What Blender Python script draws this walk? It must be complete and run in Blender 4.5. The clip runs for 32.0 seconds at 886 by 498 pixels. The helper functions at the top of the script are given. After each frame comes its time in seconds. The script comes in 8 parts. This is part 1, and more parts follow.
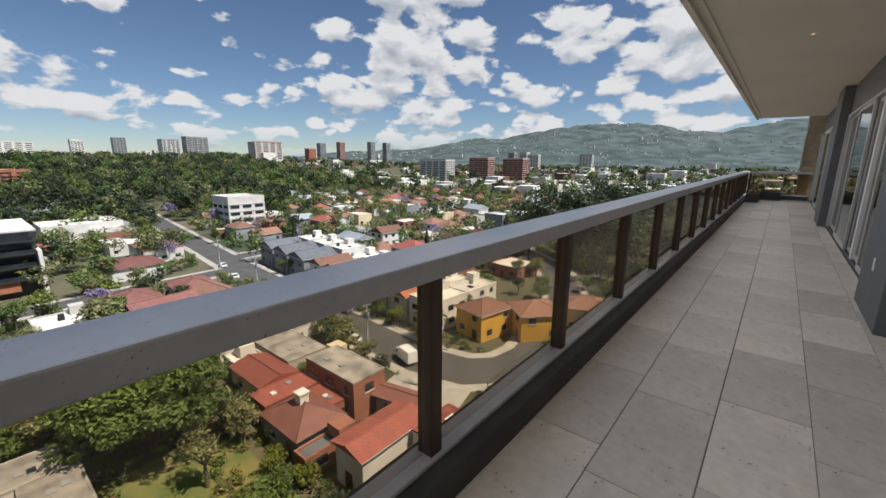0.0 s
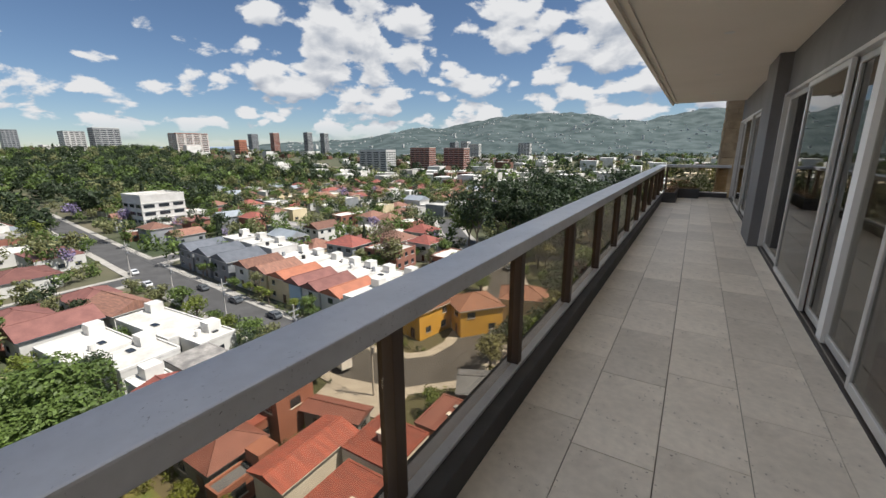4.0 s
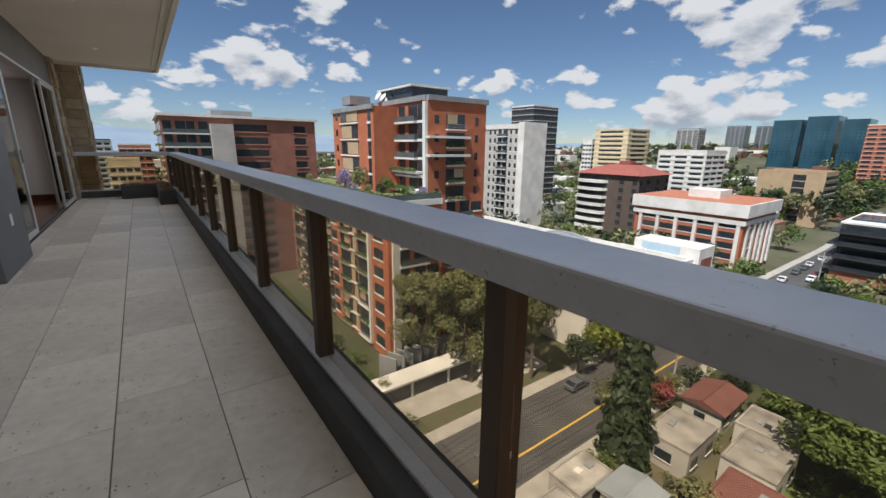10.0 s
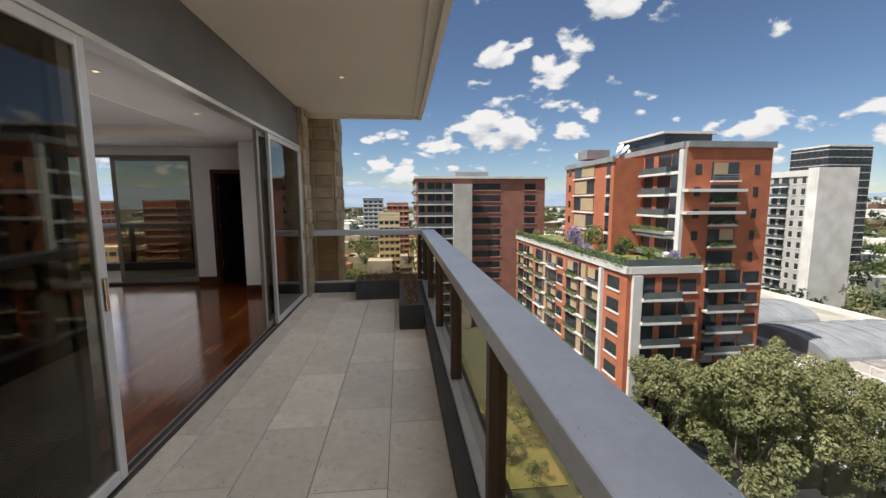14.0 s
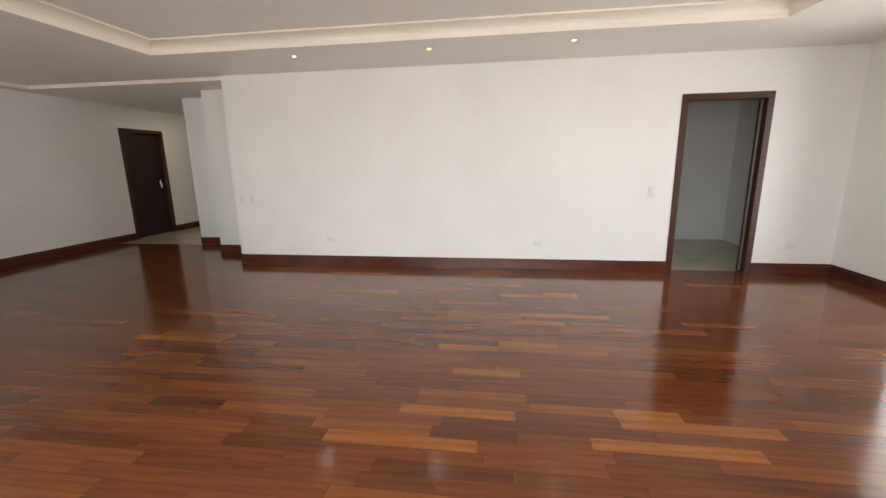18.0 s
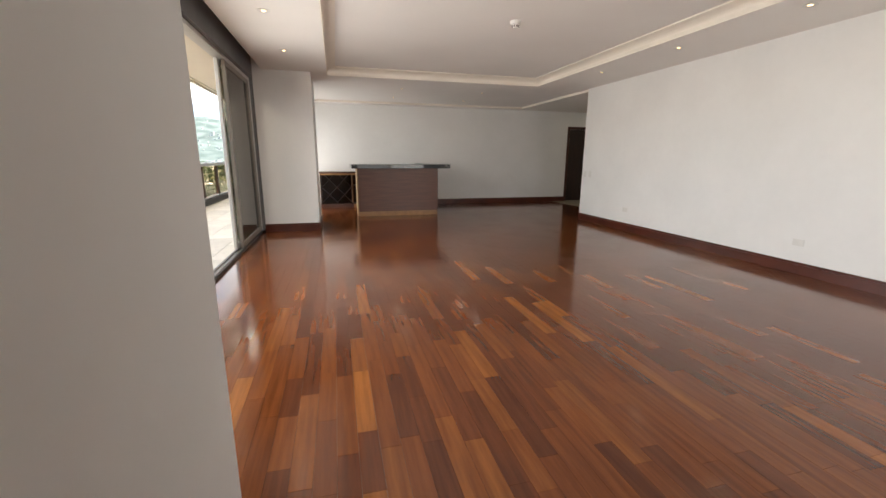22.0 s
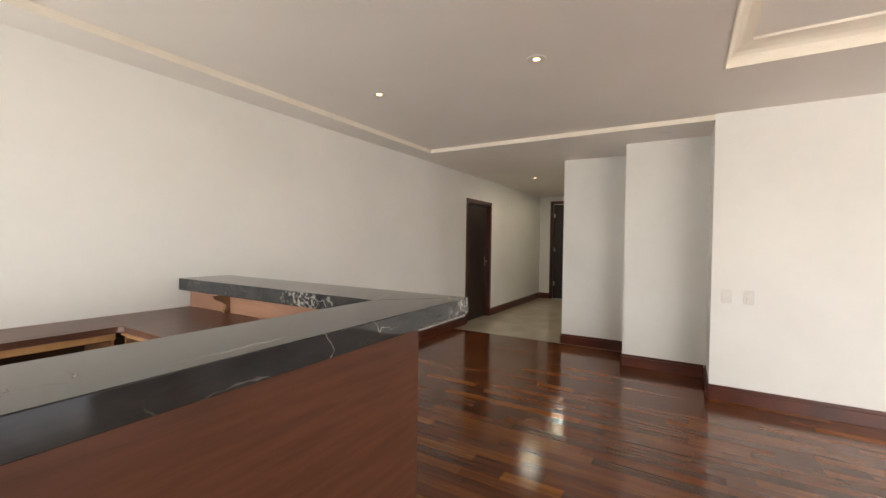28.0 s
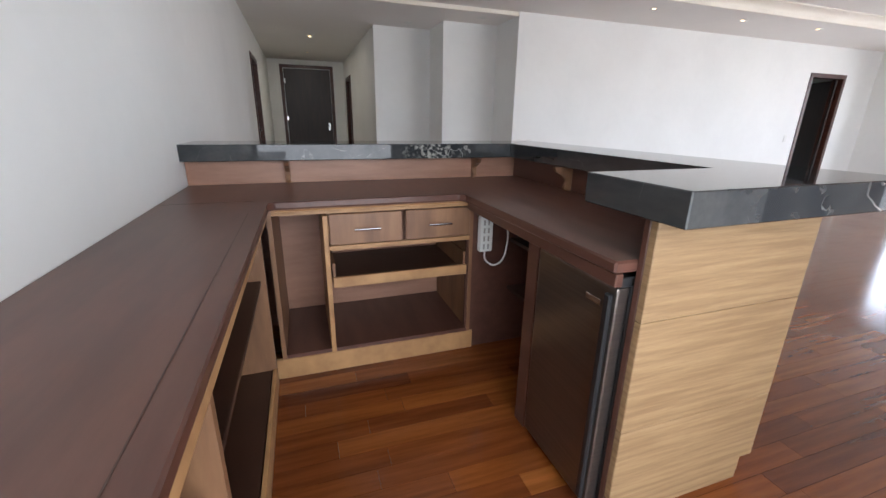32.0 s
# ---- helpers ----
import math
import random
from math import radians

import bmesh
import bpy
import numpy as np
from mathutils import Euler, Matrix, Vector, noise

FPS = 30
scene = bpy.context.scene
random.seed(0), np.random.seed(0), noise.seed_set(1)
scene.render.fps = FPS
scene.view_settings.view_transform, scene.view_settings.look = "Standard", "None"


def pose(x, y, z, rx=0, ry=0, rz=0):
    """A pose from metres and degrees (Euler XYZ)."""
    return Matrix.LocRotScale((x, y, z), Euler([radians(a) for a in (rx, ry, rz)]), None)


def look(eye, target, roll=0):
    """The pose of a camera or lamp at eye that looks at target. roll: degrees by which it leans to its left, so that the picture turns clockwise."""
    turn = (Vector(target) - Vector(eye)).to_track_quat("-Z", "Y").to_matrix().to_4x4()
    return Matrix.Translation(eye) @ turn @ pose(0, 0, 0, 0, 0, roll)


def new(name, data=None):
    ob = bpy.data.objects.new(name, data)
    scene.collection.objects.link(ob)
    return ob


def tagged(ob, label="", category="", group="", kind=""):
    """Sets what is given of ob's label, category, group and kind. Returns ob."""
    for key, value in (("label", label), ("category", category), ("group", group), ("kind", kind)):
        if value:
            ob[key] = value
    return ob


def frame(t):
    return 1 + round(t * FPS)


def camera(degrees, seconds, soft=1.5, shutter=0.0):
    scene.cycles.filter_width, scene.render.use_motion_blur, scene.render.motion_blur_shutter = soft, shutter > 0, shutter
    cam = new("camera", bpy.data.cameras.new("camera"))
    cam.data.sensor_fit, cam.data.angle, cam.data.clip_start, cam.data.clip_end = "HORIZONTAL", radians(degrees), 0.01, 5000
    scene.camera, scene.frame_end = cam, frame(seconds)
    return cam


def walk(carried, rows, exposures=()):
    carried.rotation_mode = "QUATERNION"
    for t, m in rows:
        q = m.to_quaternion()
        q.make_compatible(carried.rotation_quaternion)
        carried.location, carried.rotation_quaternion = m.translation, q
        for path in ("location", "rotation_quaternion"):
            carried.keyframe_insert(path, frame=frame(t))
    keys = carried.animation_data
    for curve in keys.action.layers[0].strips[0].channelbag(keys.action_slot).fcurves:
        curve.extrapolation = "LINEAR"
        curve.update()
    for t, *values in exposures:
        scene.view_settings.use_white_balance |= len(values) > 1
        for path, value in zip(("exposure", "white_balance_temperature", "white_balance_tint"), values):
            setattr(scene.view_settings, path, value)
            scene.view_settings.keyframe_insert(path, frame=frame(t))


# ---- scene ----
cam = camera(95.2, 32.0)
PATH = [
    (0, (-0.984, 1.548, 1.416), (-2.223, 3.057, 0.984), 0.4),
    (0.5, (-0.762, 1.22, 1.199), (-1.715, 2.924, 0.762), 0.2),
    (1, (-0.696, 1.257, 1.202), (-1.359, 3.088, 0.747), 0.0),
    (1.5, (-0.706, 1.703, 1.42), (-1.292, 3.558, 0.953), -0.1),
    (2, (-0.787, 2.325, 1.532), (-1.458, 4.149, 1.06), 0.0),
    (2.5, (-0.839, 3.071, 1.587), (-1.679, 4.823, 1.111), -0.1),
    (4.5, (-1.203, 6.36, 1.607), (-2.253, 7.994, 1.129), -0.3),
    (5, (-1.33, 7.058, 1.555), (-2.469, 8.631, 1.078), -0.2),
    (5.5, (-1.442, 7.808, 1.508), (-2.737, 9.257, 1.032), -0.2),
    (6, (-1.521, 8.428, 1.491), (-2.843, 9.85, 1.013), -0.3),
    (6.5, (-1.595, 9.008, 1.476), (-2.96, 10.39, 0.999), -0.1),
    (7, (-1.689, 9.525, 1.478), (-3.207, 10.736, 1.0), 0.0),
    (7.5, (-1.858, 9.948, 1.476), (-3.625, 10.753, 0.997), 0.1),
    (8, (-1.793, 10.469, 1.472), (-3.732, 10.352, 0.998), 0.4),
    (8.5, (-1.6, 11.169, 1.461), (-3.27, 10.175, 0.987), 0.4),
    (9, (-1.504, 11.891, 1.454), (-2.851, 10.492, 0.978), 0.1),
    (9.5, (-1.449, 12.4, 1.368), (-2.632, 10.861, 0.885), 0.3),
    (10, (-1.342, 12.662, 1.261), (-2.49, 11.099, 0.769), 0.6),
    (10.5, (-1.374, 12.336, 1.519), (-2.428, 10.713, 1.017), 0.8),
    (11, (-1.415, 11.812, 1.684), (-2.358, 10.094, 1.285), 0.8),
    (11.5, (-1.483, 11.106, 1.734), (-2.376, 9.341, 1.437), 1.0),
    (12, (-1.576, 10.308, 1.728), (-2.376, 8.494, 1.463), 0.7),
    (12.5, (-1.616, 9.514, 1.703), (-2.379, 7.682, 1.46), 0.8),
    (13, (-1.618, 8.673, 1.675), (-2.301, 6.809, 1.432), 0.9),
    (13.5, (-1.607, 7.842, 1.6), (-2.08, 5.913, 1.365), 0.3),
    (15.5, (-1.255, 4.997, 1.512), (-0.552, 3.146, 1.235), -0.3),
    (16, (-0.821, 4.427, 1.522), (0.195, 2.735, 1.194), -0.1),
    (16.5, (-0.412, 3.822, 1.483), (0.962, 2.422, 1.094), -0.5),
    (17, (0.083, 3.426, 1.413), (1.773, 2.455, 0.964), -0.7),
    (17.5, (0.507, 3.002, 1.303), (2.422, 2.612, 0.876), -1.2),
    (17.6, (0.572, 2.954, 1.305), (2.509, 2.691, 0.885), -1.1),
    (18, (0.88, 2.802, 1.364), (2.816, 3.082, 0.947), -0.9),
    (18.5, (1.308, 2.458, 1.461), (2.949, 3.524, 1.045), -0.9),
    (19, (1.426, 2.066, 1.472), (2.493, 3.708, 1.062), -0.4),
    (19.5, (1.555, 1.558, 1.456), (2.253, 3.386, 1.044), -0.1),
    (20, (1.62, 0.947, 1.446), (2.112, 2.84, 1.027), 0.1),
    (20.5, (1.599, 0.332, 1.43), (2.086, 2.226, 1.011), 0.1),
    (21, (1.502, -0.23, 1.434), (1.995, 1.662, 1.013), 0.2),
    (21.5, (1.366, -0.647, 1.324), (1.863, 1.242, 0.894), 0.2),
    (22, (1.289, -0.916, 1.211), (1.782, 0.971, 0.771), 0.3),
    (22.5, (1.354, -0.713, 1.283), (1.842, 1.174, 0.837), 0.2),
    (23, (1.391, -0.274, 1.419), (1.871, 1.618, 0.984), 0.3),
    (23.5, (1.403, 0.315, 1.593), (1.926, 2.235, 1.397), 0.6),
    (24, (1.388, 1.017, 1.639), (2.077, 2.895, 1.627), 0.7),
    (24.5, (1.308, 1.79, 1.565), (2.228, 3.565, 1.563), 0.7),
    (26.5, (1.277, 4.813, 1.49), (2.699, 6.22, 1.479), 0.6),
    (27, (1.367, 5.52, 1.497), (2.841, 6.872, 1.478), 0.5),
    (27.5, (1.552, 6.178, 1.442), (3.099, 7.446, 1.426), 0.7),
    (28, (1.793, 6.751, 1.367), (3.508, 7.78, 1.328), 0.8),
    (28.5, (1.915, 7.183, 1.3), (3.747, 7.982, 1.211), 0.7),
    (29, (1.806, 7.743, 1.317), (3.749, 8.184, 1.136), 0.8),
    (29.5, (1.639, 8.11, 1.376), (3.625, 7.989, 1.169), 0.7),
    (30, (1.467, 8.531, 1.369), (3.37, 7.963, 1.129), 0.8),
    (30.5, (1.211, 8.945, 1.326), (3.052, 8.207, 1.066), 0.6),
    (31, (0.999, 9.26, 1.195), (2.821, 8.515, 0.846), 0.8),
    (31.5, (0.826, 9.391, 1.051), (2.621, 8.657, 0.565), 0.9),
    (32, (0.962, 9.34, 1.204), (2.763, 8.717, 0.598), 0.9),
]
walk(cam, [(t, look(e, g, r)) for t, e, g, r in PATH],
     exposures=[(0, 0.4, 6300, 10), (1, 0.7, 6450, 10), (2.5, 0.7, 6450, 10), (4.5, 0.4, 6300, 10), (6, 0.35, 6250, 10), (7, 0.25, 6250, 10), (8, 0.05, 6200, 10), (9, 0.2, 6150, 10), (10, 0.35, 6150, 10), (12, 0.4, 6100, 10), (13.5, 0.5, 6400, 10), (15.5, 1.2, 7200, 10), (16.0, 1.45, 7500, 10), (16.4, 1.95, 7100, 10), (17, 2.45, 6700, 10), (17.6, 2.7, 6600, 8), (19, 2.85, 7800, 8), (20, 2.65, 7100, 8), (21, 2.6, 6700, 8), (23, 2.55, 7000, 8), (24, 2.3, 6150, 8), (24.5, 2.35, 6100, 8), (26.5, 3.0, 7500, 8), (27, 3.05, 7600, 8), (28, 3.35, 7200, 8), (30, 3.2, 6900, 8), (31, 3.0, 6200, 8), (32, 3.05, 5950, 8)])

# ---------------------------------------------------------------- world, sun
CLOUD_SEED = 3.1
SUN_EL, SUN_AZ = radians(60), radians(18)      # azimuth from +x towards +y
world = bpy.data.worlds.new("world")
scene.world = world
world.use_nodes = True


def link(nt, a, b):
    nt.links.new(a, b)


def sky_nodes():
    nt = world.node_tree
    nt.nodes.clear()
    n = nt.nodes.new
    out, bg = n("ShaderNodeOutputWorld"), n("ShaderNodeBackground")
    sky = n("ShaderNodeTexSky")
    sky.sky_type, sky.sun_disc = "NISHITA", False
    sky.sun_elevation, sky.sun_rotation = SUN_EL, radians(90) - SUN_AZ
    sky.altitude, sky.air_density, sky.dust_density, sky.ozone_density = 1500, 1.0, 0.3, 3.5
    tc, sep = n("ShaderNodeTexCoord"), n("ShaderNodeSeparateXYZ")
    link(nt, tc.outputs["Generated"], sep.inputs[0])

    def calc(op, a, b):
        q = n("ShaderNodeMath"); q.operation = op
        for k, v in ((0, a), (1, b)):
            if isinstance(v, (int, float)):
                q.inputs[k].default_value = v
            else:
                link(nt, v, q.inputs[k])
        return q.outputs[0]

    def density(lift):
        """Heaped cloud, seen a little higher up by lift: broad banks broken into lumps and ragged edges."""
        z = calc("MAXIMUM", calc("ADD", sep.outputs[2], lift), 0.0)
        h = calc("ADD", calc("MULTIPLY", z, 0.6), 0.35)
        com = n("ShaderNodeCombineXYZ")
        link(nt, calc("DIVIDE", sep.outputs[0], h), com.inputs[0]); link(nt, calc("DIVIDE", sep.outputs[1], h), com.inputs[1])
        link(nt, calc("ADD", calc("MULTIPLY", calc("DIVIDE", z, h), 1.5), CLOUD_SEED), com.inputs[2])
        big, fine = n("ShaderNodeTexNoise"), n("ShaderNodeTexNoise")
        for q, sc, de, ro in ((big, 1.7, 2.0, 0.5), (fine, 5.2, 9.0, 0.6)):
            q.inputs["Scale"].default_value, q.inputs["Detail"].default_value, q.inputs["Roughness"].default_value = sc, de, ro
            link(nt, com.outputs[0], q.inputs["Vector"])
        fine.inputs["Distortion"].default_value = 0.25
        lumps = []
        for sc in (5.5, 14.0):
            vor = n("ShaderNodeTexVoronoi")
            vor.feature, vor.inputs["Scale"].default_value, vor.inputs["Smoothness"].default_value = "SMOOTH_F1", sc, 0.35
            link(nt, com.outputs[0], vor.inputs["Vector"])
            lumps.append(calc("SUBTRACT", 0.5, vor.outputs["Distance"]))
        lump = calc("ADD", calc("MULTIPLY", lumps[0], 0.24), calc("MULTIPLY", lumps[1], 0.085))
        # more cloud stands to the north, and low over the horizon
        low = calc("MULTIPLY", calc("MAXIMUM", calc("SUBTRACT", 0.40, sep.outputs[2]), 0.0), 0.085)
        bank = calc("ADD", low, calc("ADD", calc("MULTIPLY", sep.outputs[1], 0.042), 0.006))
        huge = n("ShaderNodeTexNoise")
        huge.inputs["Scale"].default_value, huge.inputs["Detail"].default_value = 0.62, 1.0
        link(nt, com.outputs[0], huge.inputs["Vector"])
        bank = calc("ADD", bank, calc("MULTIPLY", calc("SUBTRACT", huge.outputs["Fac"], 0.5), 0.30))
        return calc("ADD", bank, calc("ADD", calc("ADD", calc("MULTIPLY", big.outputs["Fac"], 0.52), calc("MULTIPLY", fine.outputs["Fac"], 0.46)), lump))

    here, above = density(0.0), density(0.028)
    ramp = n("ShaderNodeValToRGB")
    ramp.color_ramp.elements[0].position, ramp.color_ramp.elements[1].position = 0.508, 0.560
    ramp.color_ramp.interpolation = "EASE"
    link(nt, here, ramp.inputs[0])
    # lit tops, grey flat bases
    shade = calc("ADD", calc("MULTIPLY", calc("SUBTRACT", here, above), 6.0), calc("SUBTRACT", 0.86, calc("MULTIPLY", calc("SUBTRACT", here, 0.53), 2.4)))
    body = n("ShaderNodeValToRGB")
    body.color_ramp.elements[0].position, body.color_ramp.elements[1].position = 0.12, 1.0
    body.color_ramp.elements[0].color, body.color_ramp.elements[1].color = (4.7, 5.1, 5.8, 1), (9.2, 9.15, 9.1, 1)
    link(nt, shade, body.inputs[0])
    # clouds thin into haze at the horizon
    fade = n("ShaderNodeMapRange")
    fade.inputs["From Min"].default_value, fade.inputs["From Max"].default_value = 0.005, 0.06
    link(nt, sep.outputs[2], fade.inputs[0])
    mix = n("ShaderNodeMix"); mix.data_type = "RGBA"
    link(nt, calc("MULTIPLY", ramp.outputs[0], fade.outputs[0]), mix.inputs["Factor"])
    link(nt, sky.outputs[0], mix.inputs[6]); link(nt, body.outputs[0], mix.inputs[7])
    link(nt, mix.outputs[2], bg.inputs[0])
    bg.inputs[1].default_value = 0.062
    link(nt, bg.outputs[0], out.inputs[0])


sky_nodes()
sun = new("sun", bpy.data.lights.new("sun", "SUN"))
sun.data.energy, sun.data.angle, sun.data.color = 5.0, radians(0.6), (1.0, 0.95, 0.88)
sun.matrix_world = look((0, 0, 60), Vector((0, 0, 60)) - Vector((math.cos(SUN_EL) * math.cos(SUN_AZ), math.cos(SUN_EL) * math.sin(SUN_AZ), math.sin(SUN_EL))))

# the ceiling downlights, as the lamps behind their lenses
ROOM_LAMPS = [(x, y, 2.53, 0.05) for x, y in ((0.72, 5.05), (0.71, 3.55), (0.71, 2.0), (5.45, 5.1), (5.45, 3.58), (5.42, 2.1), (2.64, 7.55), (2.64, 8.8), (4.34, 8.9), (4.34, 7.6), (3.56, 0.0), (1.9, 0.0))]
HALL_LAMPS = [(8.74, 9.05, 2.485, 0.5), (10.54, 9.05, 2.485, 0.5)]
BALCONY_LAMPS = [(-0.93, y, 2.98, 3.0) for y in (1.97, 5.34, 8.8, 12.16, 15.65, 19.0)]
for lx, ly, lz, watts in ROOM_LAMPS + HALL_LAMPS + BALCONY_LAMPS:
    lamp = new("downlight_lamp", bpy.data.lights.new("downlight_lamp", "AREA"))
    lamp.data.shape, lamp.data.size, lamp.data.energy, lamp.data.color = "DISK", 0.10 if lx < 0 else 0.04, watts, (1.0, 0.88, 0.72)
    lamp.matrix_world = pose(lx, ly, lz)

# added lamps boosting skylight in the glazed openings: the sliding doors, those beside the bar, and the two lights of
# the south window
for at, way, wide, watts in (((0.115, 2.75, 1.15), (1, 0, 0), 4.5, 13.5), ((0.115, 8.85, 1.15), (1, 0, 0), 2.0, 6.0),
                             ((3.02, -1.10, 1.15), (0, 1, 0), 1.30, 2.2), ((4.50, -1.10, 1.15), (0, 1, 0), 1.42, 4.2)):
    skylight = new("sky_fill_lamp", bpy.data.lights.new("sky_fill_lamp", "AREA"))
    skylight.data.shape, skylight.data.size, skylight.data.size_y = "RECTANGLE", wide, 2.0
    skylight.data.spread = radians(150)
    skylight.data.energy, skylight.data.color = watts, (0.97, 0.96, 0.985)
    skylight.matrix_world = look(at, Vector(at) + Vector(way))
# added fill lamp slanting in by the balcony's open side, between handrail and ceiling
skylight = new("sky_fill_lamp", bpy.data.lights.new("sky_fill_lamp", "AREA"))
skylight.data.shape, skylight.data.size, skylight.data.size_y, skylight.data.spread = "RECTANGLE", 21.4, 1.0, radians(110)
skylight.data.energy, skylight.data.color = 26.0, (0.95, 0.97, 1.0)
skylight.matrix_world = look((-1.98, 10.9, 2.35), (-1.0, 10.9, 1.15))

# ---------------------------------------------------------------- materials


def mat(name, c1, c2=None, scale=6.0, rough=0.6, metal=0.0, bump=0.0, stretch=(1, 1, 1), detail=6.0, vary=0.0,
        island=False, fine=0.0, spread=(0.35, 0.65), coords="Object", coat=0.0, spec=0.5, specks=None):
    """Two tones mixed by noise, an optional finer noise over it, piece-to-piece variation and relief."""
    m = bpy.data.materials.new(name)
    m.use_nodes = True
    nt = m.node_tree
    b = nt.nodes["Principled BSDF"]
    n = nt.nodes.new
    b.inputs["Roughness"].default_value, b.inputs["Metallic"].default_value = rough, metal
    b.inputs["Coat Weight"].default_value = coat
    b.inputs["Coat Roughness"].default_value = 0.12
    b.inputs["Specular IOR Level"].default_value = spec
    c2 = c2 or tuple(0.8 * v for v in c1)
    tc, mp, no, ra = n("ShaderNodeTexCoord"), n("ShaderNodeMapping"), n("ShaderNodeTexNoise"), n("ShaderNodeValToRGB")
    mp.inputs["Scale"].default_value = stretch
    no.inputs["Scale"].default_value, no.inputs["Detail"].default_value = scale, detail
    link(nt, tc.outputs[coords], mp.inputs[0])
    link(nt, mp.outputs[0], no.inputs["Vector"])
    ra.color_ramp.elements[0].position, ra.color_ramp.elements[1].position = spread
    ra.color_ramp.elements[0].color, ra.color_ramp.elements[1].color = (*c1, 1), (*c2, 1)
    link(nt, no.outputs["Fac"], ra.inputs[0])
    last = ra.outputs[0]
    if fine:
        f = n("ShaderNodeTexNoise")
        f.inputs["Scale"].default_value, f.inputs["Detail"].default_value = scale * 9, 4
        link(nt, mp.outputs[0], f.inputs["Vector"])
        mr = n("ShaderNodeMapRange")
        mr.inputs["To Min"].default_value, mr.inputs["To Max"].default_value = 1 - fine, 1 + fine
        link(nt, f.outputs["Fac"], mr.inputs[0])
        mu = n("ShaderNodeMix"); mu.data_type = "RGBA"; mu.blend_type = "MULTIPLY"; mu.inputs["Factor"].default_value = 1
        link(nt, last, mu.inputs[6]); link(nt, mr.outputs[0], mu.inputs[7])
        last = mu.outputs[2]
    if vary:
        src = n("ShaderNodeNewGeometry").outputs["Random Per Island"] if island else n("ShaderNodeObjectInfo").outputs["Random"]
        mr = n("ShaderNodeMapRange")
        mr.inputs["To Min"].default_value, mr.inputs["To Max"].default_value = 1 - vary, 1 + vary
        link(nt, src, mr.inputs[0])
        mu = n("ShaderNodeMix"); mu.data_type = "RGBA"; mu.blend_type = "MULTIPLY"; mu.inputs["Factor"].default_value = 1
        link(nt, last, mu.inputs[6]); link(nt, mr.outputs[0], mu.inputs[7])
        last = mu.outputs[2]
    if specks:
        sn, sg, m1, m2, mm = n("ShaderNodeTexNoise"), n("ShaderNodeTexNoise"), n("ShaderNodeMapRange"), n("ShaderNodeMapRange"), n("ShaderNodeMath")
        sn.inputs["Scale"].default_value, sn.inputs["Detail"].default_value = specks[0], 3
        sg.inputs["Scale"].default_value, sg.inputs["Detail"].default_value = specks[0] * 0.09, 3
        for q, r, lo, hi in ((sn, m1, specks[1], specks[1] + 0.03), (sg, m2, 0.46, 0.62)):
            link(nt, mp.outputs[0], q.inputs["Vector"])
            r.inputs["From Min"].default_value, r.inputs["From Max"].default_value = lo, hi
            link(nt, q.outputs["Fac"], r.inputs[0])
        mm.operation = "MULTIPLY"
        link(nt, m1.outputs[0], mm.inputs[0]); link(nt, m2.outputs[0], mm.inputs[1])
        mx = n("ShaderNodeMix"); mx.data_type = "RGBA"
        link(nt, mm.outputs[0], mx.inputs["Factor"]); link(nt, last, mx.inputs[6])
        mx.inputs[7].default_value = (*specks[2], 1)
        last = mx.outputs[2]
    link(nt, last, b.inputs["Base Color"])
    if bump:
        bp = n("ShaderNodeBump")
        bp.inputs["Strength"].default_value, bp.inputs["Distance"].default_value = bump, 0.02
        link(nt, no.outputs["Fac"], bp.inputs["Height"])
        link(nt, bp.outputs[0], b.inputs["Normal"])
    return m


def strip_wood(name, island):
    """Polished strip floor: each strip takes its own tone from dark maroon to orange, with long grain and scuffs."""
    m = mat(name, (1.0, 1.0, 1.0), (0.66, 0.62, 0.60), 4, 0.15, stretch=(8, 0.5, 1), fine=0.16, coat=0.15, spec=0.45)
    nt = m.node_tree
    b, n = nt.nodes["Principled BSDF"], nt.nodes.new
    src = n("ShaderNodeNewGeometry").outputs["Random Per Island"] if island else n("ShaderNodeObjectInfo").outputs["Random"]
    ra = n("ShaderNodeValToRGB")
    e = ra.color_ramp.elements
    e[0].position, e[0].color = 0.0, (0.105, 0.029, 0.010, 1)
    e[1].position, e[1].color = 1.0, (0.33, 0.115, 0.024, 1)
    for p, c in ((0.30, (0.150, 0.042, 0.012, 1)), (0.70, (0.192, 0.056, 0.014, 1)), (0.92, (0.235, 0.074, 0.017, 1))):
        q = e.new(p)
        q.color = c
    link(nt, src, ra.inputs[0])
    mu = n("ShaderNodeMix"); mu.data_type = "RGBA"; mu.blend_type = "MULTIPLY"; mu.inputs["Factor"].default_value = 1
    link(nt, b.inputs["Base Color"].links[0].from_socket, mu.inputs[6]); link(nt, ra.outputs[0], mu.inputs[7])
    link(nt, mu.outputs[2], b.inputs["Base Color"])
    tc, no, mr = n("ShaderNodeTexCoord"), n("ShaderNodeTexNoise"), n("ShaderNodeMapRange")
    no.inputs["Scale"].default_value, no.inputs["Detail"].default_value = 2.2, 8
    link(nt, tc.outputs["Object"], no.inputs["Vector"])
    mr.inputs["From Min"].default_value, mr.inputs["From Max"].default_value = 0.35, 0.7
    mr.inputs["To Min"].default_value, mr.inputs["To Max"].default_value = 0.11, 0.21
    link(nt, no.outputs["Fac"], mr.inputs[0]); link(nt, mr.outputs[0], b.inputs["Roughness"])
    return m


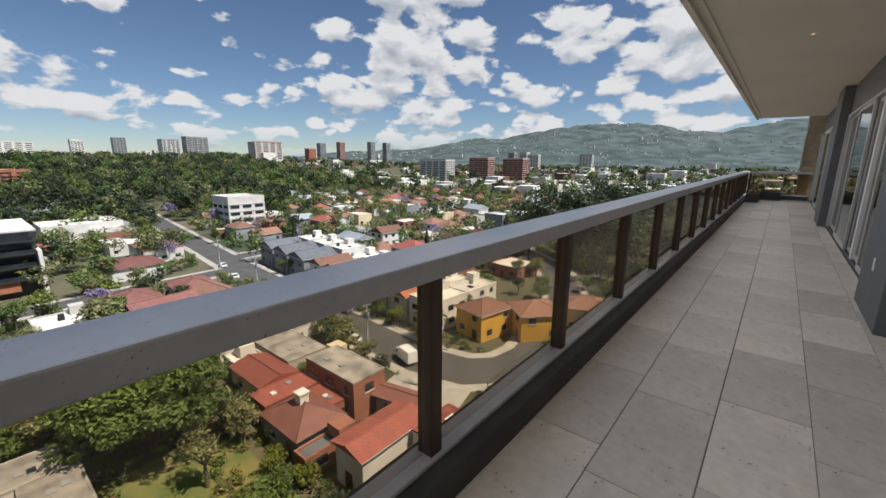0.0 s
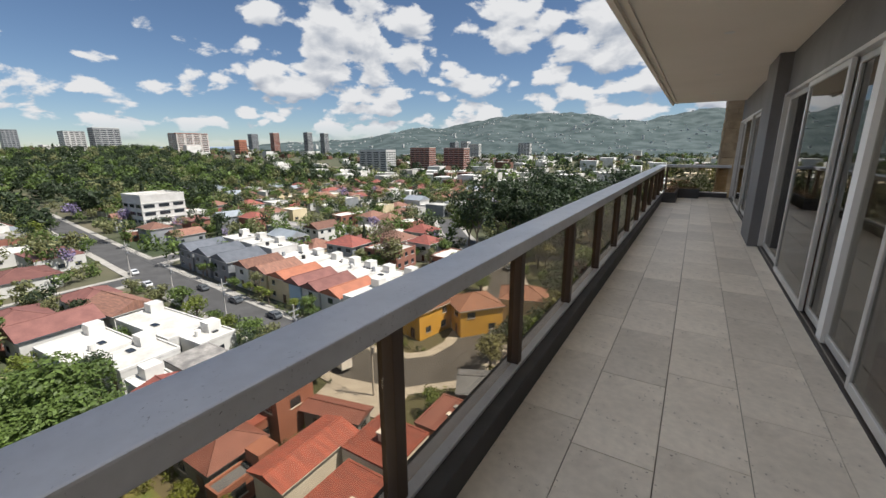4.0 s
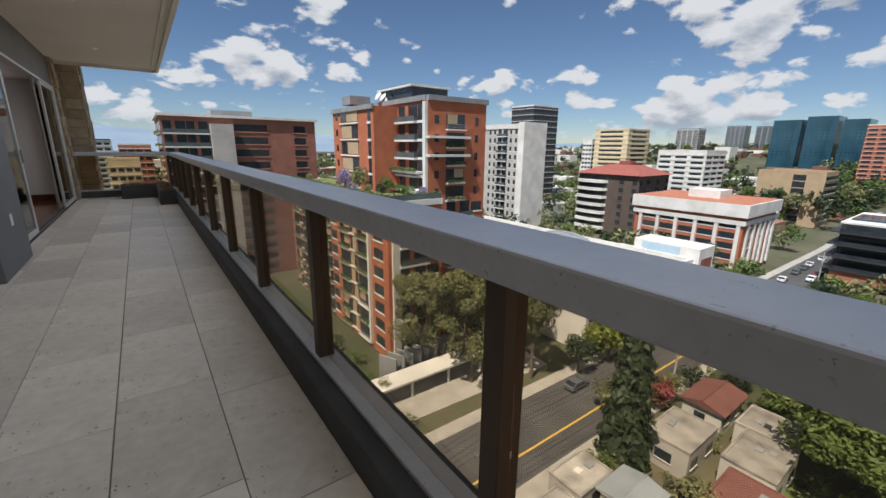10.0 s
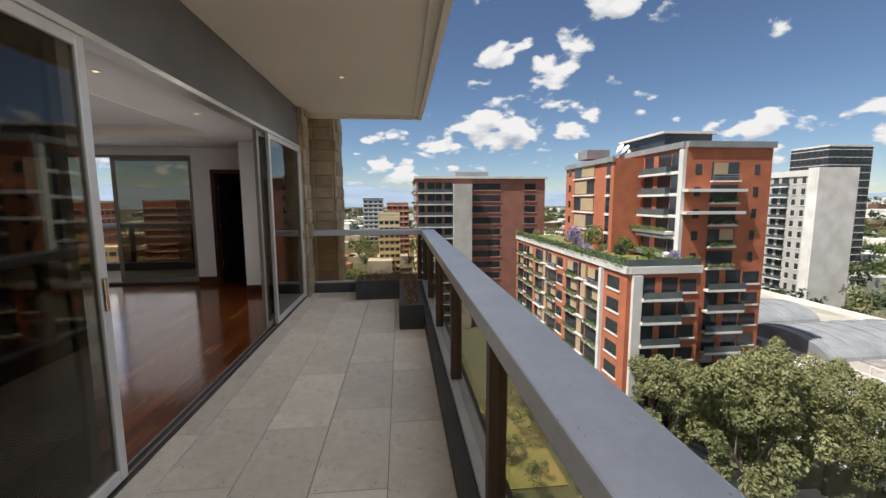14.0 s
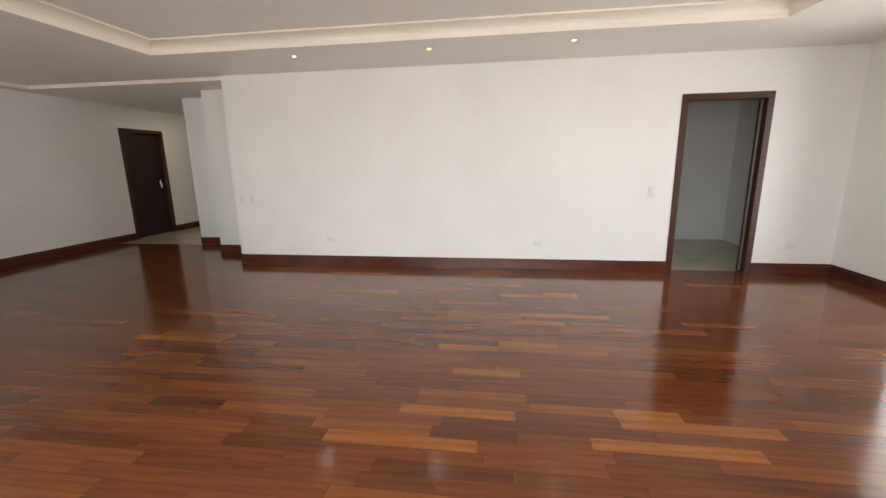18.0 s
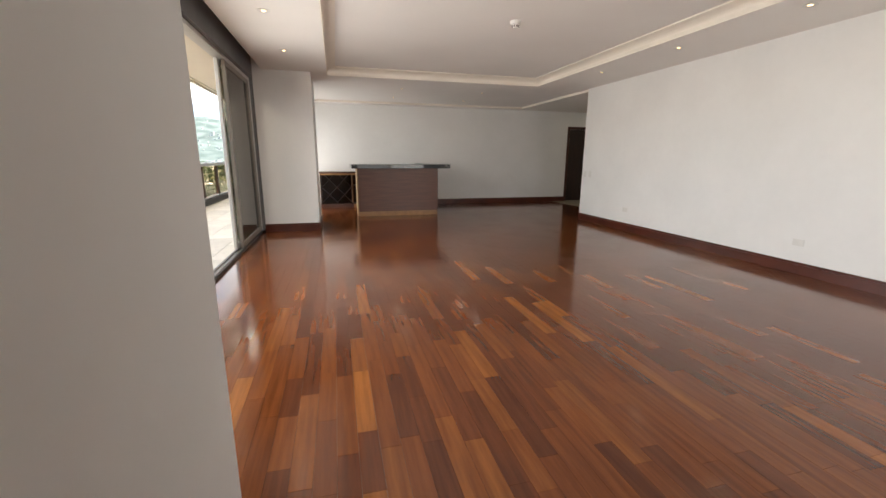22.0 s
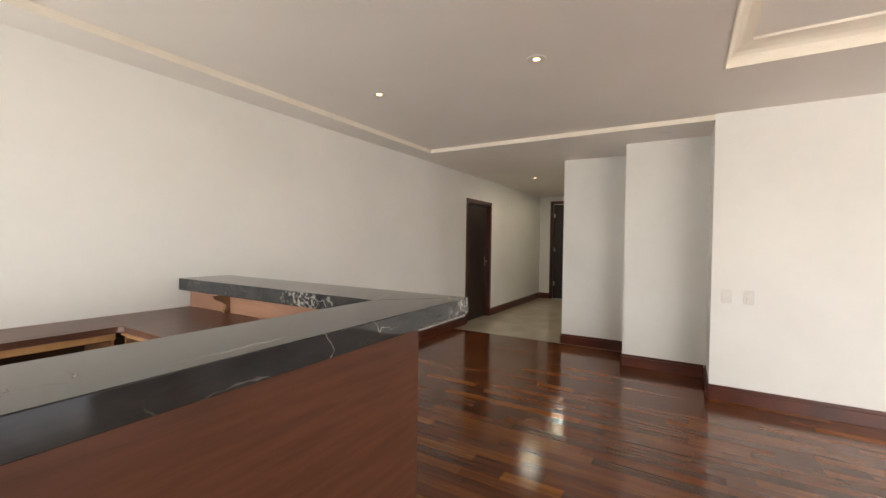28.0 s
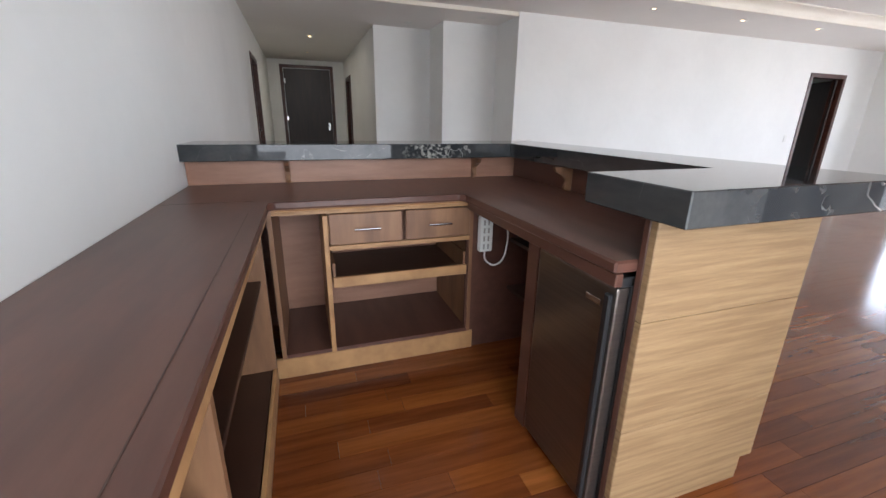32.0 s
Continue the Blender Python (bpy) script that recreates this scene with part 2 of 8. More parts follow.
def veined(name):
    """Dark polished granite with thin pale veins and some speckled pale patches."""
    m = mat(name, (0.020, 0.022, 0.025), (0.046, 0.047, 0.047), 2.2, 0.035, stretch=(1, 3, 3), fine=0.25)
    nt = m.node_tree
    b, n = nt.nodes["Principled BSDF"], nt.nodes.new
    tc = n("ShaderNodeTexCoord")
    last = b.inputs["Base Color"].links[0].from_socket
    for scale, warp, wide, keep, colour in ((1.3, 0.25, 0.003, 0.55, (0.40, 0.39, 0.37)), (3.1, 0.6, 0.005, 0.57, (0.20, 0.20, 0.19))):
        no, gate, sub_, ab, lt, gt, mu = n("ShaderNodeTexNoise"), n("ShaderNodeTexNoise"), n("ShaderNodeMath"), n("ShaderNodeMath"), n("ShaderNodeMapRange"), n("ShaderNodeMapRange"), n("ShaderNodeMath")
        no.inputs["Scale"].default_value, no.inputs["Detail"].default_value, no.inputs["Distortion"].default_value = scale, 5, warp
        gate.inputs["Scale"].default_value, gate.inputs["Detail"].default_value = scale * 1.7, 3
        link(nt, tc.outputs["Object"], no.inputs["Vector"]); link(nt, tc.outputs["Object"], gate.inputs["Vector"])
        sub_.operation, sub_.inputs[1].default_value = "SUBTRACT", 0.5
        ab.operation = "ABSOLUTE"
        link(nt, no.outputs["Fac"], sub_.inputs[0]); link(nt, sub_.outputs[0], ab.inputs[0])
        lt.inputs["From Min"].default_value, lt.inputs["From Max"].default_value, lt.inputs["To Min"].default_value, lt.inputs["To Max"].default_value = 0.0, wide, 1.0, 0.0
        link(nt, ab.outputs[0], lt.inputs[0])
        gt.inputs["From Min"].default_value, gt.inputs["From Max"].default_value = keep - 0.06, keep + 0.1
        link(nt, gate.outputs["Fac"], gt.inputs[0])
        mu.operation = "MULTIPLY"
        link(nt, lt.outputs[0], mu.inputs[0]); link(nt, gt.outputs[0], mu.inputs[1])
        mx = n("ShaderNodeMix"); mx.data_type = "RGBA"
        link(nt, mu.outputs[0], mx.inputs["Factor"]); link(nt, last, mx.inputs[6])
        mx.inputs[7].default_value = (*colour, 1)
        last = mx.outputs[2]
    # patches of pale speckled mineral near the corner of the slab
    sp = n("ShaderNodeTexNoise")
    sp.inputs["Scale"].default_value, sp.inputs["Detail"].default_value = 46, 6
    link(nt, tc.outputs["Object"], sp.inputs["Vector"])
    edge = n("ShaderNodeTexNoise")
    edge.inputs["Scale"].default_value, edge.inputs["Detail"].default_value = 7, 4
    link(nt, tc.outputs["Object"], edge.inputs["Vector"])
    for spot, size in (((3.67, 7.79, 1.03), 0.22), ((3.34, 8.58, 1.03), 0.15), ((3.52, 8.15, 1.07), 0.12)):
        vd, ad, mr, sr, mu = n("ShaderNodeVectorMath"), n("ShaderNodeMath"), n("ShaderNodeMapRange"), n("ShaderNodeMapRange"), n("ShaderNodeMath")
        vd.operation = "DISTANCE"
        link(nt, tc.outputs["Object"], vd.inputs[0]); vd.inputs[1].default_value = spot
        ad.operation, ad.inputs[1].default_value, ad.inputs[2].default_value = "MULTIPLY_ADD", 0.5, -0.25
        link(nt, edge.outputs["Fac"], ad.inputs[0])
        su = n("ShaderNodeMath"); su.operation = "ADD"
        link(nt, vd.outputs["Value"], su.inputs[0]); link(nt, ad.outputs[0], su.inputs[1])
        mr.inputs["From Min"].default_value, mr.inputs["From Max"].default_value, mr.inputs["To Min"].default_value, mr.inputs["To Max"].default_value = size * 0.45, size, 1.0, 0.0
        link(nt, su.outputs[0], mr.inputs[0])
        sr.inputs["From Min"].default_value, sr.inputs["From Max"].default_value = 0.46, 0.60
        link(nt, sp.outputs["Fac"], sr.inputs[0])
        mu.operation = "MULTIPLY"
        link(nt, mr.outputs[0], mu.inputs[0]); link(nt, sr.outputs[0], mu.inputs[1])
        mx = n("ShaderNodeMix"); mx.data_type = "RGBA"
        link(nt, mu.outputs[0], mx.inputs["Factor"]); link(nt, last, mx.inputs[6])
        mx.inputs[7].default_value = (0.34, 0.33, 0.30, 1)
        last = mx.outputs[2]
    link(nt, last, b.inputs["Base Color"])
    return m


def foliage(name, c1, c2):
    """Leaves that also let light through."""
    m = mat(name, c1, c2, 0.4, 0.6, vary=0.4, island=True)
    nt = m.node_tree
    b, out = nt.nodes["Principled BSDF"], nt.nodes["Material Output"]
    tr, mx = nt.nodes.new("ShaderNodeBsdfTranslucent"), nt.nodes.new("ShaderNodeMixShader")
    mx.inputs[0].default_value = 0.38
    link(nt, b.inputs["Base Color"].links[0].from_socket, tr.inputs[0])
    link(nt, b.outputs[0], mx.inputs[1]); link(nt, tr.outputs[0], mx.inputs[2])
    link(nt, mx.outputs[0], out.inputs[0])
    return m


def pane(name, tint, gloss_rough=0.02, amount=1.0):
    """A thin pane: tinted see-through with a sharp Fresnel reflection."""
    m = bpy.data.materials.new(name)
    m.use_nodes = True
    nt = m.node_tree
    nt.nodes.clear()
    n = nt.nodes.new
    out, tr, gl, mx, fr, pw, mu = (n("ShaderNodeOutputMaterial"), n("ShaderNodeBsdfTransparent"), n("ShaderNodeBsdfGlossy"),
                                   n("ShaderNodeMixShader"), n("ShaderNodeLayerWeight"), n("ShaderNodeMath"), n("ShaderNodeMath"))
    tr.inputs[0].default_value = (*tint, 1)
    gl.inputs["Roughness"].default_value = gloss_rough
    fr.inputs["Blend"].default_value = 0.5
    pw.operation, pw.inputs[1].default_value = "POWER", 4.0
    mu.operation, mu.inputs[1].default_value, mu.inputs[2].default_value = "MULTIPLY_ADD", 0.55 * amount, 0.035 * amount
    link(nt, fr.outputs["Facing"], pw.inputs[0])
    link(nt, pw.outputs[0], mu.inputs[0])
    link(nt, mu.outputs[0], mx.inputs[0])
    link(nt, tr.outputs[0], mx.inputs[1]); link(nt, gl.outputs[0], mx.inputs[2])
    link(nt, mx.outputs[0], out.inputs[0])
    return m


def glow(name, colour, strength):
    m = bpy.data.materials.new(name)
    m.use_nodes = True
    nt = m.node_tree
    b = nt.nodes["Principled BSDF"]
    b.inputs["Base Color"].default_value = (*colour, 1)
    b.inputs["Emission Color"].default_value = (*colour, 1)
    b.inputs["Emission Strength"].default_value = strength
    return m


M = dict(
    white_wall=mat("white_wall", (0.85, 0.845, 0.82), (0.81, 0.805, 0.78), 1.2, 0.75, fine=0.02),
    ceiling=mat("ceiling_paint", (0.87, 0.84, 0.80), (0.83, 0.80, 0.76), 0.8, 0.8),
    cove=mat("cove_paint", (0.90, 0.84, 0.74), (0.86, 0.80, 0.70), 1.5, 0.7),
    balcony_ceiling=mat("balcony_ceiling_paint", (0.86, 0.80, 0.70), (0.82, 0.76, 0.66), 0.7, 0.85),
    grey_paint=mat("grey_paint", (0.17, 0.17, 0.175), (0.145, 0.145, 0.15), 2.0, 0.7, fine=0.06),
    dark_grey=mat("dark_grey_render", (0.075, 0.075, 0.078), (0.055, 0.055, 0.058), 4.0, 0.75, fine=0.1),
    rail_paint=mat("rail_paint", (0.60, 0.61, 0.64), (0.52, 0.53, 0.56), 3.0, 0.32, fine=0.10, bump=0.06, spec=0.7, specks=(95, 0.655, (0.26, 0.26, 0.27))),
    post_brown=mat("bronze_post", (0.105, 0.072, 0.052), (0.085, 0.06, 0.045), 3.0, 0.5, metal=0.3),
    tile=mat("stone_tile", (0.76, 0.70, 0.61), (0.55, 0.50, 0.43), 1.9, 0.42, vary=0.14, fine=0.2, bump=0.05, detail=9, spread=(0.3, 0.72), specks=(38, 0.64, (0.16, 0.14, 0.12))),
    joint=mat("tile_joint", (0.22, 0.20, 0.17), None, 8, 0.9),
    stone=mat("rough_stone", (0.44, 0.35, 0.235), (0.33, 0.26, 0.175), 3.5, 0.9, vary=0.14, fine=0.22, bump=0.7),
    alu=mat("aluminium_frame", (0.68, 0.67, 0.65), (0.60, 0.59, 0.57), 5, 0.35, metal=0.35),
    # grey-brown, darker than alu: shade of backlit frames put into the colour
    window_alu=mat("shaded_grey_brown_frame", (0.34, 0.31, 0.27), (0.28, 0.255, 0.225), 5, 0.4, metal=0.35),
    dark_alu=mat("dark_frame", (0.07, 0.06, 0.055), (0.055, 0.05, 0.045), 5, 0.4, metal=0.4),
    plank=strip_wood("hardwood_plank", False),
    plank_rest=strip_wood("hardwood_planks", True),
    dark_wood=mat("dark_wood_trim", (0.075, 0.022, 0.012), (0.045, 0.013, 0.008), 4, 0.35, stretch=(1, 1, 6)),
    base_wood=mat("baseboard_wood", (0.105, 0.026, 0.014), (0.06, 0.015, 0.009), 3, 0.32),
    door_wood=mat("dark_door_wood", (0.030, 0.014, 0.010), (0.018, 0.009, 0.007), 3, 0.4, stretch=(6, 6, 0.6)),
    bar_front=mat("bar_front_wood", (0.15, 0.056, 0.030), (0.105, 0.038, 0.021), 3, 0.38, stretch=(0.8, 0.8, 9), fine=0.1),
    bar_light=mat("bar_light_wood", (0.33, 0.215, 0.11), (0.23, 0.14, 0.068), 4, 0.5, stretch=(1, 0.7, 14), fine=0.2),
    bar_brown=mat("bar_brown_wood", (0.105, 0.046, 0.032), (0.075, 0.032, 0.023), 3, 0.33, stretch=(1, 6, 6), fine=0.1),
    bar_panel=mat("bar_panel_wood", (0.38, 0.205, 0.135), (0.29, 0.15, 0.098), 2.5, 0.45, stretch=(1, 1, 6), fine=0.08),
    bar_inside=mat("bar_inside_wood", (0.26, 0.135, 0.068), (0.17, 0.085, 0.045), 2.5, 0.45, stretch=(6, 6, 1), fine=0.1),
    # dark brown of the bar's slats and shelves; also paints the closet's shade
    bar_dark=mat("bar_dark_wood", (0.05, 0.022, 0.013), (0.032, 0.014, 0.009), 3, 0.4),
    edge_wood=mat("edge_wood", (0.44, 0.25, 0.11), (0.32, 0.17, 0.075), 3, 0.45, stretch=(3, 3, 3)),
    granite=veined("dark_granite"),
    steel=mat("brushed_steel", (0.20, 0.17, 0.15), (0.17, 0.145, 0.13), 3, 0.28, metal=0.9, stretch=(1, 1, 40)),
    chrome=mat("chrome", (0.75, 0.75, 0.76), (0.7, 0.7, 0.71), 3, 0.15, metal=1.0),
    black=mat("black_plastic", (0.018, 0.018, 0.019), (0.014, 0.014, 0.015), 6, 0.4),
    plastic=mat("white_plastic", (0.78, 0.77, 0.73), (0.74, 0.73, 0.69), 6, 0.4),
    marble=mat("hall_marble", (0.56, 0.50, 0.39), (0.48, 0.42, 0.32), 2.5, 0.15, vary=0.05),
    soil=mat("dry_soil", (0.13, 0.085, 0.05), (0.07, 0.045, 0.028), 9, 0.95, bump=0.6),
    dry_grass=mat("dry_grass", (0.24, 0.15, 0.075), (0.13, 0.075, 0.035), 8, 0.8, vary=0.45, island=True),
    bulb=glow("lamp_glow", (1.0, 0.66, 0.30), 0.9),
    rail_glass=pane("bronze_glass", (0.90, 0.83, 0.72), amount=0.8),
    door_glass=pane("tinted_glass", (0.46, 0.44, 0.38), amount=1.5),
    asphalt=mat("asphalt", (0.085, 0.083, 0.082), (0.06, 0.059, 0.058), 0.25, 0.9, fine=0.15),
    paint_line=mat("road_paint", (0.62, 0.60, 0.54), (0.5, 0.48, 0.43), 2, 0.8),
    yellow_line=mat("yellow_road_paint", (0.62, 0.40, 0.06), (0.5, 0.32, 0.05), 2, 0.8),
    pave=mat("pavement_concrete", (0.40, 0.38, 0.34), (0.31, 0.29, 0.26), 0.6, 0.9, fine=0.12),
    ground=mat("ground_cover", (0.042, 0.058, 0.024), (0.12, 0.105, 0.065), 0.02, 0.95, fine=0.3, detail=9),
    lawn=mat("lawn_grass", (0.10, 0.14, 0.04), (0.21, 0.18, 0.065), 0.25, 0.95, fine=0.3),
    brick=mat("brick_wall", (0.42, 0.135, 0.065), (0.34, 0.105, 0.052), 0.5, 0.85, fine=0.15),
    brick_dull=mat("dull_brick_wall", (0.31, 0.135, 0.095), (0.25, 0.105, 0.075), 0.4, 0.85, fine=0.12),
    brick_pale=mat("pale_brick_band", (0.46, 0.24, 0.18), (0.38, 0.20, 0.15), 0.5, 0.85, fine=0.1),
    mall_roof=mat("gravelled_roof", (0.43, 0.395, 0.335), (0.27, 0.25, 0.215), 0.12, 0.9, fine=0.25, detail=9),
    vault_metal=mat("dull_vault_metal", (0.25, 0.265, 0.275), (0.19, 0.20, 0.21), 0.4, 0.6, fine=0.1),
    concrete=mat("concrete", (0.47, 0.45, 0.42), (0.38, 0.36, 0.33), 0.35, 0.85, fine=0.12),
    white_ext=mat("white_render", (0.68, 0.665, 0.63), (0.55, 0.535, 0.495), 0.25, 0.8, fine=0.06, vary=0.08),
    cream_ext=mat("cream_render", (0.66, 0.55, 0.36), (0.56, 0.46, 0.29), 0.25, 0.8, fine=0.08, vary=0.12),
    yellow_ext=mat("ochre_render", (0.66, 0.39, 0.06), (0.56, 0.32, 0.05), 0.25, 0.8, fine=0.08),
    tan_ext=mat("tan_render", (0.42, 0.31, 0.19), (0.36, 0.26, 0.16), 0.3, 0.8),
    blue_ext=mat("pale_blue_render", (0.42, 0.56, 0.66), (0.36, 0.48, 0.58), 0.25, 0.8),
    brown_ext=mat("brown_render", (0.10, 0.075, 0.06), (0.085, 0.062, 0.05), 0.3, 0.8),
    black_ext=mat("black_cladding", (0.035, 0.037, 0.04), (0.028, 0.03, 0.032), 0.3, 0.5),
    grey_ext=mat("grey_render", (0.27, 0.28, 0.29), (0.21, 0.22, 0.23), 0.3, 0.8, vary=0.15),
    red_roof=mat("red_roof", (0.29, 0.085, 0.062), (0.19, 0.062, 0.05), 0.5, 0.8, fine=0.25, vary=0.25, stretch=(1, 4, 1)),
    clay_roof=mat("clay_tile_roof", (0.25, 0.125, 0.085), (0.15, 0.078, 0.058), 0.7, 0.85, fine=0.3, vary=0.3, stretch=(1, 5, 1)),
    orange_roof=mat("orange_roof", (0.40, 0.15, 0.085), (0.31, 0.12, 0.07), 0.5, 0.8, fine=0.2, vary=0.1),
    maroon_roof=mat("maroon_roof", (0.20, 0.085, 0.07), (0.15, 0.062, 0.052), 0.5, 0.7, fine=0.2, vary=0.15),
    slate_roof=mat("slate_roof", (0.13, 0.14, 0.16), (0.095, 0.105, 0.12), 0.5, 0.7, fine=0.15, vary=0.15),
    flat_roof=mat("flat_roof", (0.62, 0.60, 0.55), (0.44, 0.42, 0.38), 0.25, 0.9, fine=0.2, vary=0.22),
    grey_roof=mat("weathered_concrete_roof", (0.40, 0.375, 0.34), (0.17, 0.16, 0.15), 0.45, 0.9, fine=0.35, vary=0.2, detail=9),
    sheet_roof=mat("metal_sheet_roof", (0.40, 0.44, 0.47), (0.32, 0.35, 0.38), 0.4, 0.5, metal=0.3),
    ext_glass=mat("dark_window_glass", (0.022, 0.027, 0.032), (0.035, 0.042, 0.05), 0.4, 0.08),
    rail_glass_far=mat("smoked_balcony_glass", (0.10, 0.12, 0.12), (0.07, 0.085, 0.09), 0.5, 0.1),
    blue_glass=mat("blue_curtain_glass", (0.012, 0.042, 0.065), (0.03, 0.09, 0.13), 0.05, 0.08),
    leaf=foliage("leaf_green", (0.145, 0.205, 0.048), (0.082, 0.128, 0.030)),
    leaf_olive=foliage("leaf_olive", (0.25, 0.255, 0.11), (0.145, 0.155, 0.065)),
    leaf_dark=foliage("leaf_dark", (0.048, 0.072, 0.030), (0.030, 0.048, 0.020)),
    leaf_lime=foliage("leaf_lime", (0.2, 0.24, 0.04), (0.13, 0.16, 0.03)),
    leaf_brown=foliage("bare_twigs", (0.20, 0.135, 0.095), (0.12, 0.085, 0.065)),
    leaf_lilac=foliage("lilac_blossom", (0.34, 0.29, 0.44), (0.24, 0.19, 0.32)),
    leaf_red=foliage("red_blossom", (0.36, 0.08, 0.1), (0.16, 0.11, 0.03)),
    bark=mat("bark", (0.16, 0.125, 0.095), (0.10, 0.078, 0.06), 2, 0.9, stretch=(4, 4, 1)),
    # bluish tint in these greens stands in for aerial haze
    far_hill=mat("hazed_wooded_hill", (0.026, 0.046, 0.044), (0.075, 0.100, 0.098), 0.016, 0.95, detail=12, fine=0.45, spread=(0.40, 0.62)),
    # blue of distance haze put into the mountain colour
    far_range=mat("hazed_range", (0.17, 0.23, 0.31), (0.21, 0.27, 0.34), 0.002, 1.0),
    wire=mat("power_wire", (0.05, 0.05, 0.05), None, 3, 0.6),
    car_white=mat("car_white", (0.75, 0.75, 0.75), (0.72, 0.72, 0.72), 2, 0.25, coat=0.5),
    car_grey=mat("car_grey", (0.12, 0.13, 0.14), (0.11, 0.12, 0.13), 2, 0.25, coat=0.5),
    car_red=mat("car_red", (0.35, 0.03, 0.03), (0.33, 0.03, 0.03), 2, 0.25, coat=0.5),
    tyre=mat("tyre", (0.02, 0.02, 0.02), None, 4, 0.8),
)

# ---------------------------------------------------------------- mesh helpers


def box(bm, x0, y0, z0, x1, y1, z1):
    v = [bm.verts.new(p) for p in ((x0, y0, z0), (x1, y0, z0), (x1, y1, z0), (x0, y1, z0), (x0, y0, z1), (x1, y0, z1), (x1, y1, z1), (x0, y1, z1))]
    for f in ((3, 2, 1, 0), (4, 5, 6, 7), (0, 1, 5, 4), (1, 2, 6, 5), (2, 3, 7, 6), (3, 0, 4, 7)):
        bm.faces.new([v[i] for i in f])
    return v


def boxes(*bs):
    bm = bmesh.new()
    for b in bs:
        box(bm, *b)
    return bm


def soft(bm, width=0.004, segments=1):
    bmesh.ops.bevel(bm, geom=bm.edges[:], offset=width, segments=segments, affect="EDGES", profile=0.6)
    return bm


def prism(bm, pts, a0, a1, axis="z"):
    """An outline of (u, v) points drawn out between a0 and a1 along an axis."""
    def at(u, v, a):
        return {"z": (u, v, a), "y": (u, a, v), "x": (a, u, v)}[axis]
    lo, hi = [bm.verts.new(at(u, v, a0)) for u, v in pts], [bm.verts.new(at(u, v, a1)) for u, v in pts]
    k = len(pts)
    bm.faces.new(lo[::-1]); bm.faces.new(hi)
    for i in range(k):
        bm.faces.new((lo[i], lo[(i + 1) % k], hi[(i + 1) % k], hi[i]))
    return bm


def rod(bm, p, q, r0, r1=None, sides=8):
    p, q = Vector(p), Vector(q)
    m = Matrix.Translation((p + q) / 2) @ (q - p).to_track_quat("Z", "Y").to_matrix().to_4x4()
    bmesh.ops.create_cone(bm, cap_ends=True, segments=sides, radius1=r0, radius2=r0 if r1 is None else r1, depth=(q - p).length, matrix=m)
    return bm


def solid(name, bm, material, fix=True):
    if fix:
        bmesh.ops.recalc_face_normals(bm, faces=bm.faces[:])
    me = bpy.data.meshes.new(name)
    bm.to_mesh(me)
    bm.free()
    me.materials.append(M[material] if isinstance(material, str) else material)
    return me


def part(name, bm, material, parent=None, label=""):
    ob = new(name, solid(name, bm, material))
    if parent is not None:
        ob.parent = parent
    if label:
        ob["label"] = label
    return ob


def thing(name, label, category, group="", kind="", at=(0, 0, 0), rz=0.0):
    ob = new(name)
    ob.empty_display_size = 0.1
    ob.matrix_basis = pose(*at, 0, 0, rz)
    return tagged(ob, label, category, group, kind)


def structure(name, bm, material, label, category):
    return tagged(part(name, bm, material), label, category, kind="structure")


# ---------------------------------------------------------------- the flat and its balcony
# x: 0 is the line of sliding doors, the balcony lies at x < 0; y runs along the balcony
XR, YS, YN = -1.97, 0.0, 21.9       # rail line, south and north rails
WX, WS, WN = 6.185, -1.12, 9.92     # inner faces of the east, south and north walls
ZC, ZH, ZB = 2.545, 2.50, 2.995     # ceilings: room, hall, balcony
DOOR_T = 2.36                       # head of the sliding doors
FZ = -0.03                          # hardwood floor, a step below the balcony

structure("balcony_slab", boxes((XR - 0.16, -0.35, -0.35, -0.06, YN + 0.25, -0.03)), "concrete", "concrete slab under the balcony tiles", "floor")
structure("floor_room", boxes((-0.06, WS - 0.02, -0.35, 7.43, WN + 0.3, FZ - 0.012)), "joint", "subfloor under the hardwood floor", "floor")
structure("floor_hall", boxes((7.43, 7.0, -0.35, 14.0, WN + 0.3, FZ)), "marble", "polished cream marble floor of the entrance hall", "floor")
structure("floor_north_room", boxes((-0.06, WN + 0.3, -0.35, 7.0, YN, -0.01)), "bar_brown", "dark floor of the neighbouring room", "floor")
structure("balcony_ceiling", boxes((XR + 0.04, -0.18, ZB, 0.0, YN - 0.6, ZB + 0.3)), "balcony_ceiling", "cream painted balcony ceiling slab", "ceiling")
bm = boxes((XR - 0.02, -0.24, ZB - 0.05, XR + 0.04, YN - 0.54, ZB + 0.34), (XR + 0.04, -0.24, ZB - 0.05, 0.0, -0.18, ZB + 0.34),
           (XR + 0.10, -0.10, ZB - 0.022, XR + 0.14, YN - 0.7, ZB), (XR + 0.14, -0.10, ZB - 0.022, 0.0, -0.06, ZB))
structure("balcony_ceiling_trim", bm, "balcony_ceiling", "moulded edge of the balcony ceiling", "trim")

# walls
def wall_with_holes(bm, axis, at0, at1, u0, u1, z0, z1, holes):
    """A wall between at0 and at1 across an axis, from u0 to u1, with holes (u0, u1, z0, z1)."""
    us = sorted({u0, u1, *[h[0] for h in holes], *[h[1] for h in holes]})
    for a, b in zip(us, us[1:]):
        cut = sorted((h[2], h[3]) for h in holes if h[0] <= a and h[1] >= b)
        z = z0
        for c, d in cut + [(z1, z1)]:
            if c > z + 1e-4:
                box(bm, *((at0, a, z, at1, b, c) if axis == "x" else (a, at0, z, b, at1, c)))
            z = max(z, d)
    return bm


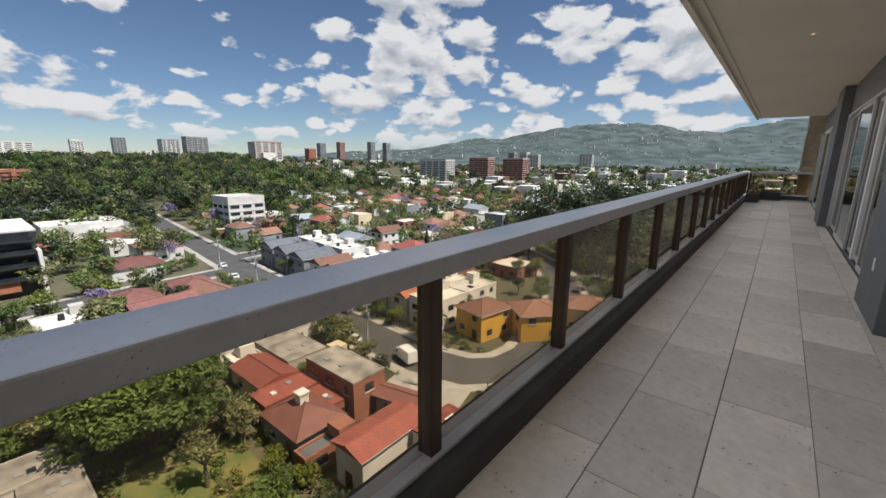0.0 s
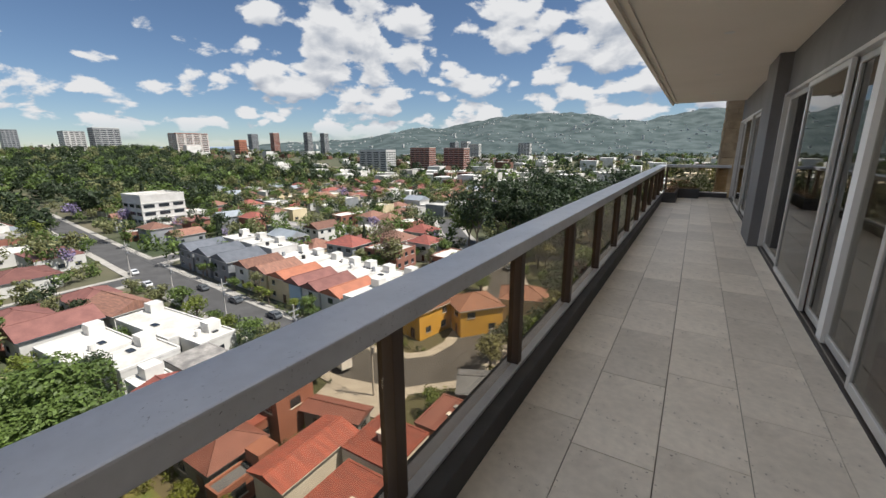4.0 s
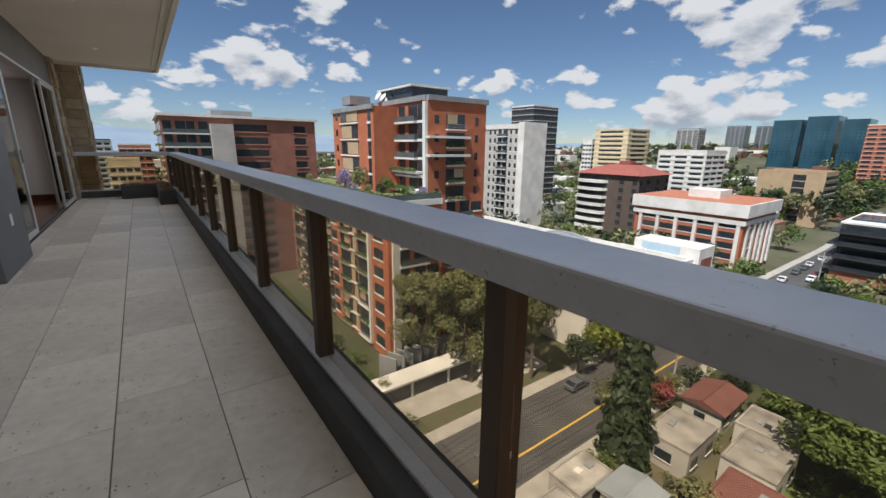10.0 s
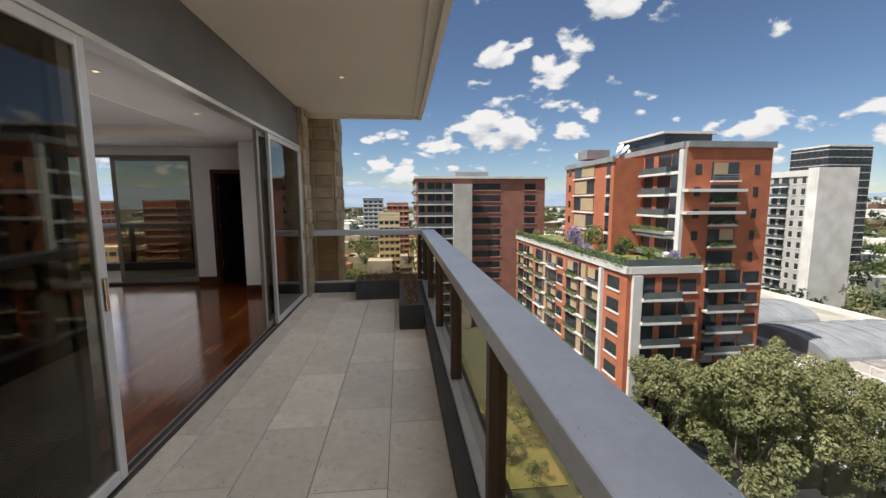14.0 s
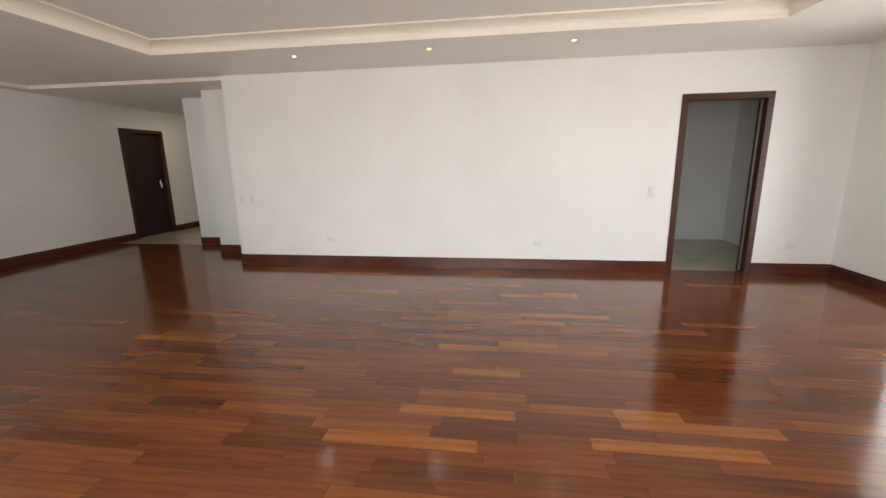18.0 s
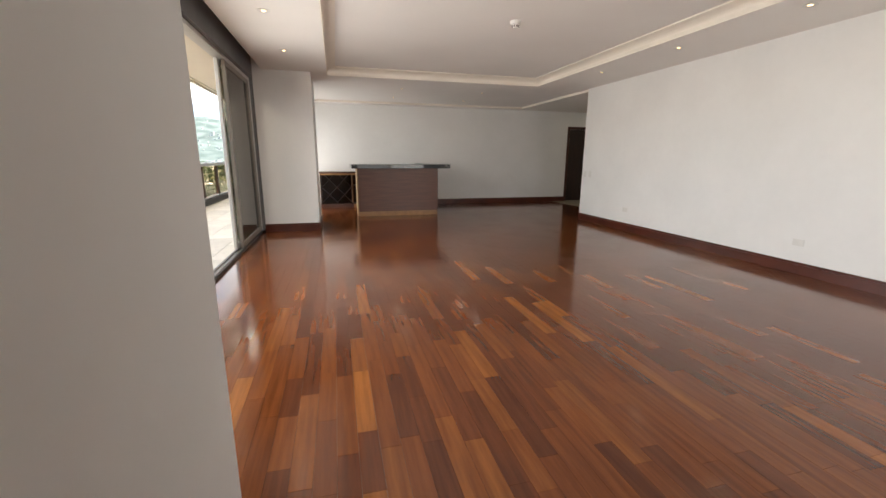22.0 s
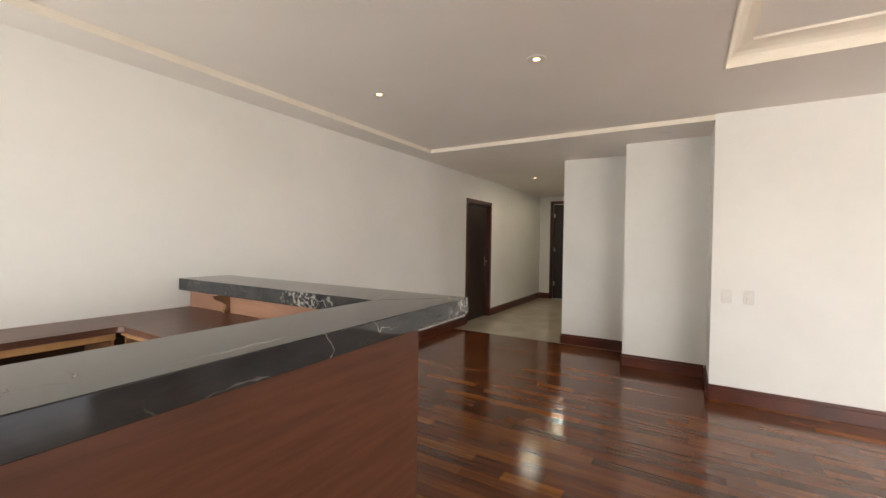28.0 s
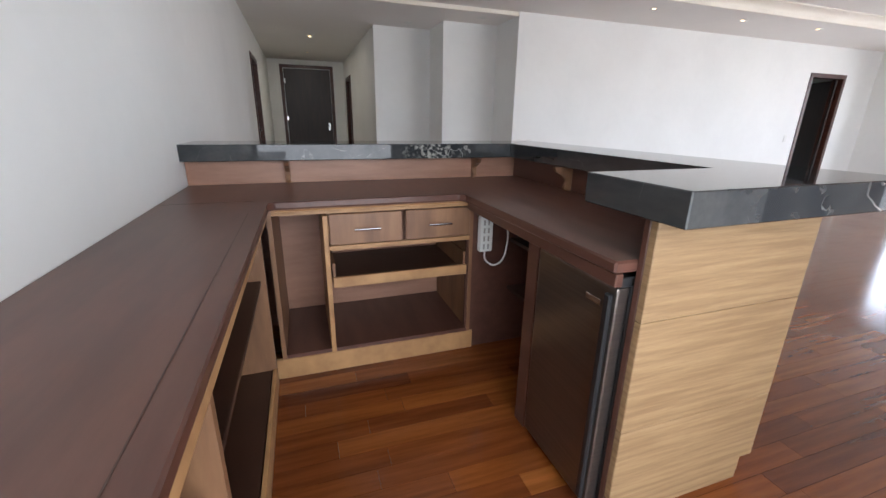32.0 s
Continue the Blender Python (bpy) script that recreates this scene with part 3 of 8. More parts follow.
structure("wall_east", wall_with_holes(bmesh.new(), "x", WX, WX + 0.15, WS - 0.2, 6.546, FZ - 0.02, 3.0, [(-0.245, 0.731, FZ - 0.02, 2.1)]), "white_wall", "plain white painted wall", "wall")
structure("wall_north", wall_with_holes(bmesh.new(), "y", WN, WN + 0.15, -0.02, 12.0, FZ - 0.02, 3.0, [(7.82, 8.83, FZ - 0.02, 2.1)]), "white_wall", "long white painted wall behind the bar", "wall")
structure("wall_south", wall_with_holes(bmesh.new(), "y", WS - 0.1, WS, 1.08, WX, FZ - 0.02, 3.0, [(2.30, 5.28, FZ - 0.02, 2.41), (1.12, 1.97, FZ - 0.02, 2.15)]), "white_wall", "white wall around the south window", "wall")
structure("wall_block", boxes((0.12, WS - 0.2, FZ - 0.02, 1.08, -0.18, 3.0)), "white_wall", "white wall block beside the sliding doors", "wall")
structure("wall_step_1", boxes((WX + 0.15, 6.40, FZ - 0.02, 6.98, 6.546, 3.0), (6.83, 6.546, FZ - 0.02, 6.98, 7.355, 3.0)), "white_wall", "first stepped white wall towards the hall", "wall")
structure("wall_step_2", boxes((6.98, 7.205, FZ - 0.02, 7.615, 7.355, 3.0), (7.465, 7.355, FZ - 0.02, 7.615, 8.21, 3.0)), "white_wall", "second stepped white wall towards the hall", "wall")
structure("wall_hall_south", wall_with_holes(bmesh.new(), "y", 8.06, 8.21, 7.615, 12.0, FZ - 0.02, 3.0, [(10.45, 11.35, FZ - 0.02, 2.1)]), "white_wall", "white side wall of the hall", "wall")
structure("wall_hall_end", wall_with_holes(bmesh.new(), "x", 11.83, 11.98, 8.21, WN, FZ - 0.02, 3.0, [(8.46, 9.66, FZ - 0.02, 2.39)]), "white_wall", "end wall of the hall around the front door", "wall")
structure("pillar", boxes((0.10, 6.345, FZ - 0.02, 0.972, 7.30, 3.0)), "white_wall", "white pillar between the sliding doors", "wall")
structure("column_south", soft(boxes((-0.204, 6.305, 0, 0.09, 7.48, ZB)), 0.006), "grey_paint", "dark grey painted balcony column", "column")
structure("column_north", soft(boxes((-0.204, 13.93, 0, 0.09, 15.1, ZB)), 0.006), "grey_paint", "dark grey painted balcony column", "column")
structure("door_header", boxes((-0.03, -0.05, DOOR_T + 0.04, 0.11, 6.3, 3.3), (-0.03, 7.48, DOOR_T + 0.04, 0.11, 13.93, 3.3), (-0.03, 15.1, DOOR_T + 0.04, 0.11, YN, 3.3)),
          "grey_paint", "grey band above the sliding doors", "wall")
structure("wall_north_room", boxes((6.5, WN + 0.15, FZ - 0.02, 6.65, YN, 3.0), (0.0, YN - 0.1, FZ - 0.02, 6.5, YN + 0.05, 3.0)), "white_wall", "plain walls closing the neighbouring room", "wall")
structure("ceiling_north_room", boxes((0.11, WN + 0.15, 2.6, 6.5, YN, 2.7)), "ceiling", "plain ceiling of the neighbouring room", "ceiling")
structure("wall_side_rooms", boxes((WX + 0.15, WS - 0.1, FZ - 0.02, 8.5, WS + 0.05, 3.0), (8.5, WS - 0.1, FZ - 0.02, 8.65, 6.4, 3.0)),
          "white_wall", "plain walls of the side room", "wall")
# closet lining coloured near black to stand in for its unlit dark
structure("wall_closet", boxes((0.9, -2.6, FZ - 0.02, 1.0, WS - 0.2, 3.0), (2.1, -2.6, FZ - 0.02, 2.2, WS - 0.2, 3.0), (0.9, -2.7, FZ - 0.02, 2.2, -2.6, 3.0)), "bar_dark", "closet behind the south door, its shade coloured into the walls", "wall")
structure("floor_side_rooms", boxes((WX, WS - 0.1, -0.3, 8.65, 6.4, FZ - 0.004)), "marble", "cream floor of the side room", "floor")
# same near-black brown carries that painted shade onto the floor
structure("floor_closet", boxes((0.9, -2.7, -0.3, 2.2, WS - 0.021, FZ - 0.004)), "bar_dark", "closet floor with its shade coloured in", "floor")
structure("roof_slab", boxes((0.0, -3.0, 3.0, 14.0, YN + 0.3, 3.35)), "concrete", "concrete slab above the flat", "ceiling")
structure("wall_far_rooms", boxes((12.0, 6.4, FZ - 0.02, 12.1, 8.06, 3.0), (6.98, 6.4, FZ - 0.02, 12.0, 6.5, 3.0), (13.9, 6.4, FZ - 0.02, 14.0, WN + 0.3, 3.0), (7.6, 11.6, FZ - 0.02, 9.2, 11.7, 3.0), (7.5, WN + 0.15, FZ - 0.02, 7.6, 11.7, 3.0), (9.2, WN + 0.15, FZ - 0.02, 9.3, 11.7, 3.0)),
          "white_wall", "plain walls behind the hall doors", "wall")

# ceiling with a coffer
CX0, CX1, CY0, CY1 = 1.22, 5.10, 0.36, 6.56
bm = boxes((0.24, WS + 0.001, ZC, 2.33, -0.951, ZC + 0.1), (5.40, WS + 0.001, ZC, WX, -0.951, ZC + 0.1))
border = [[bm.verts.new((x, y, z)) for x, y in ((x0, y0), (x1, y0), (x1, y1), (x0, y1))]
          for x0, y0, x1, y1, z in ((0.24, -0.95, 6.218, 9.617, ZC), (CX0, CY0, CX1, CY1, ZC), (CX0, CY0, CX1, CY1, ZC + 0.1), (0.24, -0.95, 6.218, 9.617, ZC + 0.1))]
for p, q in zip(border, border[1:] + border[:1]):
    for k in range(4):
        bm.faces.new((p[k], p[(k + 1) % 4], q[(k + 1) % 4], q[k]))
bmesh.ops.recalc_face_normals(bm, faces=bm.faces)
structure("ceiling_room", bm, "ceiling", "greige painted ceiling border with downlights", "ceiling")
structure("ceiling_coffer", boxes((CX0 + 0.002, CY0 + 0.002, 2.668, CX1 - 0.002, CY1 - 0.002, 2.72)), "ceiling", "raised middle of the coffered ceiling", "ceiling")
bm = bmesh.new()
rings = []
for d, z in ((0.001, ZC - 0.004), (0.012, ZC - 0.004), (0.012, 2.585), (0.022, 2.607), (0.045, 2.627), (0.080, 2.641), (0.125, 2.649), (0.140, 2.650), (0.140, 2.667), (0.001, 2.667)):
    rings.append([bm.verts.new(p) for p in ((CX0 + d, CY0 + d, z), (CX1 - d, CY0 + d, z), (CX1 - d, CY1 - d, z), (CX0 + d, CY1 - d, z))])
for p, q in zip(rings, rings[1:] + rings[:1]):
    for k in range(4):
        bm.faces.new((p[k], p[(k + 1) % 4], q[(k + 1) % 4], q[k]))
bmesh.ops.recalc_face_normals(bm, faces=bm.faces)
structure("coffer_trim", bm, "cove", "cream cove moulding around the coffer", "trim")
bm = boxes((0.11, 9.617, ZH, 6.218, WN, 2.70), (6.218, 6.546, ZH, 6.83, WN, 2.70), (6.83, 7.355, ZH, 7.465, WN, 2.70), (7.465, 8.21, ZH, 11.83, WN, 2.70))
structure("ceiling_hall", bm, "ceiling", "lower ceiling strip and hall ceiling", "ceiling")
bm = boxes((6.204, 6.546, ZH - 0.004, 6.217, 9.604, ZC - 0.001), (0.24, 9.604, ZH - 0.004, 6.217, 9.616, ZC - 0.001))
structure("ceiling_step_trim", bm, "cove", "cream edge where the ceiling steps down", "trim")
structure("curtain_pocket", boxes((0.11, -0.18, 2.72, 0.24, 9.617, 2.76), (0.24, WS, 2.72, WX, -0.95, 2.76)), "ceiling", "grey curtain recess above the glazing", "trim")

# ---------------------------------------------------------------- balcony: railing, planters, stone piers


def railing(name, label, p0, p1, inward, pitch=1.33, first=0.05):
    """A rail from p0 to p1 (x, y): kerb, posts, bronze glass and a wide flat handrail. inward: unit vector to the floor side."""
    a, b, n = Vector((*p0, 0)), Vector((*p1, 0)), Vector((*inward, 0))
    length = (b - a).length
    rz = math.degrees(math.atan2(b.y - a.y, b.x - a.x))
    root = thing(name, label, "railing", at=(a.x, a.y, 0), rz=rz)
    u = (b - a).normalized()
    side = 1 if Vector((-u.y, u.x, 0)).dot(n) > 0 else -1

    def yy(v0, v1):
        return (min(side * v0, side * v1), max(side * v0, side * v1))
    k0, k1 = yy(-0.14, 0.10)
    part("kerb", soft(boxes((0, k0, -0.03, length, k1, 0.145)), 0.006), "dark_grey", root, "dark painted kerb with worn edge")
    k0, k1 = yy(-0.10, 0.02)
    part("sill", soft(boxes((0.0, k0, 0.1455, length, k1, 0.17)), 0.004), "rail_paint", root)
    h0, h1 = yy(-0.20, 0.028)
    part("handrail", soft(boxes((-0.02, h0, 0.965, length + 0.02, h1, 1.05)), 0.008, 2), "rail_paint", root, "wide flat grey handrail with speckled dust")
    s = first
    p_0, p_1 = yy(-0.075, 0.005)
    post = None
    while s < length:
        if post is None:
            post = part("post", soft(boxes((-0.035, p_0, 0.165, 0.035, p_1, 0.967)), 0.003), "post_brown", root)
            post.location.x = s
        else:
            ob = new("post", post.data)
            ob.parent, ob.location = root, (s, 0, 0)
        s += pitch
    s = first
    g0, g1 = yy(-0.045, -0.037)
    glass = None
    while s < length - 0.1:
        end = min(s + pitch, length)
        if glass is None or end < s + pitch - 1e-4:
            ob = part("glass_pane", boxes((0.0355, g0, 0.1705, end - s - 0.0355 - 0.012, g1, 0.9645)), "rail_glass", root, "bronze tinted glass pane")
            glass = glass or ob
        else:
            ob = new("glass_pane", glass.data)
            ob.parent = root
        ob.location.x = s
        ob.visible_shadow = False
        s += pitch
    return root


railing("balcony_railing", "long grey metal railing with bronze posts and tinted glass", (XR, 0.0), (XR, YN), (1, 0))
railing("end_railing_south", "short grey railing with tinted glass closing the balcony end", (XR + 0.03, 0.0), (-0.12, 0.0), (0, 1), 1.82, 0.02)
railing("end_railing_north", "short grey railing with tinted glass closing the balcony end", (XR + 0.03, YN), (-0.12, YN), (0, -1), 1.82, 0.02)


def planter(label, outer, inner, h=0.30):
    """An L-shaped trough with a broad rim, soil, gravel and a tangle of low dry grass."""
    root = thing("planter_box", label, "planter")
    bm = bmesh.new()
    k = len(outer)
    lo, up = [bm.verts.new((*p, 0)) for p in outer], [bm.verts.new((*p, h)) for p in outer]
    iu, il = [bm.verts.new((*p, h)) for p in inner], [bm.verts.new((*p, 0.02)) for p in inner]
    for i in range(k):
        j = (i + 1) % k
        bm.faces.new((lo[i], lo[j], up[j], up[i])); bm.faces.new((up[i], up[j], iu[j], iu[i])); bm.faces.new((iu[i], iu[j], il[j], il[i]))
    part("trough", soft(bm, 0.005), "dark_grey", root)
    bm = bmesh.new()
    prism(bm, inner, 0.021, h - 0.025)
    part("soil", bm, "soil", root)
    xs, ys = [p[0] for p in inner], [p[1] for p in inner]
    rnd = random.Random(5 + int(ys[0]))

    def inside(px, py):
        hit = False
        for (ax, ay), (bx_, by_) in zip(inner, inner[1:] + inner[:1]):
            if (ay > py) != (by_ > py) and px < (bx_ - ax) * (py - ay) / (by_ - ay) + ax:
                hit = not hit
        return hit
    bm, st = bmesh.new(), bmesh.new()
    made = 0
    while made < 1500:
        px, py = rnd.uniform(min(xs), max(xs)), rnd.uniform(min(ys), max(ys))
        if not inside(px, py):
            continue
        made += 1
        if made % 5 == 0:
            q = rnd.uniform(0.008, 0.02)
            bmesh.ops.create_icosphere(st, subdivisions=1, radius=q, matrix=Matrix.Translation((px, py, h - 0.02)))
            continue
        a = rnd.uniform(0, 6.28)
        hgt, lean = rnd.uniform(0.02, 0.12), rnd.uniform(0.05, 0.26)
        if rnd.random() < 0.06:
            hgt, lean = rnd.uniform(0.12, 0.24), rnd.uniform(0.1, 0.3)
        dx, dy, w = math.cos(a), math.sin(a), rnd.uniform(0.0015, 0.003)
        side = Vector((-dy, dx, 0)) * w
        base = Vector((px, py, h - 0.026))
        bend = Vector((-dy, dx, 0)) * rnd.uniform(-0.06, 0.06)
        pts = [base, base + Vector((dx * lean * 0.3, dy * lean * 0.3, hgt * 0.8)), base + bend * 0.6 + Vector((dx * lean * 0.7, dy * lean * 0.7, hgt)), base + bend + Vector((dx * lean, dy * lean, hgt * rnd.uniform(0.2, 0.7) + 0.012))]
        prev = None
        for n_, p in enumerate(pts):
            f = 1 - 0.25 * n_
            row = (bm.verts.new(p - side * f), bm.verts.new(p + side * f))
            if prev:
                bm.faces.new((prev[0], prev[1], row[1], row[0]))
            prev = row
    tagged(part("dry_grass", bm, "dry_grass", root, "tangled dry brown grass"), kind="stuff")
    tagged(part("gravel", st, "pave", root, "loose grey gravel"), kind="stuff")
    return root


W_ = 0.065
planter("dark grey planter with dry grass in the balcony corner",
        [(-1.86, 0.12), (-0.88, 0.12), (-0.88, 0.715), (-1.56, 0.715), (-1.56, 2.27), (-1.86, 2.27)],
        [(-1.86 + W_, 0.12 + W_), (-0.88 - W_, 0.12 + W_), (-0.88 - W_, 0.715 - W_), (-1.56 - W_, 0.715 - W_), (-1.56 - W_, 2.27 - W_), (-1.86 + W_, 2.27 - W_)])
planter("dark grey planter with dry grass at the far balcony end",
        [(-1.86, 19.6), (-1.5, 19.6), (-1.5, 21.185), (-0.9, 21.185), (-0.9, 21.78), (-1.86, 21.78)],
        [(-1.86 + W_, 19.6 + W_), (-1.5 - W_, 19.6 + W_), (-1.5 - W_, 21.185 + W_), (-0.9 - W_, 21.185 + W_), (-0.9 - W_, 21.78 - W_), (-1.86 + W_, 21.78 - W_)])


def stone_pier(name, label, x0, y0, x1, y1, z0, z1, seed, setback=0.014):
    """A pier clad in rough stone blocks with uneven faces, each course its own blocks."""
    root = tagged(part(name, boxes((x0 + setback, y0 + setback, z0, x1 - setback, y1 - setback, z1)), "stone"), label, "stone pier", kind="structure")
    rnd = random.Random(seed)
    z = z0
    while z < z1 - 0.05:
        ch = min(rnd.choice((0.16, 0.2, 0.24)), z1 - z)
        for face in ("w", "n", "s"):
            lo, hi = (y0, y1) if face == "w" else (x0 + 0.03, x1)
            u = lo - (rnd.uniform(0, 0.1) if face == "w" else 0)
            while u < hi - 0.02:
                e = min(u + rnd.uniform(0.22, 0.46), hi)
                if hi - e < 0.1:
                    e = hi
                o, q = rnd.uniform(0.0, 0.032), 0.0015
                if face == "w":
                    b = (x0 - o, max(u, lo) + q, z + q, x0 + setback + 0.01, e - q, z + ch - q)
                elif face == "n":
                    b = (u + q, y1 - setback - 0.01, z + q, e - q, y1 + o, z + ch - q)
                else:
                    b = (u + q, y0 - o, z + q, e - q, y0 + setback + 0.01, z + ch - q)
                bm = boxes(b)
                for v in bm.verts:
                    v.co += Vector((rnd.uniform(-1, 1), rnd.uniform(-1, 1), rnd.uniform(-1, 1))) * 0.007
                part("stone_block", soft(bm, 0.014), "stone", root)
                u = e
        z += ch


stone_pier("wall_stone_south", "rough tan stone cladding at the balcony end", -0.10, 0.02, 0.12, 0.40, -0.3, ZB, 3)
stone_pier("wall_stone_south_outer", "rough tan stone pier outside the balcony rail", -0.46, -1.25, 0.10, -0.32, -1.6, 4.2, 4)
stone_pier("wall_stone_north", "rough tan stone pier at the far balcony end", -0.45, YN + 0.15, 0.10, YN + 1.0, -1.0, 4.2, 6)
structure("wall_stone_return", boxes((-0.04, -0.32, -0.3, 0.12, 0.03, 3.4)), "stone", "stone return behind the end rail", "wall")

# ---------------------------------------------------------------- sliding doors


def sliding_panel(name, label, u0, u1, at, axis="y", head=DOOR_T, material="alu", handle=None, z0=0.02):
    """A glazed panel from u0 to u1, its plane at `at`."""
    root = thing(name, label, "sliding door")

    def bx(a, b, c, d, t0=-0.02, t1=0.02):
        return (at + t0, a, c, at + t1, b, d) if axis == "y" else (a, at + t0, c, b, at + t1, d)
    w = 0.06
    for nm, b in (("stile", bx(u0, u0 + w, z0, head)), ("stile", bx(u1 - w, u1, z0, head)), ("top_rail", bx(u0 + w, u1 - w, head - w, head)), ("bottom_rail", bx(u0 + w, u1 - w, z0, z0 + 0.07))):
        part(nm, soft(boxes(b), 0.004), material, root)
    g = part("glass_pane", boxes(bx(u0 + w, u1 - w, z0 + 0.07, head - w, -0.004, 0.004)), "door_glass", root, "tinted glass")
    g.visible_shadow = False
    if handle is not None:
        part("handle", soft(boxes(bx(handle - 0.012, handle + 0.012, 0.98, 1.16, -0.035, -0.022)), 0.003), "chrome", root)
    return root


def track(name, u0, u1, axis="y", at=0.0, head=DOOR_T, material="alu", zs=0.0):
    root = thing(name, "metal track and head frame of the sliding doors", "door frame", kind="structure")

    def bx(a, b, c, d, t0, t1):
        return (at + t0, a, c, at + t1, b, d) if axis == "y" else (a, at + t0, c, b, at + t1, d)
    part("sill", soft(boxes(bx(u0, u1, FZ - 0.01, zs + 0.006, -0.06, 0.05)), 0.003), "dark_alu", root, "dark worn threshold")
    for o in (-0.028, 0.028):
        part("guide", boxes(bx(u0, u1, zs + 0.0065, zs + 0.016, o - 0.004, o + 0.004)), "window_alu", root)
    part("head", soft(boxes(bx(u0, u1, head, head + 0.04, -0.06, 0.06)), 0.003), material, root)
    part("jamb", soft(boxes(bx(u0, u0 + 0.03, 0.0205, head, -0.06, 0.06)), 0.003), material, root)
    part("jamb", soft(boxes(bx(u1 - 0.03, u1, 0.0205, head, -0.06, 0.06)), 0.003), material, root)
    return root


track("door_frame_1", 0.40, 6.30)
sliding_panel("sliding_door", "tinted glass sliding panel with pale aluminium frame", 0.43, 1.92, -0.028)
# inner panels take the darkened frame colour to look backlit
sliding_panel("sliding_door", "tinted glass sliding panel behind the outer one", 0.72, 2.17, 0.028, material="window_alu")
sliding_panel("sliding_door", "tinted glass sliding panel pushed open beside the column", 4.76, 6.20, -0.028, handle=4.80)
sliding_panel("sliding_door", "tinted glass sliding panel fixed behind the open one", 4.86, 6.27, 0.028, material="window_alu")
for y0, y1, nm in ((7.48, 13.93, "door_frame_2"), (15.10, 21.8, "door_frame_3")):
    track(nm, y0, y1)
    k = 4
    w = (y1 - y0 - 0.06) / k
    for i in range(k):
        sliding_panel("sliding_door", "closed tinted glass sliding panel with pale frame", y0 + 0.03 + i * w - (0.03 if i else 0), y0 + 0.03 + (i + 1) * w, 0.028 if i % 2 else -0.028, handle=None)
track("door_frame_4", 2.30, 5.28, "x", WS - 0.06, 2.37, "window_alu")
sliding_panel("window_panel", "tinted sliding window panel towards the terrace", 2.33, 3.75, WS - 0.09, "x", 2.37, "window_alu")

# south terrace beyond the window
structure("terrace_slab", boxes((2.25, -3.1, -0.3, 10.4, WS - 0.101, -0.01)), "tile", "pale stone floor of the south terrace", "floor")
railing("terrace_railing", "grey metal railing with tinted glass along the terrace", (2.25, -2.9), (10.4, -2.9), (0, 1), 1.33, 0.98)
structure("terrace_ceiling", boxes((2.25, -3.2, 2.9, 10.4, WS - 0.101, 3.0)), "balcony_ceiling", "ceiling above the terrace", "ceiling")


# ---------------------------------------------------------------- wooden doors, baseboards, sockets
def door_set(name, label, axis, at, u0, u1, h, into, leaf=True, swing=0.0, hinge=0, handle_u=None, thick=0.15):
    """Dark jambs round an opening, with a leaf either shut or swung by degrees. into: +1 or -1, the side of the wall body."""
    root = thing(name, label, "door", kind="structure")

    def bx(a, b, c, d, t0, t1):
        t0, t1 = sorted((at + into * t0, at + into * t1))
        return (t0, a, c, t1, b, d) if axis == "y" else (a, t0, c, b, t1, d)
    for nm, b in (("jamb", bx(u0, u0 + 0.07, FZ, h - 0.07, -0.015, thick + 0.015)), ("jamb", bx(u1 - 0.07, u1, FZ, h - 0.07, -0.015, thick + 0.015)), ("head", bx(u0, u1, h - 0.07, h, -0.015, thick + 0.015))):
        part(nm, soft(boxes(b), 0.004), "dark_wood", root)
    if leaf:
        w = u1 - u0 - 0.15
        bm = soft(boxes((0, -0.02, FZ + 0.012, w, 0.02, h - 0.08)), 0.003)
        lf = part("leaf", bm, "door_wood", root, "dark stained wooden door leaf")
        for zz in (0.35, h * 0.5, h - 0.35):
            part("hinge", soft(boxes((0.005, -0.027, zz - 0.05, 0.035, -0.0205, zz + 0.05)), 0.002), "chrome", lf)
        hb = boxes((w - 0.10, -0.030, 0.92, w - 0.05, -0.0205, 1.10), (w - 0.13, -0.065, 0.99, w - 0.06, -0.052, 1.01), (w - 0.085, -0.0655, 0.985, w - 0.065, -0.03, 1.015))
        part("handle", soft(hb, 0.003), "chrome", lf)
        pu = u0 + 0.075 if hinge == 0 else u1 - 0.075
        pt = at + into * thick * 0.5
        base = (0 if hinge == 0 else 180) + swing
        m = pose(pu, pt, 0, 0, 0, base) if axis == "x" else pose(pt, pu, 0, 0, 0, base + 90)
        lf.matrix_basis = m
    return root


door_set("door_east", "dark wooden door standing open into a side room", "y", WX, -0.245, 0.731, 2.10, 1, swing=-118, hinge=0)
door_set("door_north", "closed dark wooden door in the long white wall", "x", WN, 7.82, 8.83, 2.10, 1, hinge=0)
door_set("door_hall_side", "dark wooden door in the hall side wall", "x", 8.21, 10.45, 11.35, 2.10, -1)
door_set("door_south", "dark wooden door standing open beside the south window", "x", WS, 1.12, 1.97, 2.15, -1, hinge=1, swing=78)
door_set("door_entrance", "tall dark wooden front door with a chrome lock", "y", 11.83, 8.46, 9.66, 2.39, 1, hinge=1)


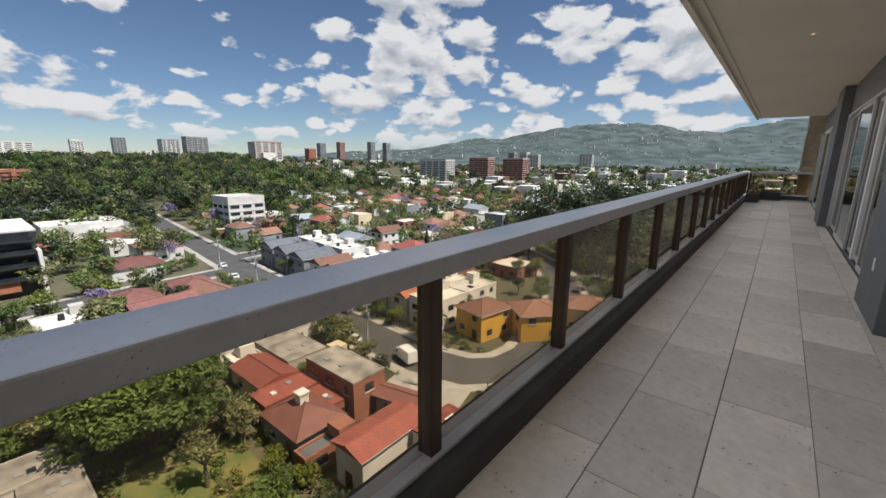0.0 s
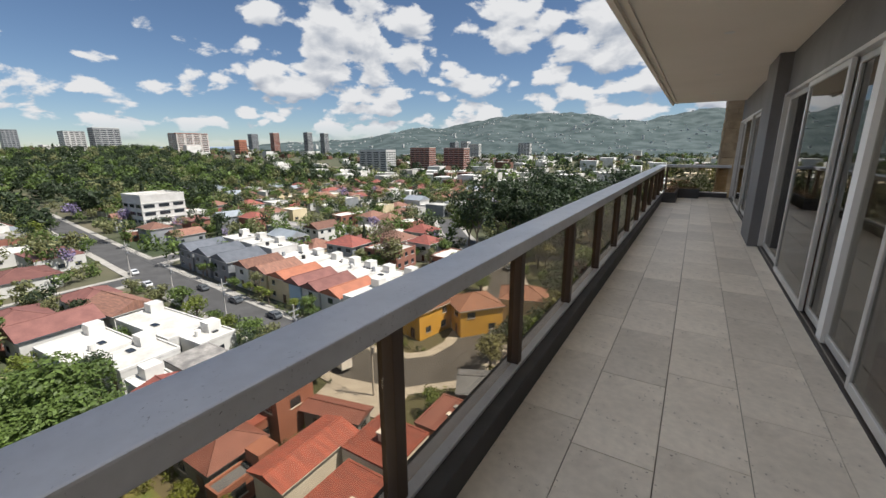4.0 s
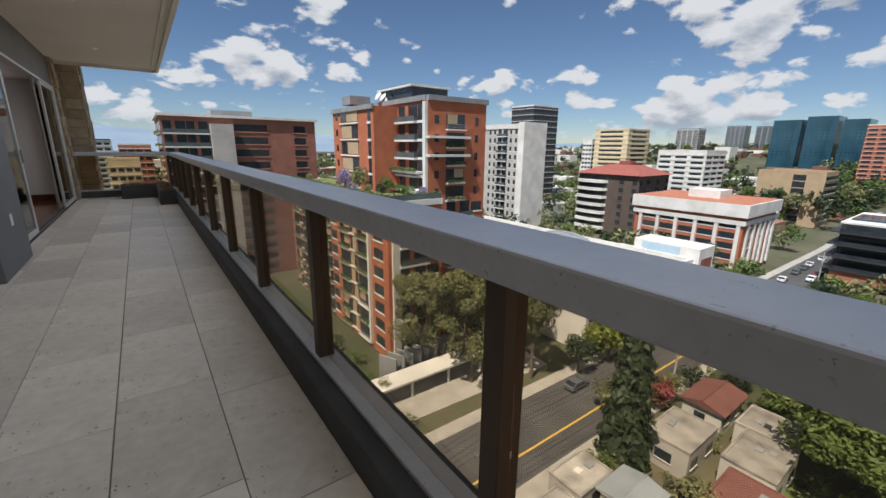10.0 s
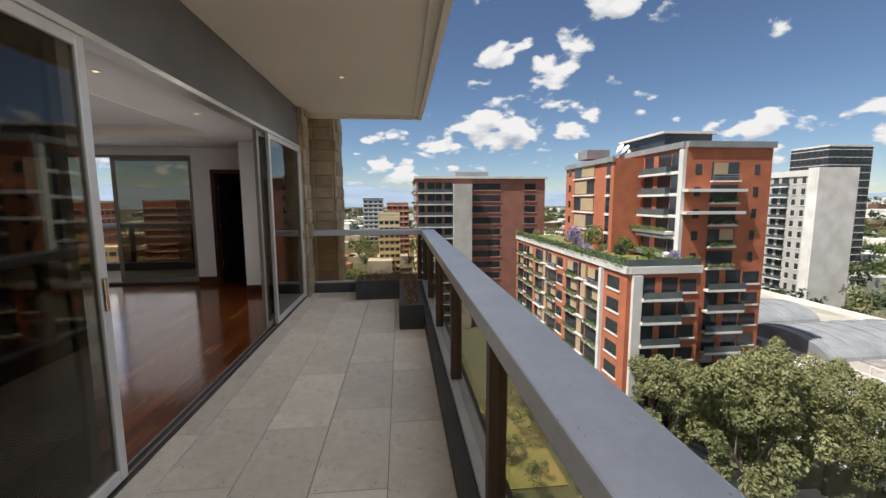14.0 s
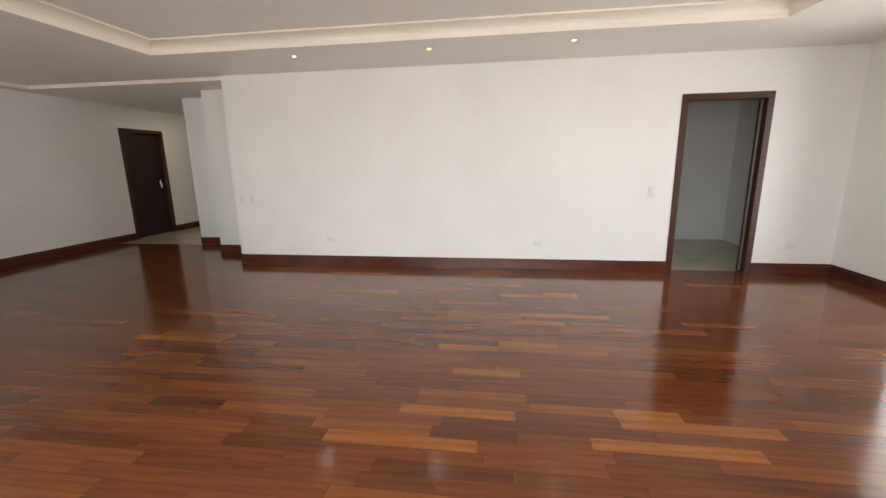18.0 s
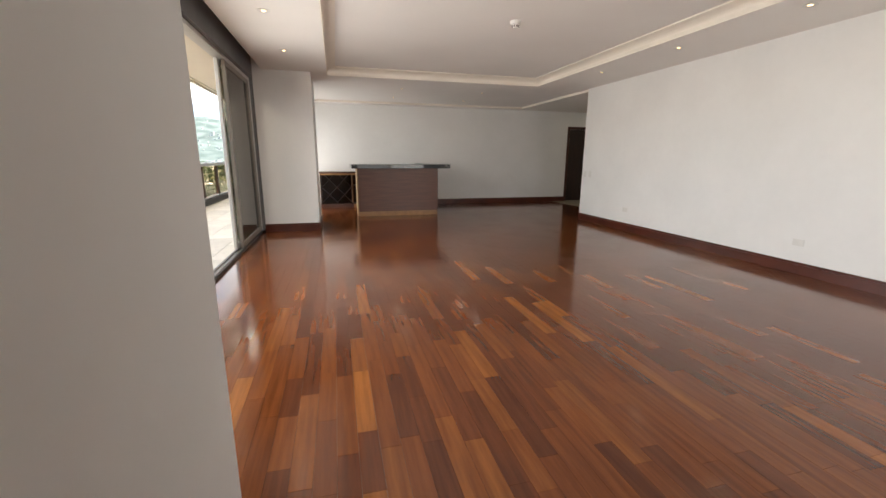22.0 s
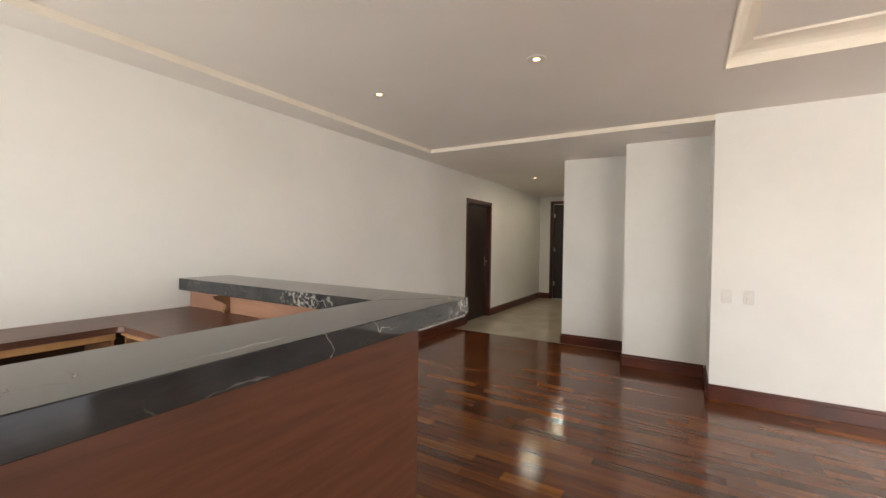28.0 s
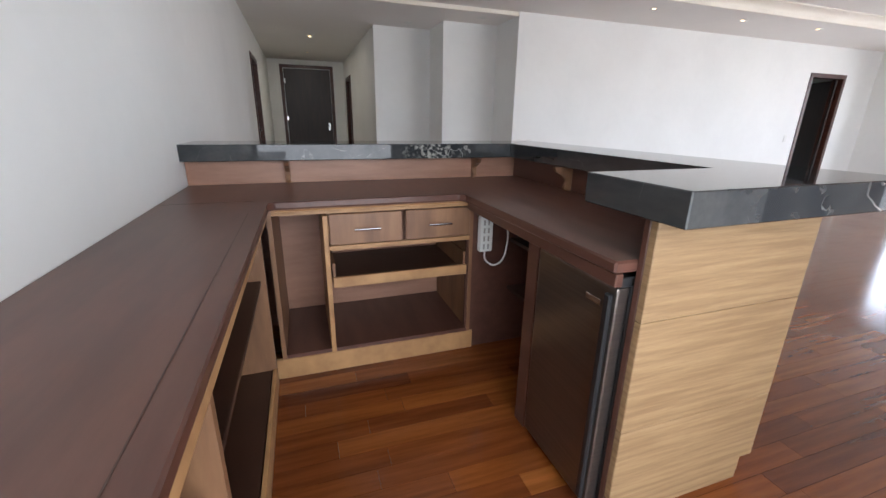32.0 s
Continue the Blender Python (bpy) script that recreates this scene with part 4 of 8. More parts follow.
def baseboard(x0, y0, x1, y1, nx, ny):
    h, t = 0.105, 0.018
    b0 = (min(x0, x1, x0 + nx * t, x1 + nx * t), min(y0, y1, y0 + ny * t, y1 + ny * t), FZ, max(x0, x1, x0 + nx * t, x1 + nx * t), max(y0, y1, y0 + ny * t, y1 + ny * t), 0.078)
    t2 = t * 0.55
    b1 = (min(x0, x1, x0 + nx * t2, x1 + nx * t2), min(y0, y1, y0 + ny * t2, y1 + ny * t2), 0.0785, max(x0, x1, x0 + nx * t2, x1 + nx * t2), max(y0, y1, y0 + ny * t2, y1 + ny * t2), h)
    return tagged(part("baseboard", soft(boxes(b0, b1), 0.002), "base_wood"), "dark reddish wooden baseboard", "baseboard", kind="structure")


for seg in ((WX, WS, WX, -0.245, -1, 0), (WX, 0.731, WX, 6.546, -1, 0), (WX, 6.546, 6.83, 6.546, 0, 1), (6.83, 6.564, 6.83, 7.355, -1, 0), (6.83, 7.355, 7.465, 7.355, 0, 1), (7.465, 7.373, 7.465, 8.21, -1, 0),
            (7.465, 8.21, 10.45, 8.21, 0, 1), (11.83, 9.66, 11.83, WN, -1, 0), (11.83, 8.23, 11.83, 8.46, -1, 0), (3.5, WN, 7.82, WN, 0, -1), (8.83, WN, 11.81, WN, 0, -1), (0.12, WN, 0.86, WN, 0, -1),
            (5.28, WS, 6.167, WS, 0, 1), (1.97, WS, 2.30, WS, 0, 1), (0.12, -0.18, 1.08, -0.18, 0, 1), (1.08, WS, 1.08, -0.162, 1, 0), (0.10, 6.345, 0.972, 6.345, 0, -1), (0.972, 6.327, 0.972, 7.30, 1, 0), (0.10, 7.30, 0.99, 7.30, 0, 1)):
    baseboard(*seg)


def wall_plate(name, label, at, normal, w, h, rockers=0, holes=0):
    """A white switch or socket plate on a wall; normal is -x, +y or -y."""
    rz = {"-x": 180, "+y": -90, "-y": 90, "+x": 0}[normal]
    root = thing(name, label, "switch" if rockers else "socket", at=at, rz=rz)
    part("plate", soft(boxes((0.0005, -w / 2, -h / 2, 0.009, w / 2, h / 2)), 0.003), "plastic", root)
    for i in range(rockers):
        z = -h / 2 + (i + 0.5) * h / rockers
        part("rocker", soft(boxes((0.0092, -w * 0.25, z - h / rockers * 0.36, 0.013, w * 0.25, z + h / rockers * 0.36)), 0.002), "plastic", root)
    for i in range(holes):
        y = -w / 2 + (i + 0.5) * w / holes
        part("outlet", soft(boxes((0.0092, y - 0.017, -0.018, 0.0115, y + 0.017, 0.018)), 0.002), "plastic", root)
    return root


for y in (6.43, 6.27):
    wall_plate("light_switch", "white double light switch on the wall", (WX, y, 0.91), "-x", 0.075, 0.12, rockers=2)
for y, z in ((5.15, 0.335), (2.32, 0.32), (-0.66, 0.32)):
    wall_plate("wall_socket", "white double socket low on the wall", (WX, y, z), "-x", 0.12, 0.075, holes=2)
wall_plate("light_switch", "white light switch beside the open door", (WX, 0.98, 0.98), "-x", 0.075, 0.12, rockers=2)
wall_plate("wall_socket", "white socket on the long wall", (4.62, WN, 0.95), "-y", 0.075, 0.12, holes=1)
wall_plate("wall_socket", "white socket plate on the pillar", (0.38, 6.345, 0.95), "-y", 0.12, 0.12, holes=2)
wall_plate("wall_socket", "white socket low beside the window", (5.85, WS, 0.30), "+y", 0.075, 0.12, holes=1)
wall_plate("wall_socket", "white outdoor socket on the grey column", (-0.204, 6.85, 0.50), "-x", 0.08, 0.12, holes=1)


def downlight(x, y, z, lit=True, group="downlights"):
    root = thing("downlight", "round recessed ceiling downlight, " + ("lit" if lit else "unlit"), "downlight", group=group, at=(x, y, z))
    bm = bmesh.new()
    bmesh.ops.create_circle(bm, segments=20, radius=0.058)
    outer = [v.co.copy() for v in bm.verts]
    bm.clear()
    lo = [bm.verts.new((p.x, p.y, -0.004)) for p in outer]
    li = [bm.verts.new((p.x * 0.38, p.y * 0.38, -0.003)) for p in outer]
    up = [bm.verts.new((p.x, p.y, -0.0005)) for p in outer]
    k = len(outer)
    for i in range(k):
        j = (i + 1) % k
        bm.faces.new((lo[i], lo[j], li[j], li[i])); bm.faces.new((up[i], up[j], lo[j], lo[i]))
    part("ring", bm, "plastic", root)
    bm = bmesh.new()
    bmesh.ops.create_cone(bm, cap_ends=True, segments=20, radius1=0.021, radius2=0.021, depth=0.003, matrix=Matrix.Translation((0, 0, -0.0025)))
    part("lamp", bm, "bulb" if lit else "plastic", root)
    return root


for x, y in ((0.72, 5.05), (0.71, 3.55), (0.71, 2.0), (5.45, 5.1), (5.45, 3.58), (5.42, 2.1), (2.64, 7.55), (2.64, 8.8), (4.34, 8.9), (4.34, 7.6), (3.56, 0.0), (1.9, 0.0)):
    downlight(x, y, ZC)
for x, y, on in ((8.74, 9.05, True), (10.54, 9.05, True), (7.14, 7.77, False), (6.48, 6.95, False)):
    downlight(x, y, ZH, on)
for y in (1.97, 5.34, 8.8, 12.16, 15.65, 19.0):
    downlight(-0.93, y, ZB, y < 9, "balcony downlights")

root = thing("smoke_detector", "white smoke detector on the raised ceiling", "smoke detector", at=(3.27, 3.58, 2.668))
bm = bmesh.new()
bmesh.ops.create_cone(bm, cap_ends=True, segments=24, radius1=0.055, radius2=0.06, depth=0.035, matrix=Matrix.Translation((0, 0, -0.018)))
part("base", bm, "plastic", root)
bm = bmesh.new()
bmesh.ops.create_cone(bm, cap_ends=True, segments=20, radius1=0.028, radius2=0.04, depth=0.035, matrix=Matrix.Translation((0, 0, -0.054)))
part("chamber", bm, "plastic", root)
bm = bmesh.new()
for k in range(8):
    a = k * math.pi / 4
    bmesh.ops.create_cube(bm, size=1, matrix=Matrix.Translation((0.037 * math.cos(a), 0.037 * math.sin(a), -0.054)) @ Matrix.Rotation(a, 4, "Z") @ Matrix.Diagonal((0.004, 0.014, 0.018, 1)))
part("vents", bm, "black", root)

# ---------------------------------------------------------------- the bar
BZ0, BZ1, DZ = 0.985, 1.07, 0.857
root = thing("granite_counter", "dark veined granite bar top in an L shape", "bar top", at=(0, 0, 0))
part("slab", soft(prism(bmesh.new(), [(1.60, 7.705), (3.6985, 7.733), (3.3295, 8.075), (1.935, 8.075), (1.935, 8.57), (1.59, 8.57)], BZ0, BZ1), 0.003), "granite", root)
part("slab", soft(prism(bmesh.new(), [(3.70, 7.7345), (3.70, WN), (3.33, WN), (3.33, 8.0765)], BZ0, BZ1), 0.003), "granite", root)
bar = thing("bar_counter", "brown wooden bar counter with open shelves and drawers", "bar counter")
part("front_panel", soft(boxes((1.735, 7.885, 0.07, 3.46, 7.91, BZ0)), 0.002), "bar_front", bar, "reddish brown veneered front")
part("plinth", soft(boxes((1.735, 7.893, FZ, 3.45, 7.91, 0.0695)), 0.002), "edge_wood", bar)
for z0, z1 in ((0.065, 0.326), (0.326, 0.689), (0.689, 0.985)):
    part("end_board", soft(boxes((1.71, 7.885, z0 + 0.001, 1.7345, 8.515, z1 - 0.001)), 0.002), "bar_light", bar, "honey-coloured board")
part("end_plinth", boxes((1.715, 7.935, FZ, 1.7345, 8.505, 0.0645)), "bar_light", bar)
part("side_panel", soft(boxes((3.435, 7.9105, FZ, 3.46, WN - 0.001, BZ0)), 0.002), "bar_front", bar)
part("back_board", boxes((1.757, 7.9105, DZ, 3.434, 8.0, BZ0 - 0.001)), "bar_brown", bar)
part("end_panel", soft(boxes((1.7355, 7.9105, FZ, 1.7565, 8.515, BZ0 - 0.001)), 0.002), "bar_brown", bar, "dark brown end panel")
part("worktop_joint", boxes((0.89, 9.549, DZ + 0.0003, 2.62, 9.5515, DZ + 0.0009)), "bar_dark", bar)
part("worktop_joint", boxes((2.866, 9.56, DZ + 0.0003, 2.8685, WN - 0.002, DZ + 0.0009)), "bar_dark", bar)
part("back_board", boxes((3.41, 8.0005, DZ, 3.4345, WN - 0.002, BZ0 - 0.001)), "bar_panel", bar)
bm = bmesh.new()
prism(bm, [(1.757, 8.0), (3.41, 8.0), (3.41, WN), (0.88, WN), (0.88, 9.50), (2.80, 9.50), (2.83, 9.47), (2.83, 8.615), (2.80, 8.585), (1.757, 8.585)], DZ - 0.035, DZ)
part("worktop", soft(bm, 0.006), "bar_brown", bar, "satin brown wooden worktop")
part("worktop_edge", soft(boxes((2.806, 8.615, DZ - 0.045, 2.832, 9.47, DZ - 0.0355)), 0.004), "edge_wood", bar)
part("worktop_edge", soft(boxes((0.90, 9.506, DZ - 0.075, 2.80, 9.53, DZ - 0.036)), 0.004), "edge_wood", bar)
# drawer cabinet, facing west
CXF = 2.842
part("carcass_side", boxes((CXF, 9.49, 0.075, 3.40, 9.51, DZ - 0.036)), "bar_inside", bar)
part("carcass_side", boxes((CXF, 8.525, 0.075, 3.40, 8.545, DZ - 0.036)), "bar_inside", bar)
part("carcass_back", boxes((3.38, 8.545, 0.095, 3.40, 9.49, DZ - 0.036)), "bar_panel", bar)
part("divider", soft(boxes((CXF - 0.004, 9.253, 0.075, 3.379, 9.276, DZ - 0.076)), 0.002), "edge_wood", bar)
part("bottom_shelf", boxes((CXF, 8.546, 0.075, 3.379, 9.252, 0.094)), "bar_brown", bar)
part("bottom_shelf", boxes((CXF, 9.277, 0.075, 3.379, 9.489, 0.094)), "bar_brown", bar)
part("kick_board", soft(boxes((CXF - 0.006, 8.51, FZ, CXF + 0.014, 9.54, 0.0745)), 0.002), "edge_wood", bar, "pale wooden kick board")
part("frame_strip", boxes((CXF - 0.004, 8.546, 0.792, CXF + 0.016, 9.489, DZ - 0.037)), "edge_wood", bar)
part("drawer_rail", boxes((CXF - 0.004, 8.546, 0.612, CXF + 0.016, 9.252, 0.634)), "edge_wood", bar)
for y0, y1 in ((8.55, 8.887), (8.905, 9.248)):
    d = part("drawer", soft(boxes((CXF - 0.014, y0, 0.64, CXF + 0.006, y1, 0.788)), 0.003), "bar_inside", bar, "brown drawer front")
    c = (y0 + y1) / 2
    h = rod(bmesh.new(), (CXF - 0.042, c - 0.06, 0.715), (CXF - 0.042, c + 0.06, 0.715), 0.006)
    rod(h, (CXF - 0.042, c - 0.045, 0.715), (CXF - 0.014, c - 0.045, 0.715), 0.0045)
    rod(h, (CXF - 0.042, c + 0.045, 0.715), (CXF - 0.014, c + 0.045, 0.715), 0.0045)
    part("handle", h, "chrome", d, "chrome bar handle")
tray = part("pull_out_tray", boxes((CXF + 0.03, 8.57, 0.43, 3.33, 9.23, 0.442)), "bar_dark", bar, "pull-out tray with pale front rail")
part("front_rail", soft(boxes((CXF, 8.555, 0.42, CXF + 0.018, 9.245, 0.472)), 0.002), "edge_wood", tray)
for y in (8.557, 9.231):
    part("side_rail", boxes((CXF + 0.019, y, 0.42, 3.33, y + 0.012, 0.54)), "bar_inside", tray)
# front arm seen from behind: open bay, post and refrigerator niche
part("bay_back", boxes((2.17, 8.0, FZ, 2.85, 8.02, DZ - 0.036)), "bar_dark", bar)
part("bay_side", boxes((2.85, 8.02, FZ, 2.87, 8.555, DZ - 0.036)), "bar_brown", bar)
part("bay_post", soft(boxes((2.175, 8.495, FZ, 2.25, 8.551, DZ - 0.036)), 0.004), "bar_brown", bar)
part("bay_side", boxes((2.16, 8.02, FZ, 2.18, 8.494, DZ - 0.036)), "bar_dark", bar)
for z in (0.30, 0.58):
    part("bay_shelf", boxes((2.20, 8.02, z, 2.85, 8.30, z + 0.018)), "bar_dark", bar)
part("front_strip", soft(boxes((1.757, 8.552, DZ - 0.075, 2.80, 8.577, DZ - 0.036)), 0.003), "bar_brown", bar)


def bracket(x, y, rz):
    """A scrolled wooden bracket under the bar top."""
    bm = bmesh.new()
    z0, h = 0.001, BZ0 - DZ - 0.002
    prof = [(0, z0), (0.035, z0), (0.045, 0.02), (0.028, 0.045), (0.03, 0.065), (0.06, 0.085), (0.10, 0.10), (0.115, h), (0, h)]
    prism(bm, prof, -0.012, 0.012, "y")
    ob = part("bracket", soft(bm, 0.002), "bar_inside", bar)
    ob.matrix_basis = pose(x, y, DZ, 0, 0, rz)


for y in (9.42, 8.30):
    bracket(3.409, y, 180)
for x in (2.78, 2.05, 1.80):
    bracket(x, 8.001, 90)
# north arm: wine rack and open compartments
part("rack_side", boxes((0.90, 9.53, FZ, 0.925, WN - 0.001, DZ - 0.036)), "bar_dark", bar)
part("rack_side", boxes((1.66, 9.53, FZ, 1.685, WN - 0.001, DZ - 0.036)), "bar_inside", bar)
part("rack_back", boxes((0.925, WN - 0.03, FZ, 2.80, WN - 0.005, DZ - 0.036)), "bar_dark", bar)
part("rack_base", soft(boxes((0.90, 9.525, FZ, 1.685, 9.545, 0.075)), 0.002), "bar_brown", bar)
for i in range(-2, 4):
    for s in (1, -1):
        x0, x1, z0, z1 = 0.925, 1.66, 0.075, DZ - 0.07
        c = 0.925 + i * 0.36 if s > 0 else 1.66 - i * 0.36
        pts = []
        for z in (z0, z1):
            pts.append((c + s * (z - z0) * 0.95, z))
        (xa, za), (xb, zb) = pts
        if xa > xb:
            (xa, za), (xb, zb) = (xb, zb), (xa, za)
        lo, hi = max(xa, x0), min(xb, x1)
        if hi - lo < 0.05:
            continue
        p, q = Vector((lo, 0, za + (lo - xa) / (xb - xa) * (zb - za))), Vector((hi, 0, za + (hi - xa) / (xb - xa) * (zb - za)))
        mid, d = (p + q) / 2, (q - p)
        bm = bmesh.new()
        bmesh.ops.create_cube(bm, size=1, matrix=Matrix.Translation((mid.x, 9.73 + 0.002 * s, mid.z)) @ Matrix.Rotation(-math.atan2(d.z, d.x), 4, "Y") @ Matrix.Diagonal((d.length, 0.34, 0.014, 1)))
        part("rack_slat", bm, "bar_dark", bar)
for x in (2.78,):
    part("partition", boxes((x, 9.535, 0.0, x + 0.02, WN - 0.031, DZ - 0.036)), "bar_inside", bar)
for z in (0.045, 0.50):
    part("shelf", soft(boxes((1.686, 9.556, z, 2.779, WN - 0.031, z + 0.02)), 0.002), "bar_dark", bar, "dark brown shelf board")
part("north_kick", soft(boxes((1.69, 9.535, FZ, 2.80, 9.552, 0.07)), 0.002), "edge_wood", bar)

fridge = thing("mini_fridge", "small steel refrigerator under the bar", "refrigerator")
part("cabinet", soft(boxes((1.765, 8.03, FZ, 2.155, 8.51, 0.80)), 0.004), "black", fridge)
part("door", soft(boxes((1.765, 8.515, 0.0, 2.155, 8.56, 0.775)), 0.008, 2), "steel", fridge, "dark brushed steel door")
part("handle", soft(boxes((1.772, 8.561, 0.03, 1.797, 8.576, 0.755)), 0.004), "black", fridge, "full-height dark grip")
part("top_trim", soft(boxes((1.765, 8.505, 0.7755, 2.155, 8.553, 0.805)), 0.002), "black", fridge)
part("badge", soft(boxes((1.82, 8.5605, 0.70, 1.885, 8.563, 0.72)), 0.001), "chrome", fridge)

strip = thing("power_strip", "white power strip with cable hung in the bar niche", "power strip", at=(2.849, 8.46, 0))
part("body", soft(boxes((-0.036, -0.036, 0.545, -0.001, 0.036, 0.735)), 0.004), "plastic", strip)
for i in range(4):
    for y in (-0.016, 0.008):
        part("outlet", soft(boxes((-0.038, y, 0.560 + i * 0.043, -0.0362, y + 0.01, 0.588 + i * 0.043)), 0.001), "pave", strip)
part("plug", soft(boxes((-0.045, -0.055, 0.75, -0.001, 0.035, 0.805)), 0.005), "plastic", strip)
cu = bpy.data.curves.new("cable", "CURVE")
cu.dimensions, cu.bevel_depth, cu.bevel_resolution = "3D", 0.005, 2
sp = cu.splines.new("BEZIER")
pts = ((-0.03, -0.05, 0.775), (-0.03, -0.10, 0.72), (-0.03, -0.125, 0.57), (-0.03, -0.07, 0.465), (-0.02, -0.01, 0.49), (-0.018, 0.0, 0.55))
sp.bezier_points.add(len(pts) - 1)
for q, p in zip(sp.bezier_points, pts):
    q.co, q.handle_left_type, q.handle_right_type = p, "AUTO", "AUTO"
tmp = new("tmp", cu)
bpy.context.view_layer.update()
me = bpy.data.meshes.new_from_object(tmp.evaluated_get(bpy.context.evaluated_depsgraph_get()))
bpy.data.objects.remove(tmp)
me.materials.clear(); me.materials.append(M["plastic"])
ob = new("cable", me); ob.parent = strip

# ---------------------------------------------------------------- floors laid in pieces
tiles = tagged(new("floor_tiles"), "large pale stone tiles with thin joints", "floor", kind="structure")
structure("floor_grout", boxes((XR + 0.05, -0.02, -0.03, -0.06, YN, -0.008)), "joint", "joints between the balcony tiles", "floor")
TW, TL = 0.42, 0.88
tile_mesh = solid("tile", soft(boxes((0.002, 0.002, -0.02, TW - 0.002, TL - 0.002, 0)), 0.002), "tile")
edge_mesh = {}
cols = [-1.5 - 0.42, -1.5, -1.078, -0.658, -0.238]
for ci, x in enumerate(cols):
    x1 = -0.06 if ci == len(cols) - 1 else x + TW
    x0 = max(x, XR + 0.10)
    y = 3.135 - 4 * TL + (0.32 if ci % 2 == 0 else 0.0) + (0.1 if ci == 1 else 0)
    while y < YN - 0.05:
        a, b = max(y, 0.11), min(y + TL, YN - 0.11)
        if b - a > 0.05:
            if abs(b - a - TL) < 1e-3 and abs(x1 - x0 - TW) < 1e-3:
                ob = new("tile", tile_mesh)
            else:
                key = (round(x1 - x0, 3), round(b - a, 3))
                if key not in edge_mesh:
                    edge_mesh[key] = solid("tile", soft(boxes((0.002, 0.002, -0.02, x1 - x0 - 0.002, b - a - 0.002, 0)), 0.002), "tile")
                ob = new("tile", edge_mesh[key])
            ob.parent, ob.location = tiles, (x0, a, -0.0008 * random.random())
        y += TL

planks = tagged(new("floor_planks"), "polished reddish hardwood strip floor", "floor", kind="structure")
PW = 0.092
rnd = random.Random(11)
lens_p = (0.36, 0.46, 0.56, 0.66, 0.8)
plank_mesh = {l: solid("plank", boxes((0.0006, 0.0006, -0.012, PW - 0.0006, l - 0.0006, 0)), "plank") for l in lens_p}
rest = bmesh.new()
count = 0
x = -0.055
while x < 7.43 - 0.01:
    w = min(PW, 7.43 - x)
    y = WS - rnd.uniform(0, 0.4)
    while y < WN:
        l = rnd.choice(lens_p)
        a, b = max(y, WS), min(y + l, WN)
        y += l
        if b - a < 0.02 or (x > WX + 0.1 and b < 6.5):
            continue
        whole = abs(b - a - l) < 1e-6 and w == PW
        near = 0.8 < x < 3.3 and 1.2 < a < 5.6
        if whole and near and count < 300:
            ob = new("plank", plank_mesh[l])
            ob.parent, ob.location = planks, (x, a, FZ)
            count += 1
        else:
            z = FZ
            v = [rest.verts.new(p) for p in ((x + 0.0006, a + 0.0006, z), (x + w - 0.0006, a + 0.0006, z), (x + w - 0.0006, b - 0.0006, z), (x + 0.0006, b - 0.0006, z))]
            vb = [rest.verts.new((q.co.x, q.co.y, FZ - 0.01)) for q in v]
            rest.faces.new(v)
            for i in range(4):
                rest.faces.new((v[i], vb[i], vb[(i + 1) % 4], v[(i + 1) % 4]))
    x += PW
tagged(part("plank_field", rest, "plank_rest", planks), kind="stuff")

# ---------------------------------------------------------------- the city below
G = -34.0
ZG = G
R_ = random.Random(21)
bm = bmesh.new()
s = 4600
v = [bm.verts.new(p) for p in ((-s, -s, G - 0.15), (s, -s, G - 0.15), (s, s, G - 0.15), (-s, s, G - 0.15))]
bm.faces.new(v)
structure("ground", bm, "ground", "earth, lawns and yards reaching to the horizon", "ground")


def rise(x, y):
    """The land climbs gently away from the valley, less to the north and not to the south."""
    r, a = math.hypot(x, y), math.degrees(math.atan2(-x, y))
    t = max(0.0, min(1.0, (r - 330) / 620))
    f = max(0.0, min(1.0, (150 - a) / 30)) * max(0.0, min(1.0, (a + 100) / 30))
    f *= 0.3 + 0.7 * max(0.0, min(1.0, (a - 40) / 25))
    return 33.0 * t * t * (3 - 2 * t) * f


bm = bmesh.new()
rings = [[bm.verts.new((-r * math.sin(radians(a)), r * math.cos(radians(a)), G - 0.3 + rise(-r * math.sin(radians(a)), r * math.cos(radians(a))))) for r in (335, 400, 460, 520, 580, 640, 700, 760, 830, 950, 1500, 4400)] for a in range(-100, 151, 5)]
for p, q in zip(rings, rings[1:]):
    for j in range(11):
        bm.faces.new((p[j], p[j + 1], q[j + 1], q[j]))
structure("ground_slope", bm, "ground", "gently climbing land of the far city", "ground")
structure("tower_body", boxes((0.2, -2.8, G, 14.0, YN, -0.36)), "concrete", "lower storeys of the apartment tower", "building")


def strip_road(name, label, pts, width, z, material, category="road"):
    """A flat strip along a line of (x, y), as a shallow slab."""
    bm = bmesh.new()
    left, right = [], []
    for i, p in enumerate(pts):
        a, b = Vector(pts[max(i - 1, 0)]), Vector(pts[min(i + 1, len(pts) - 1)])
        d = (b - a).normalized()
        n = Vector((-d.y, d.x)) * width / 2
        left.append((p[0] + n.x, p[1] + n.y)); right.append((p[0] - n.x, p[1] - n.y))
    vl, vr = [bm.verts.new((*q, z)) for q in left], [bm.verts.new((*q, z)) for q in right]
    dl, dr = [bm.verts.new((*q, G - 0.2)) for q in left], [bm.verts.new((*q, G - 0.2)) for q in right]
    for i in range(len(pts) - 1):
        bm.faces.new((vl[i], vl[i + 1], vr[i + 1], vr[i]))
        bm.faces.new((vl[i], dl[i], dl[i + 1], vl[i + 1])); bm.faces.new((vr[i], vr[i + 1], dr[i + 1], dr[i]))
    return structure(name, bm, material, label, category)


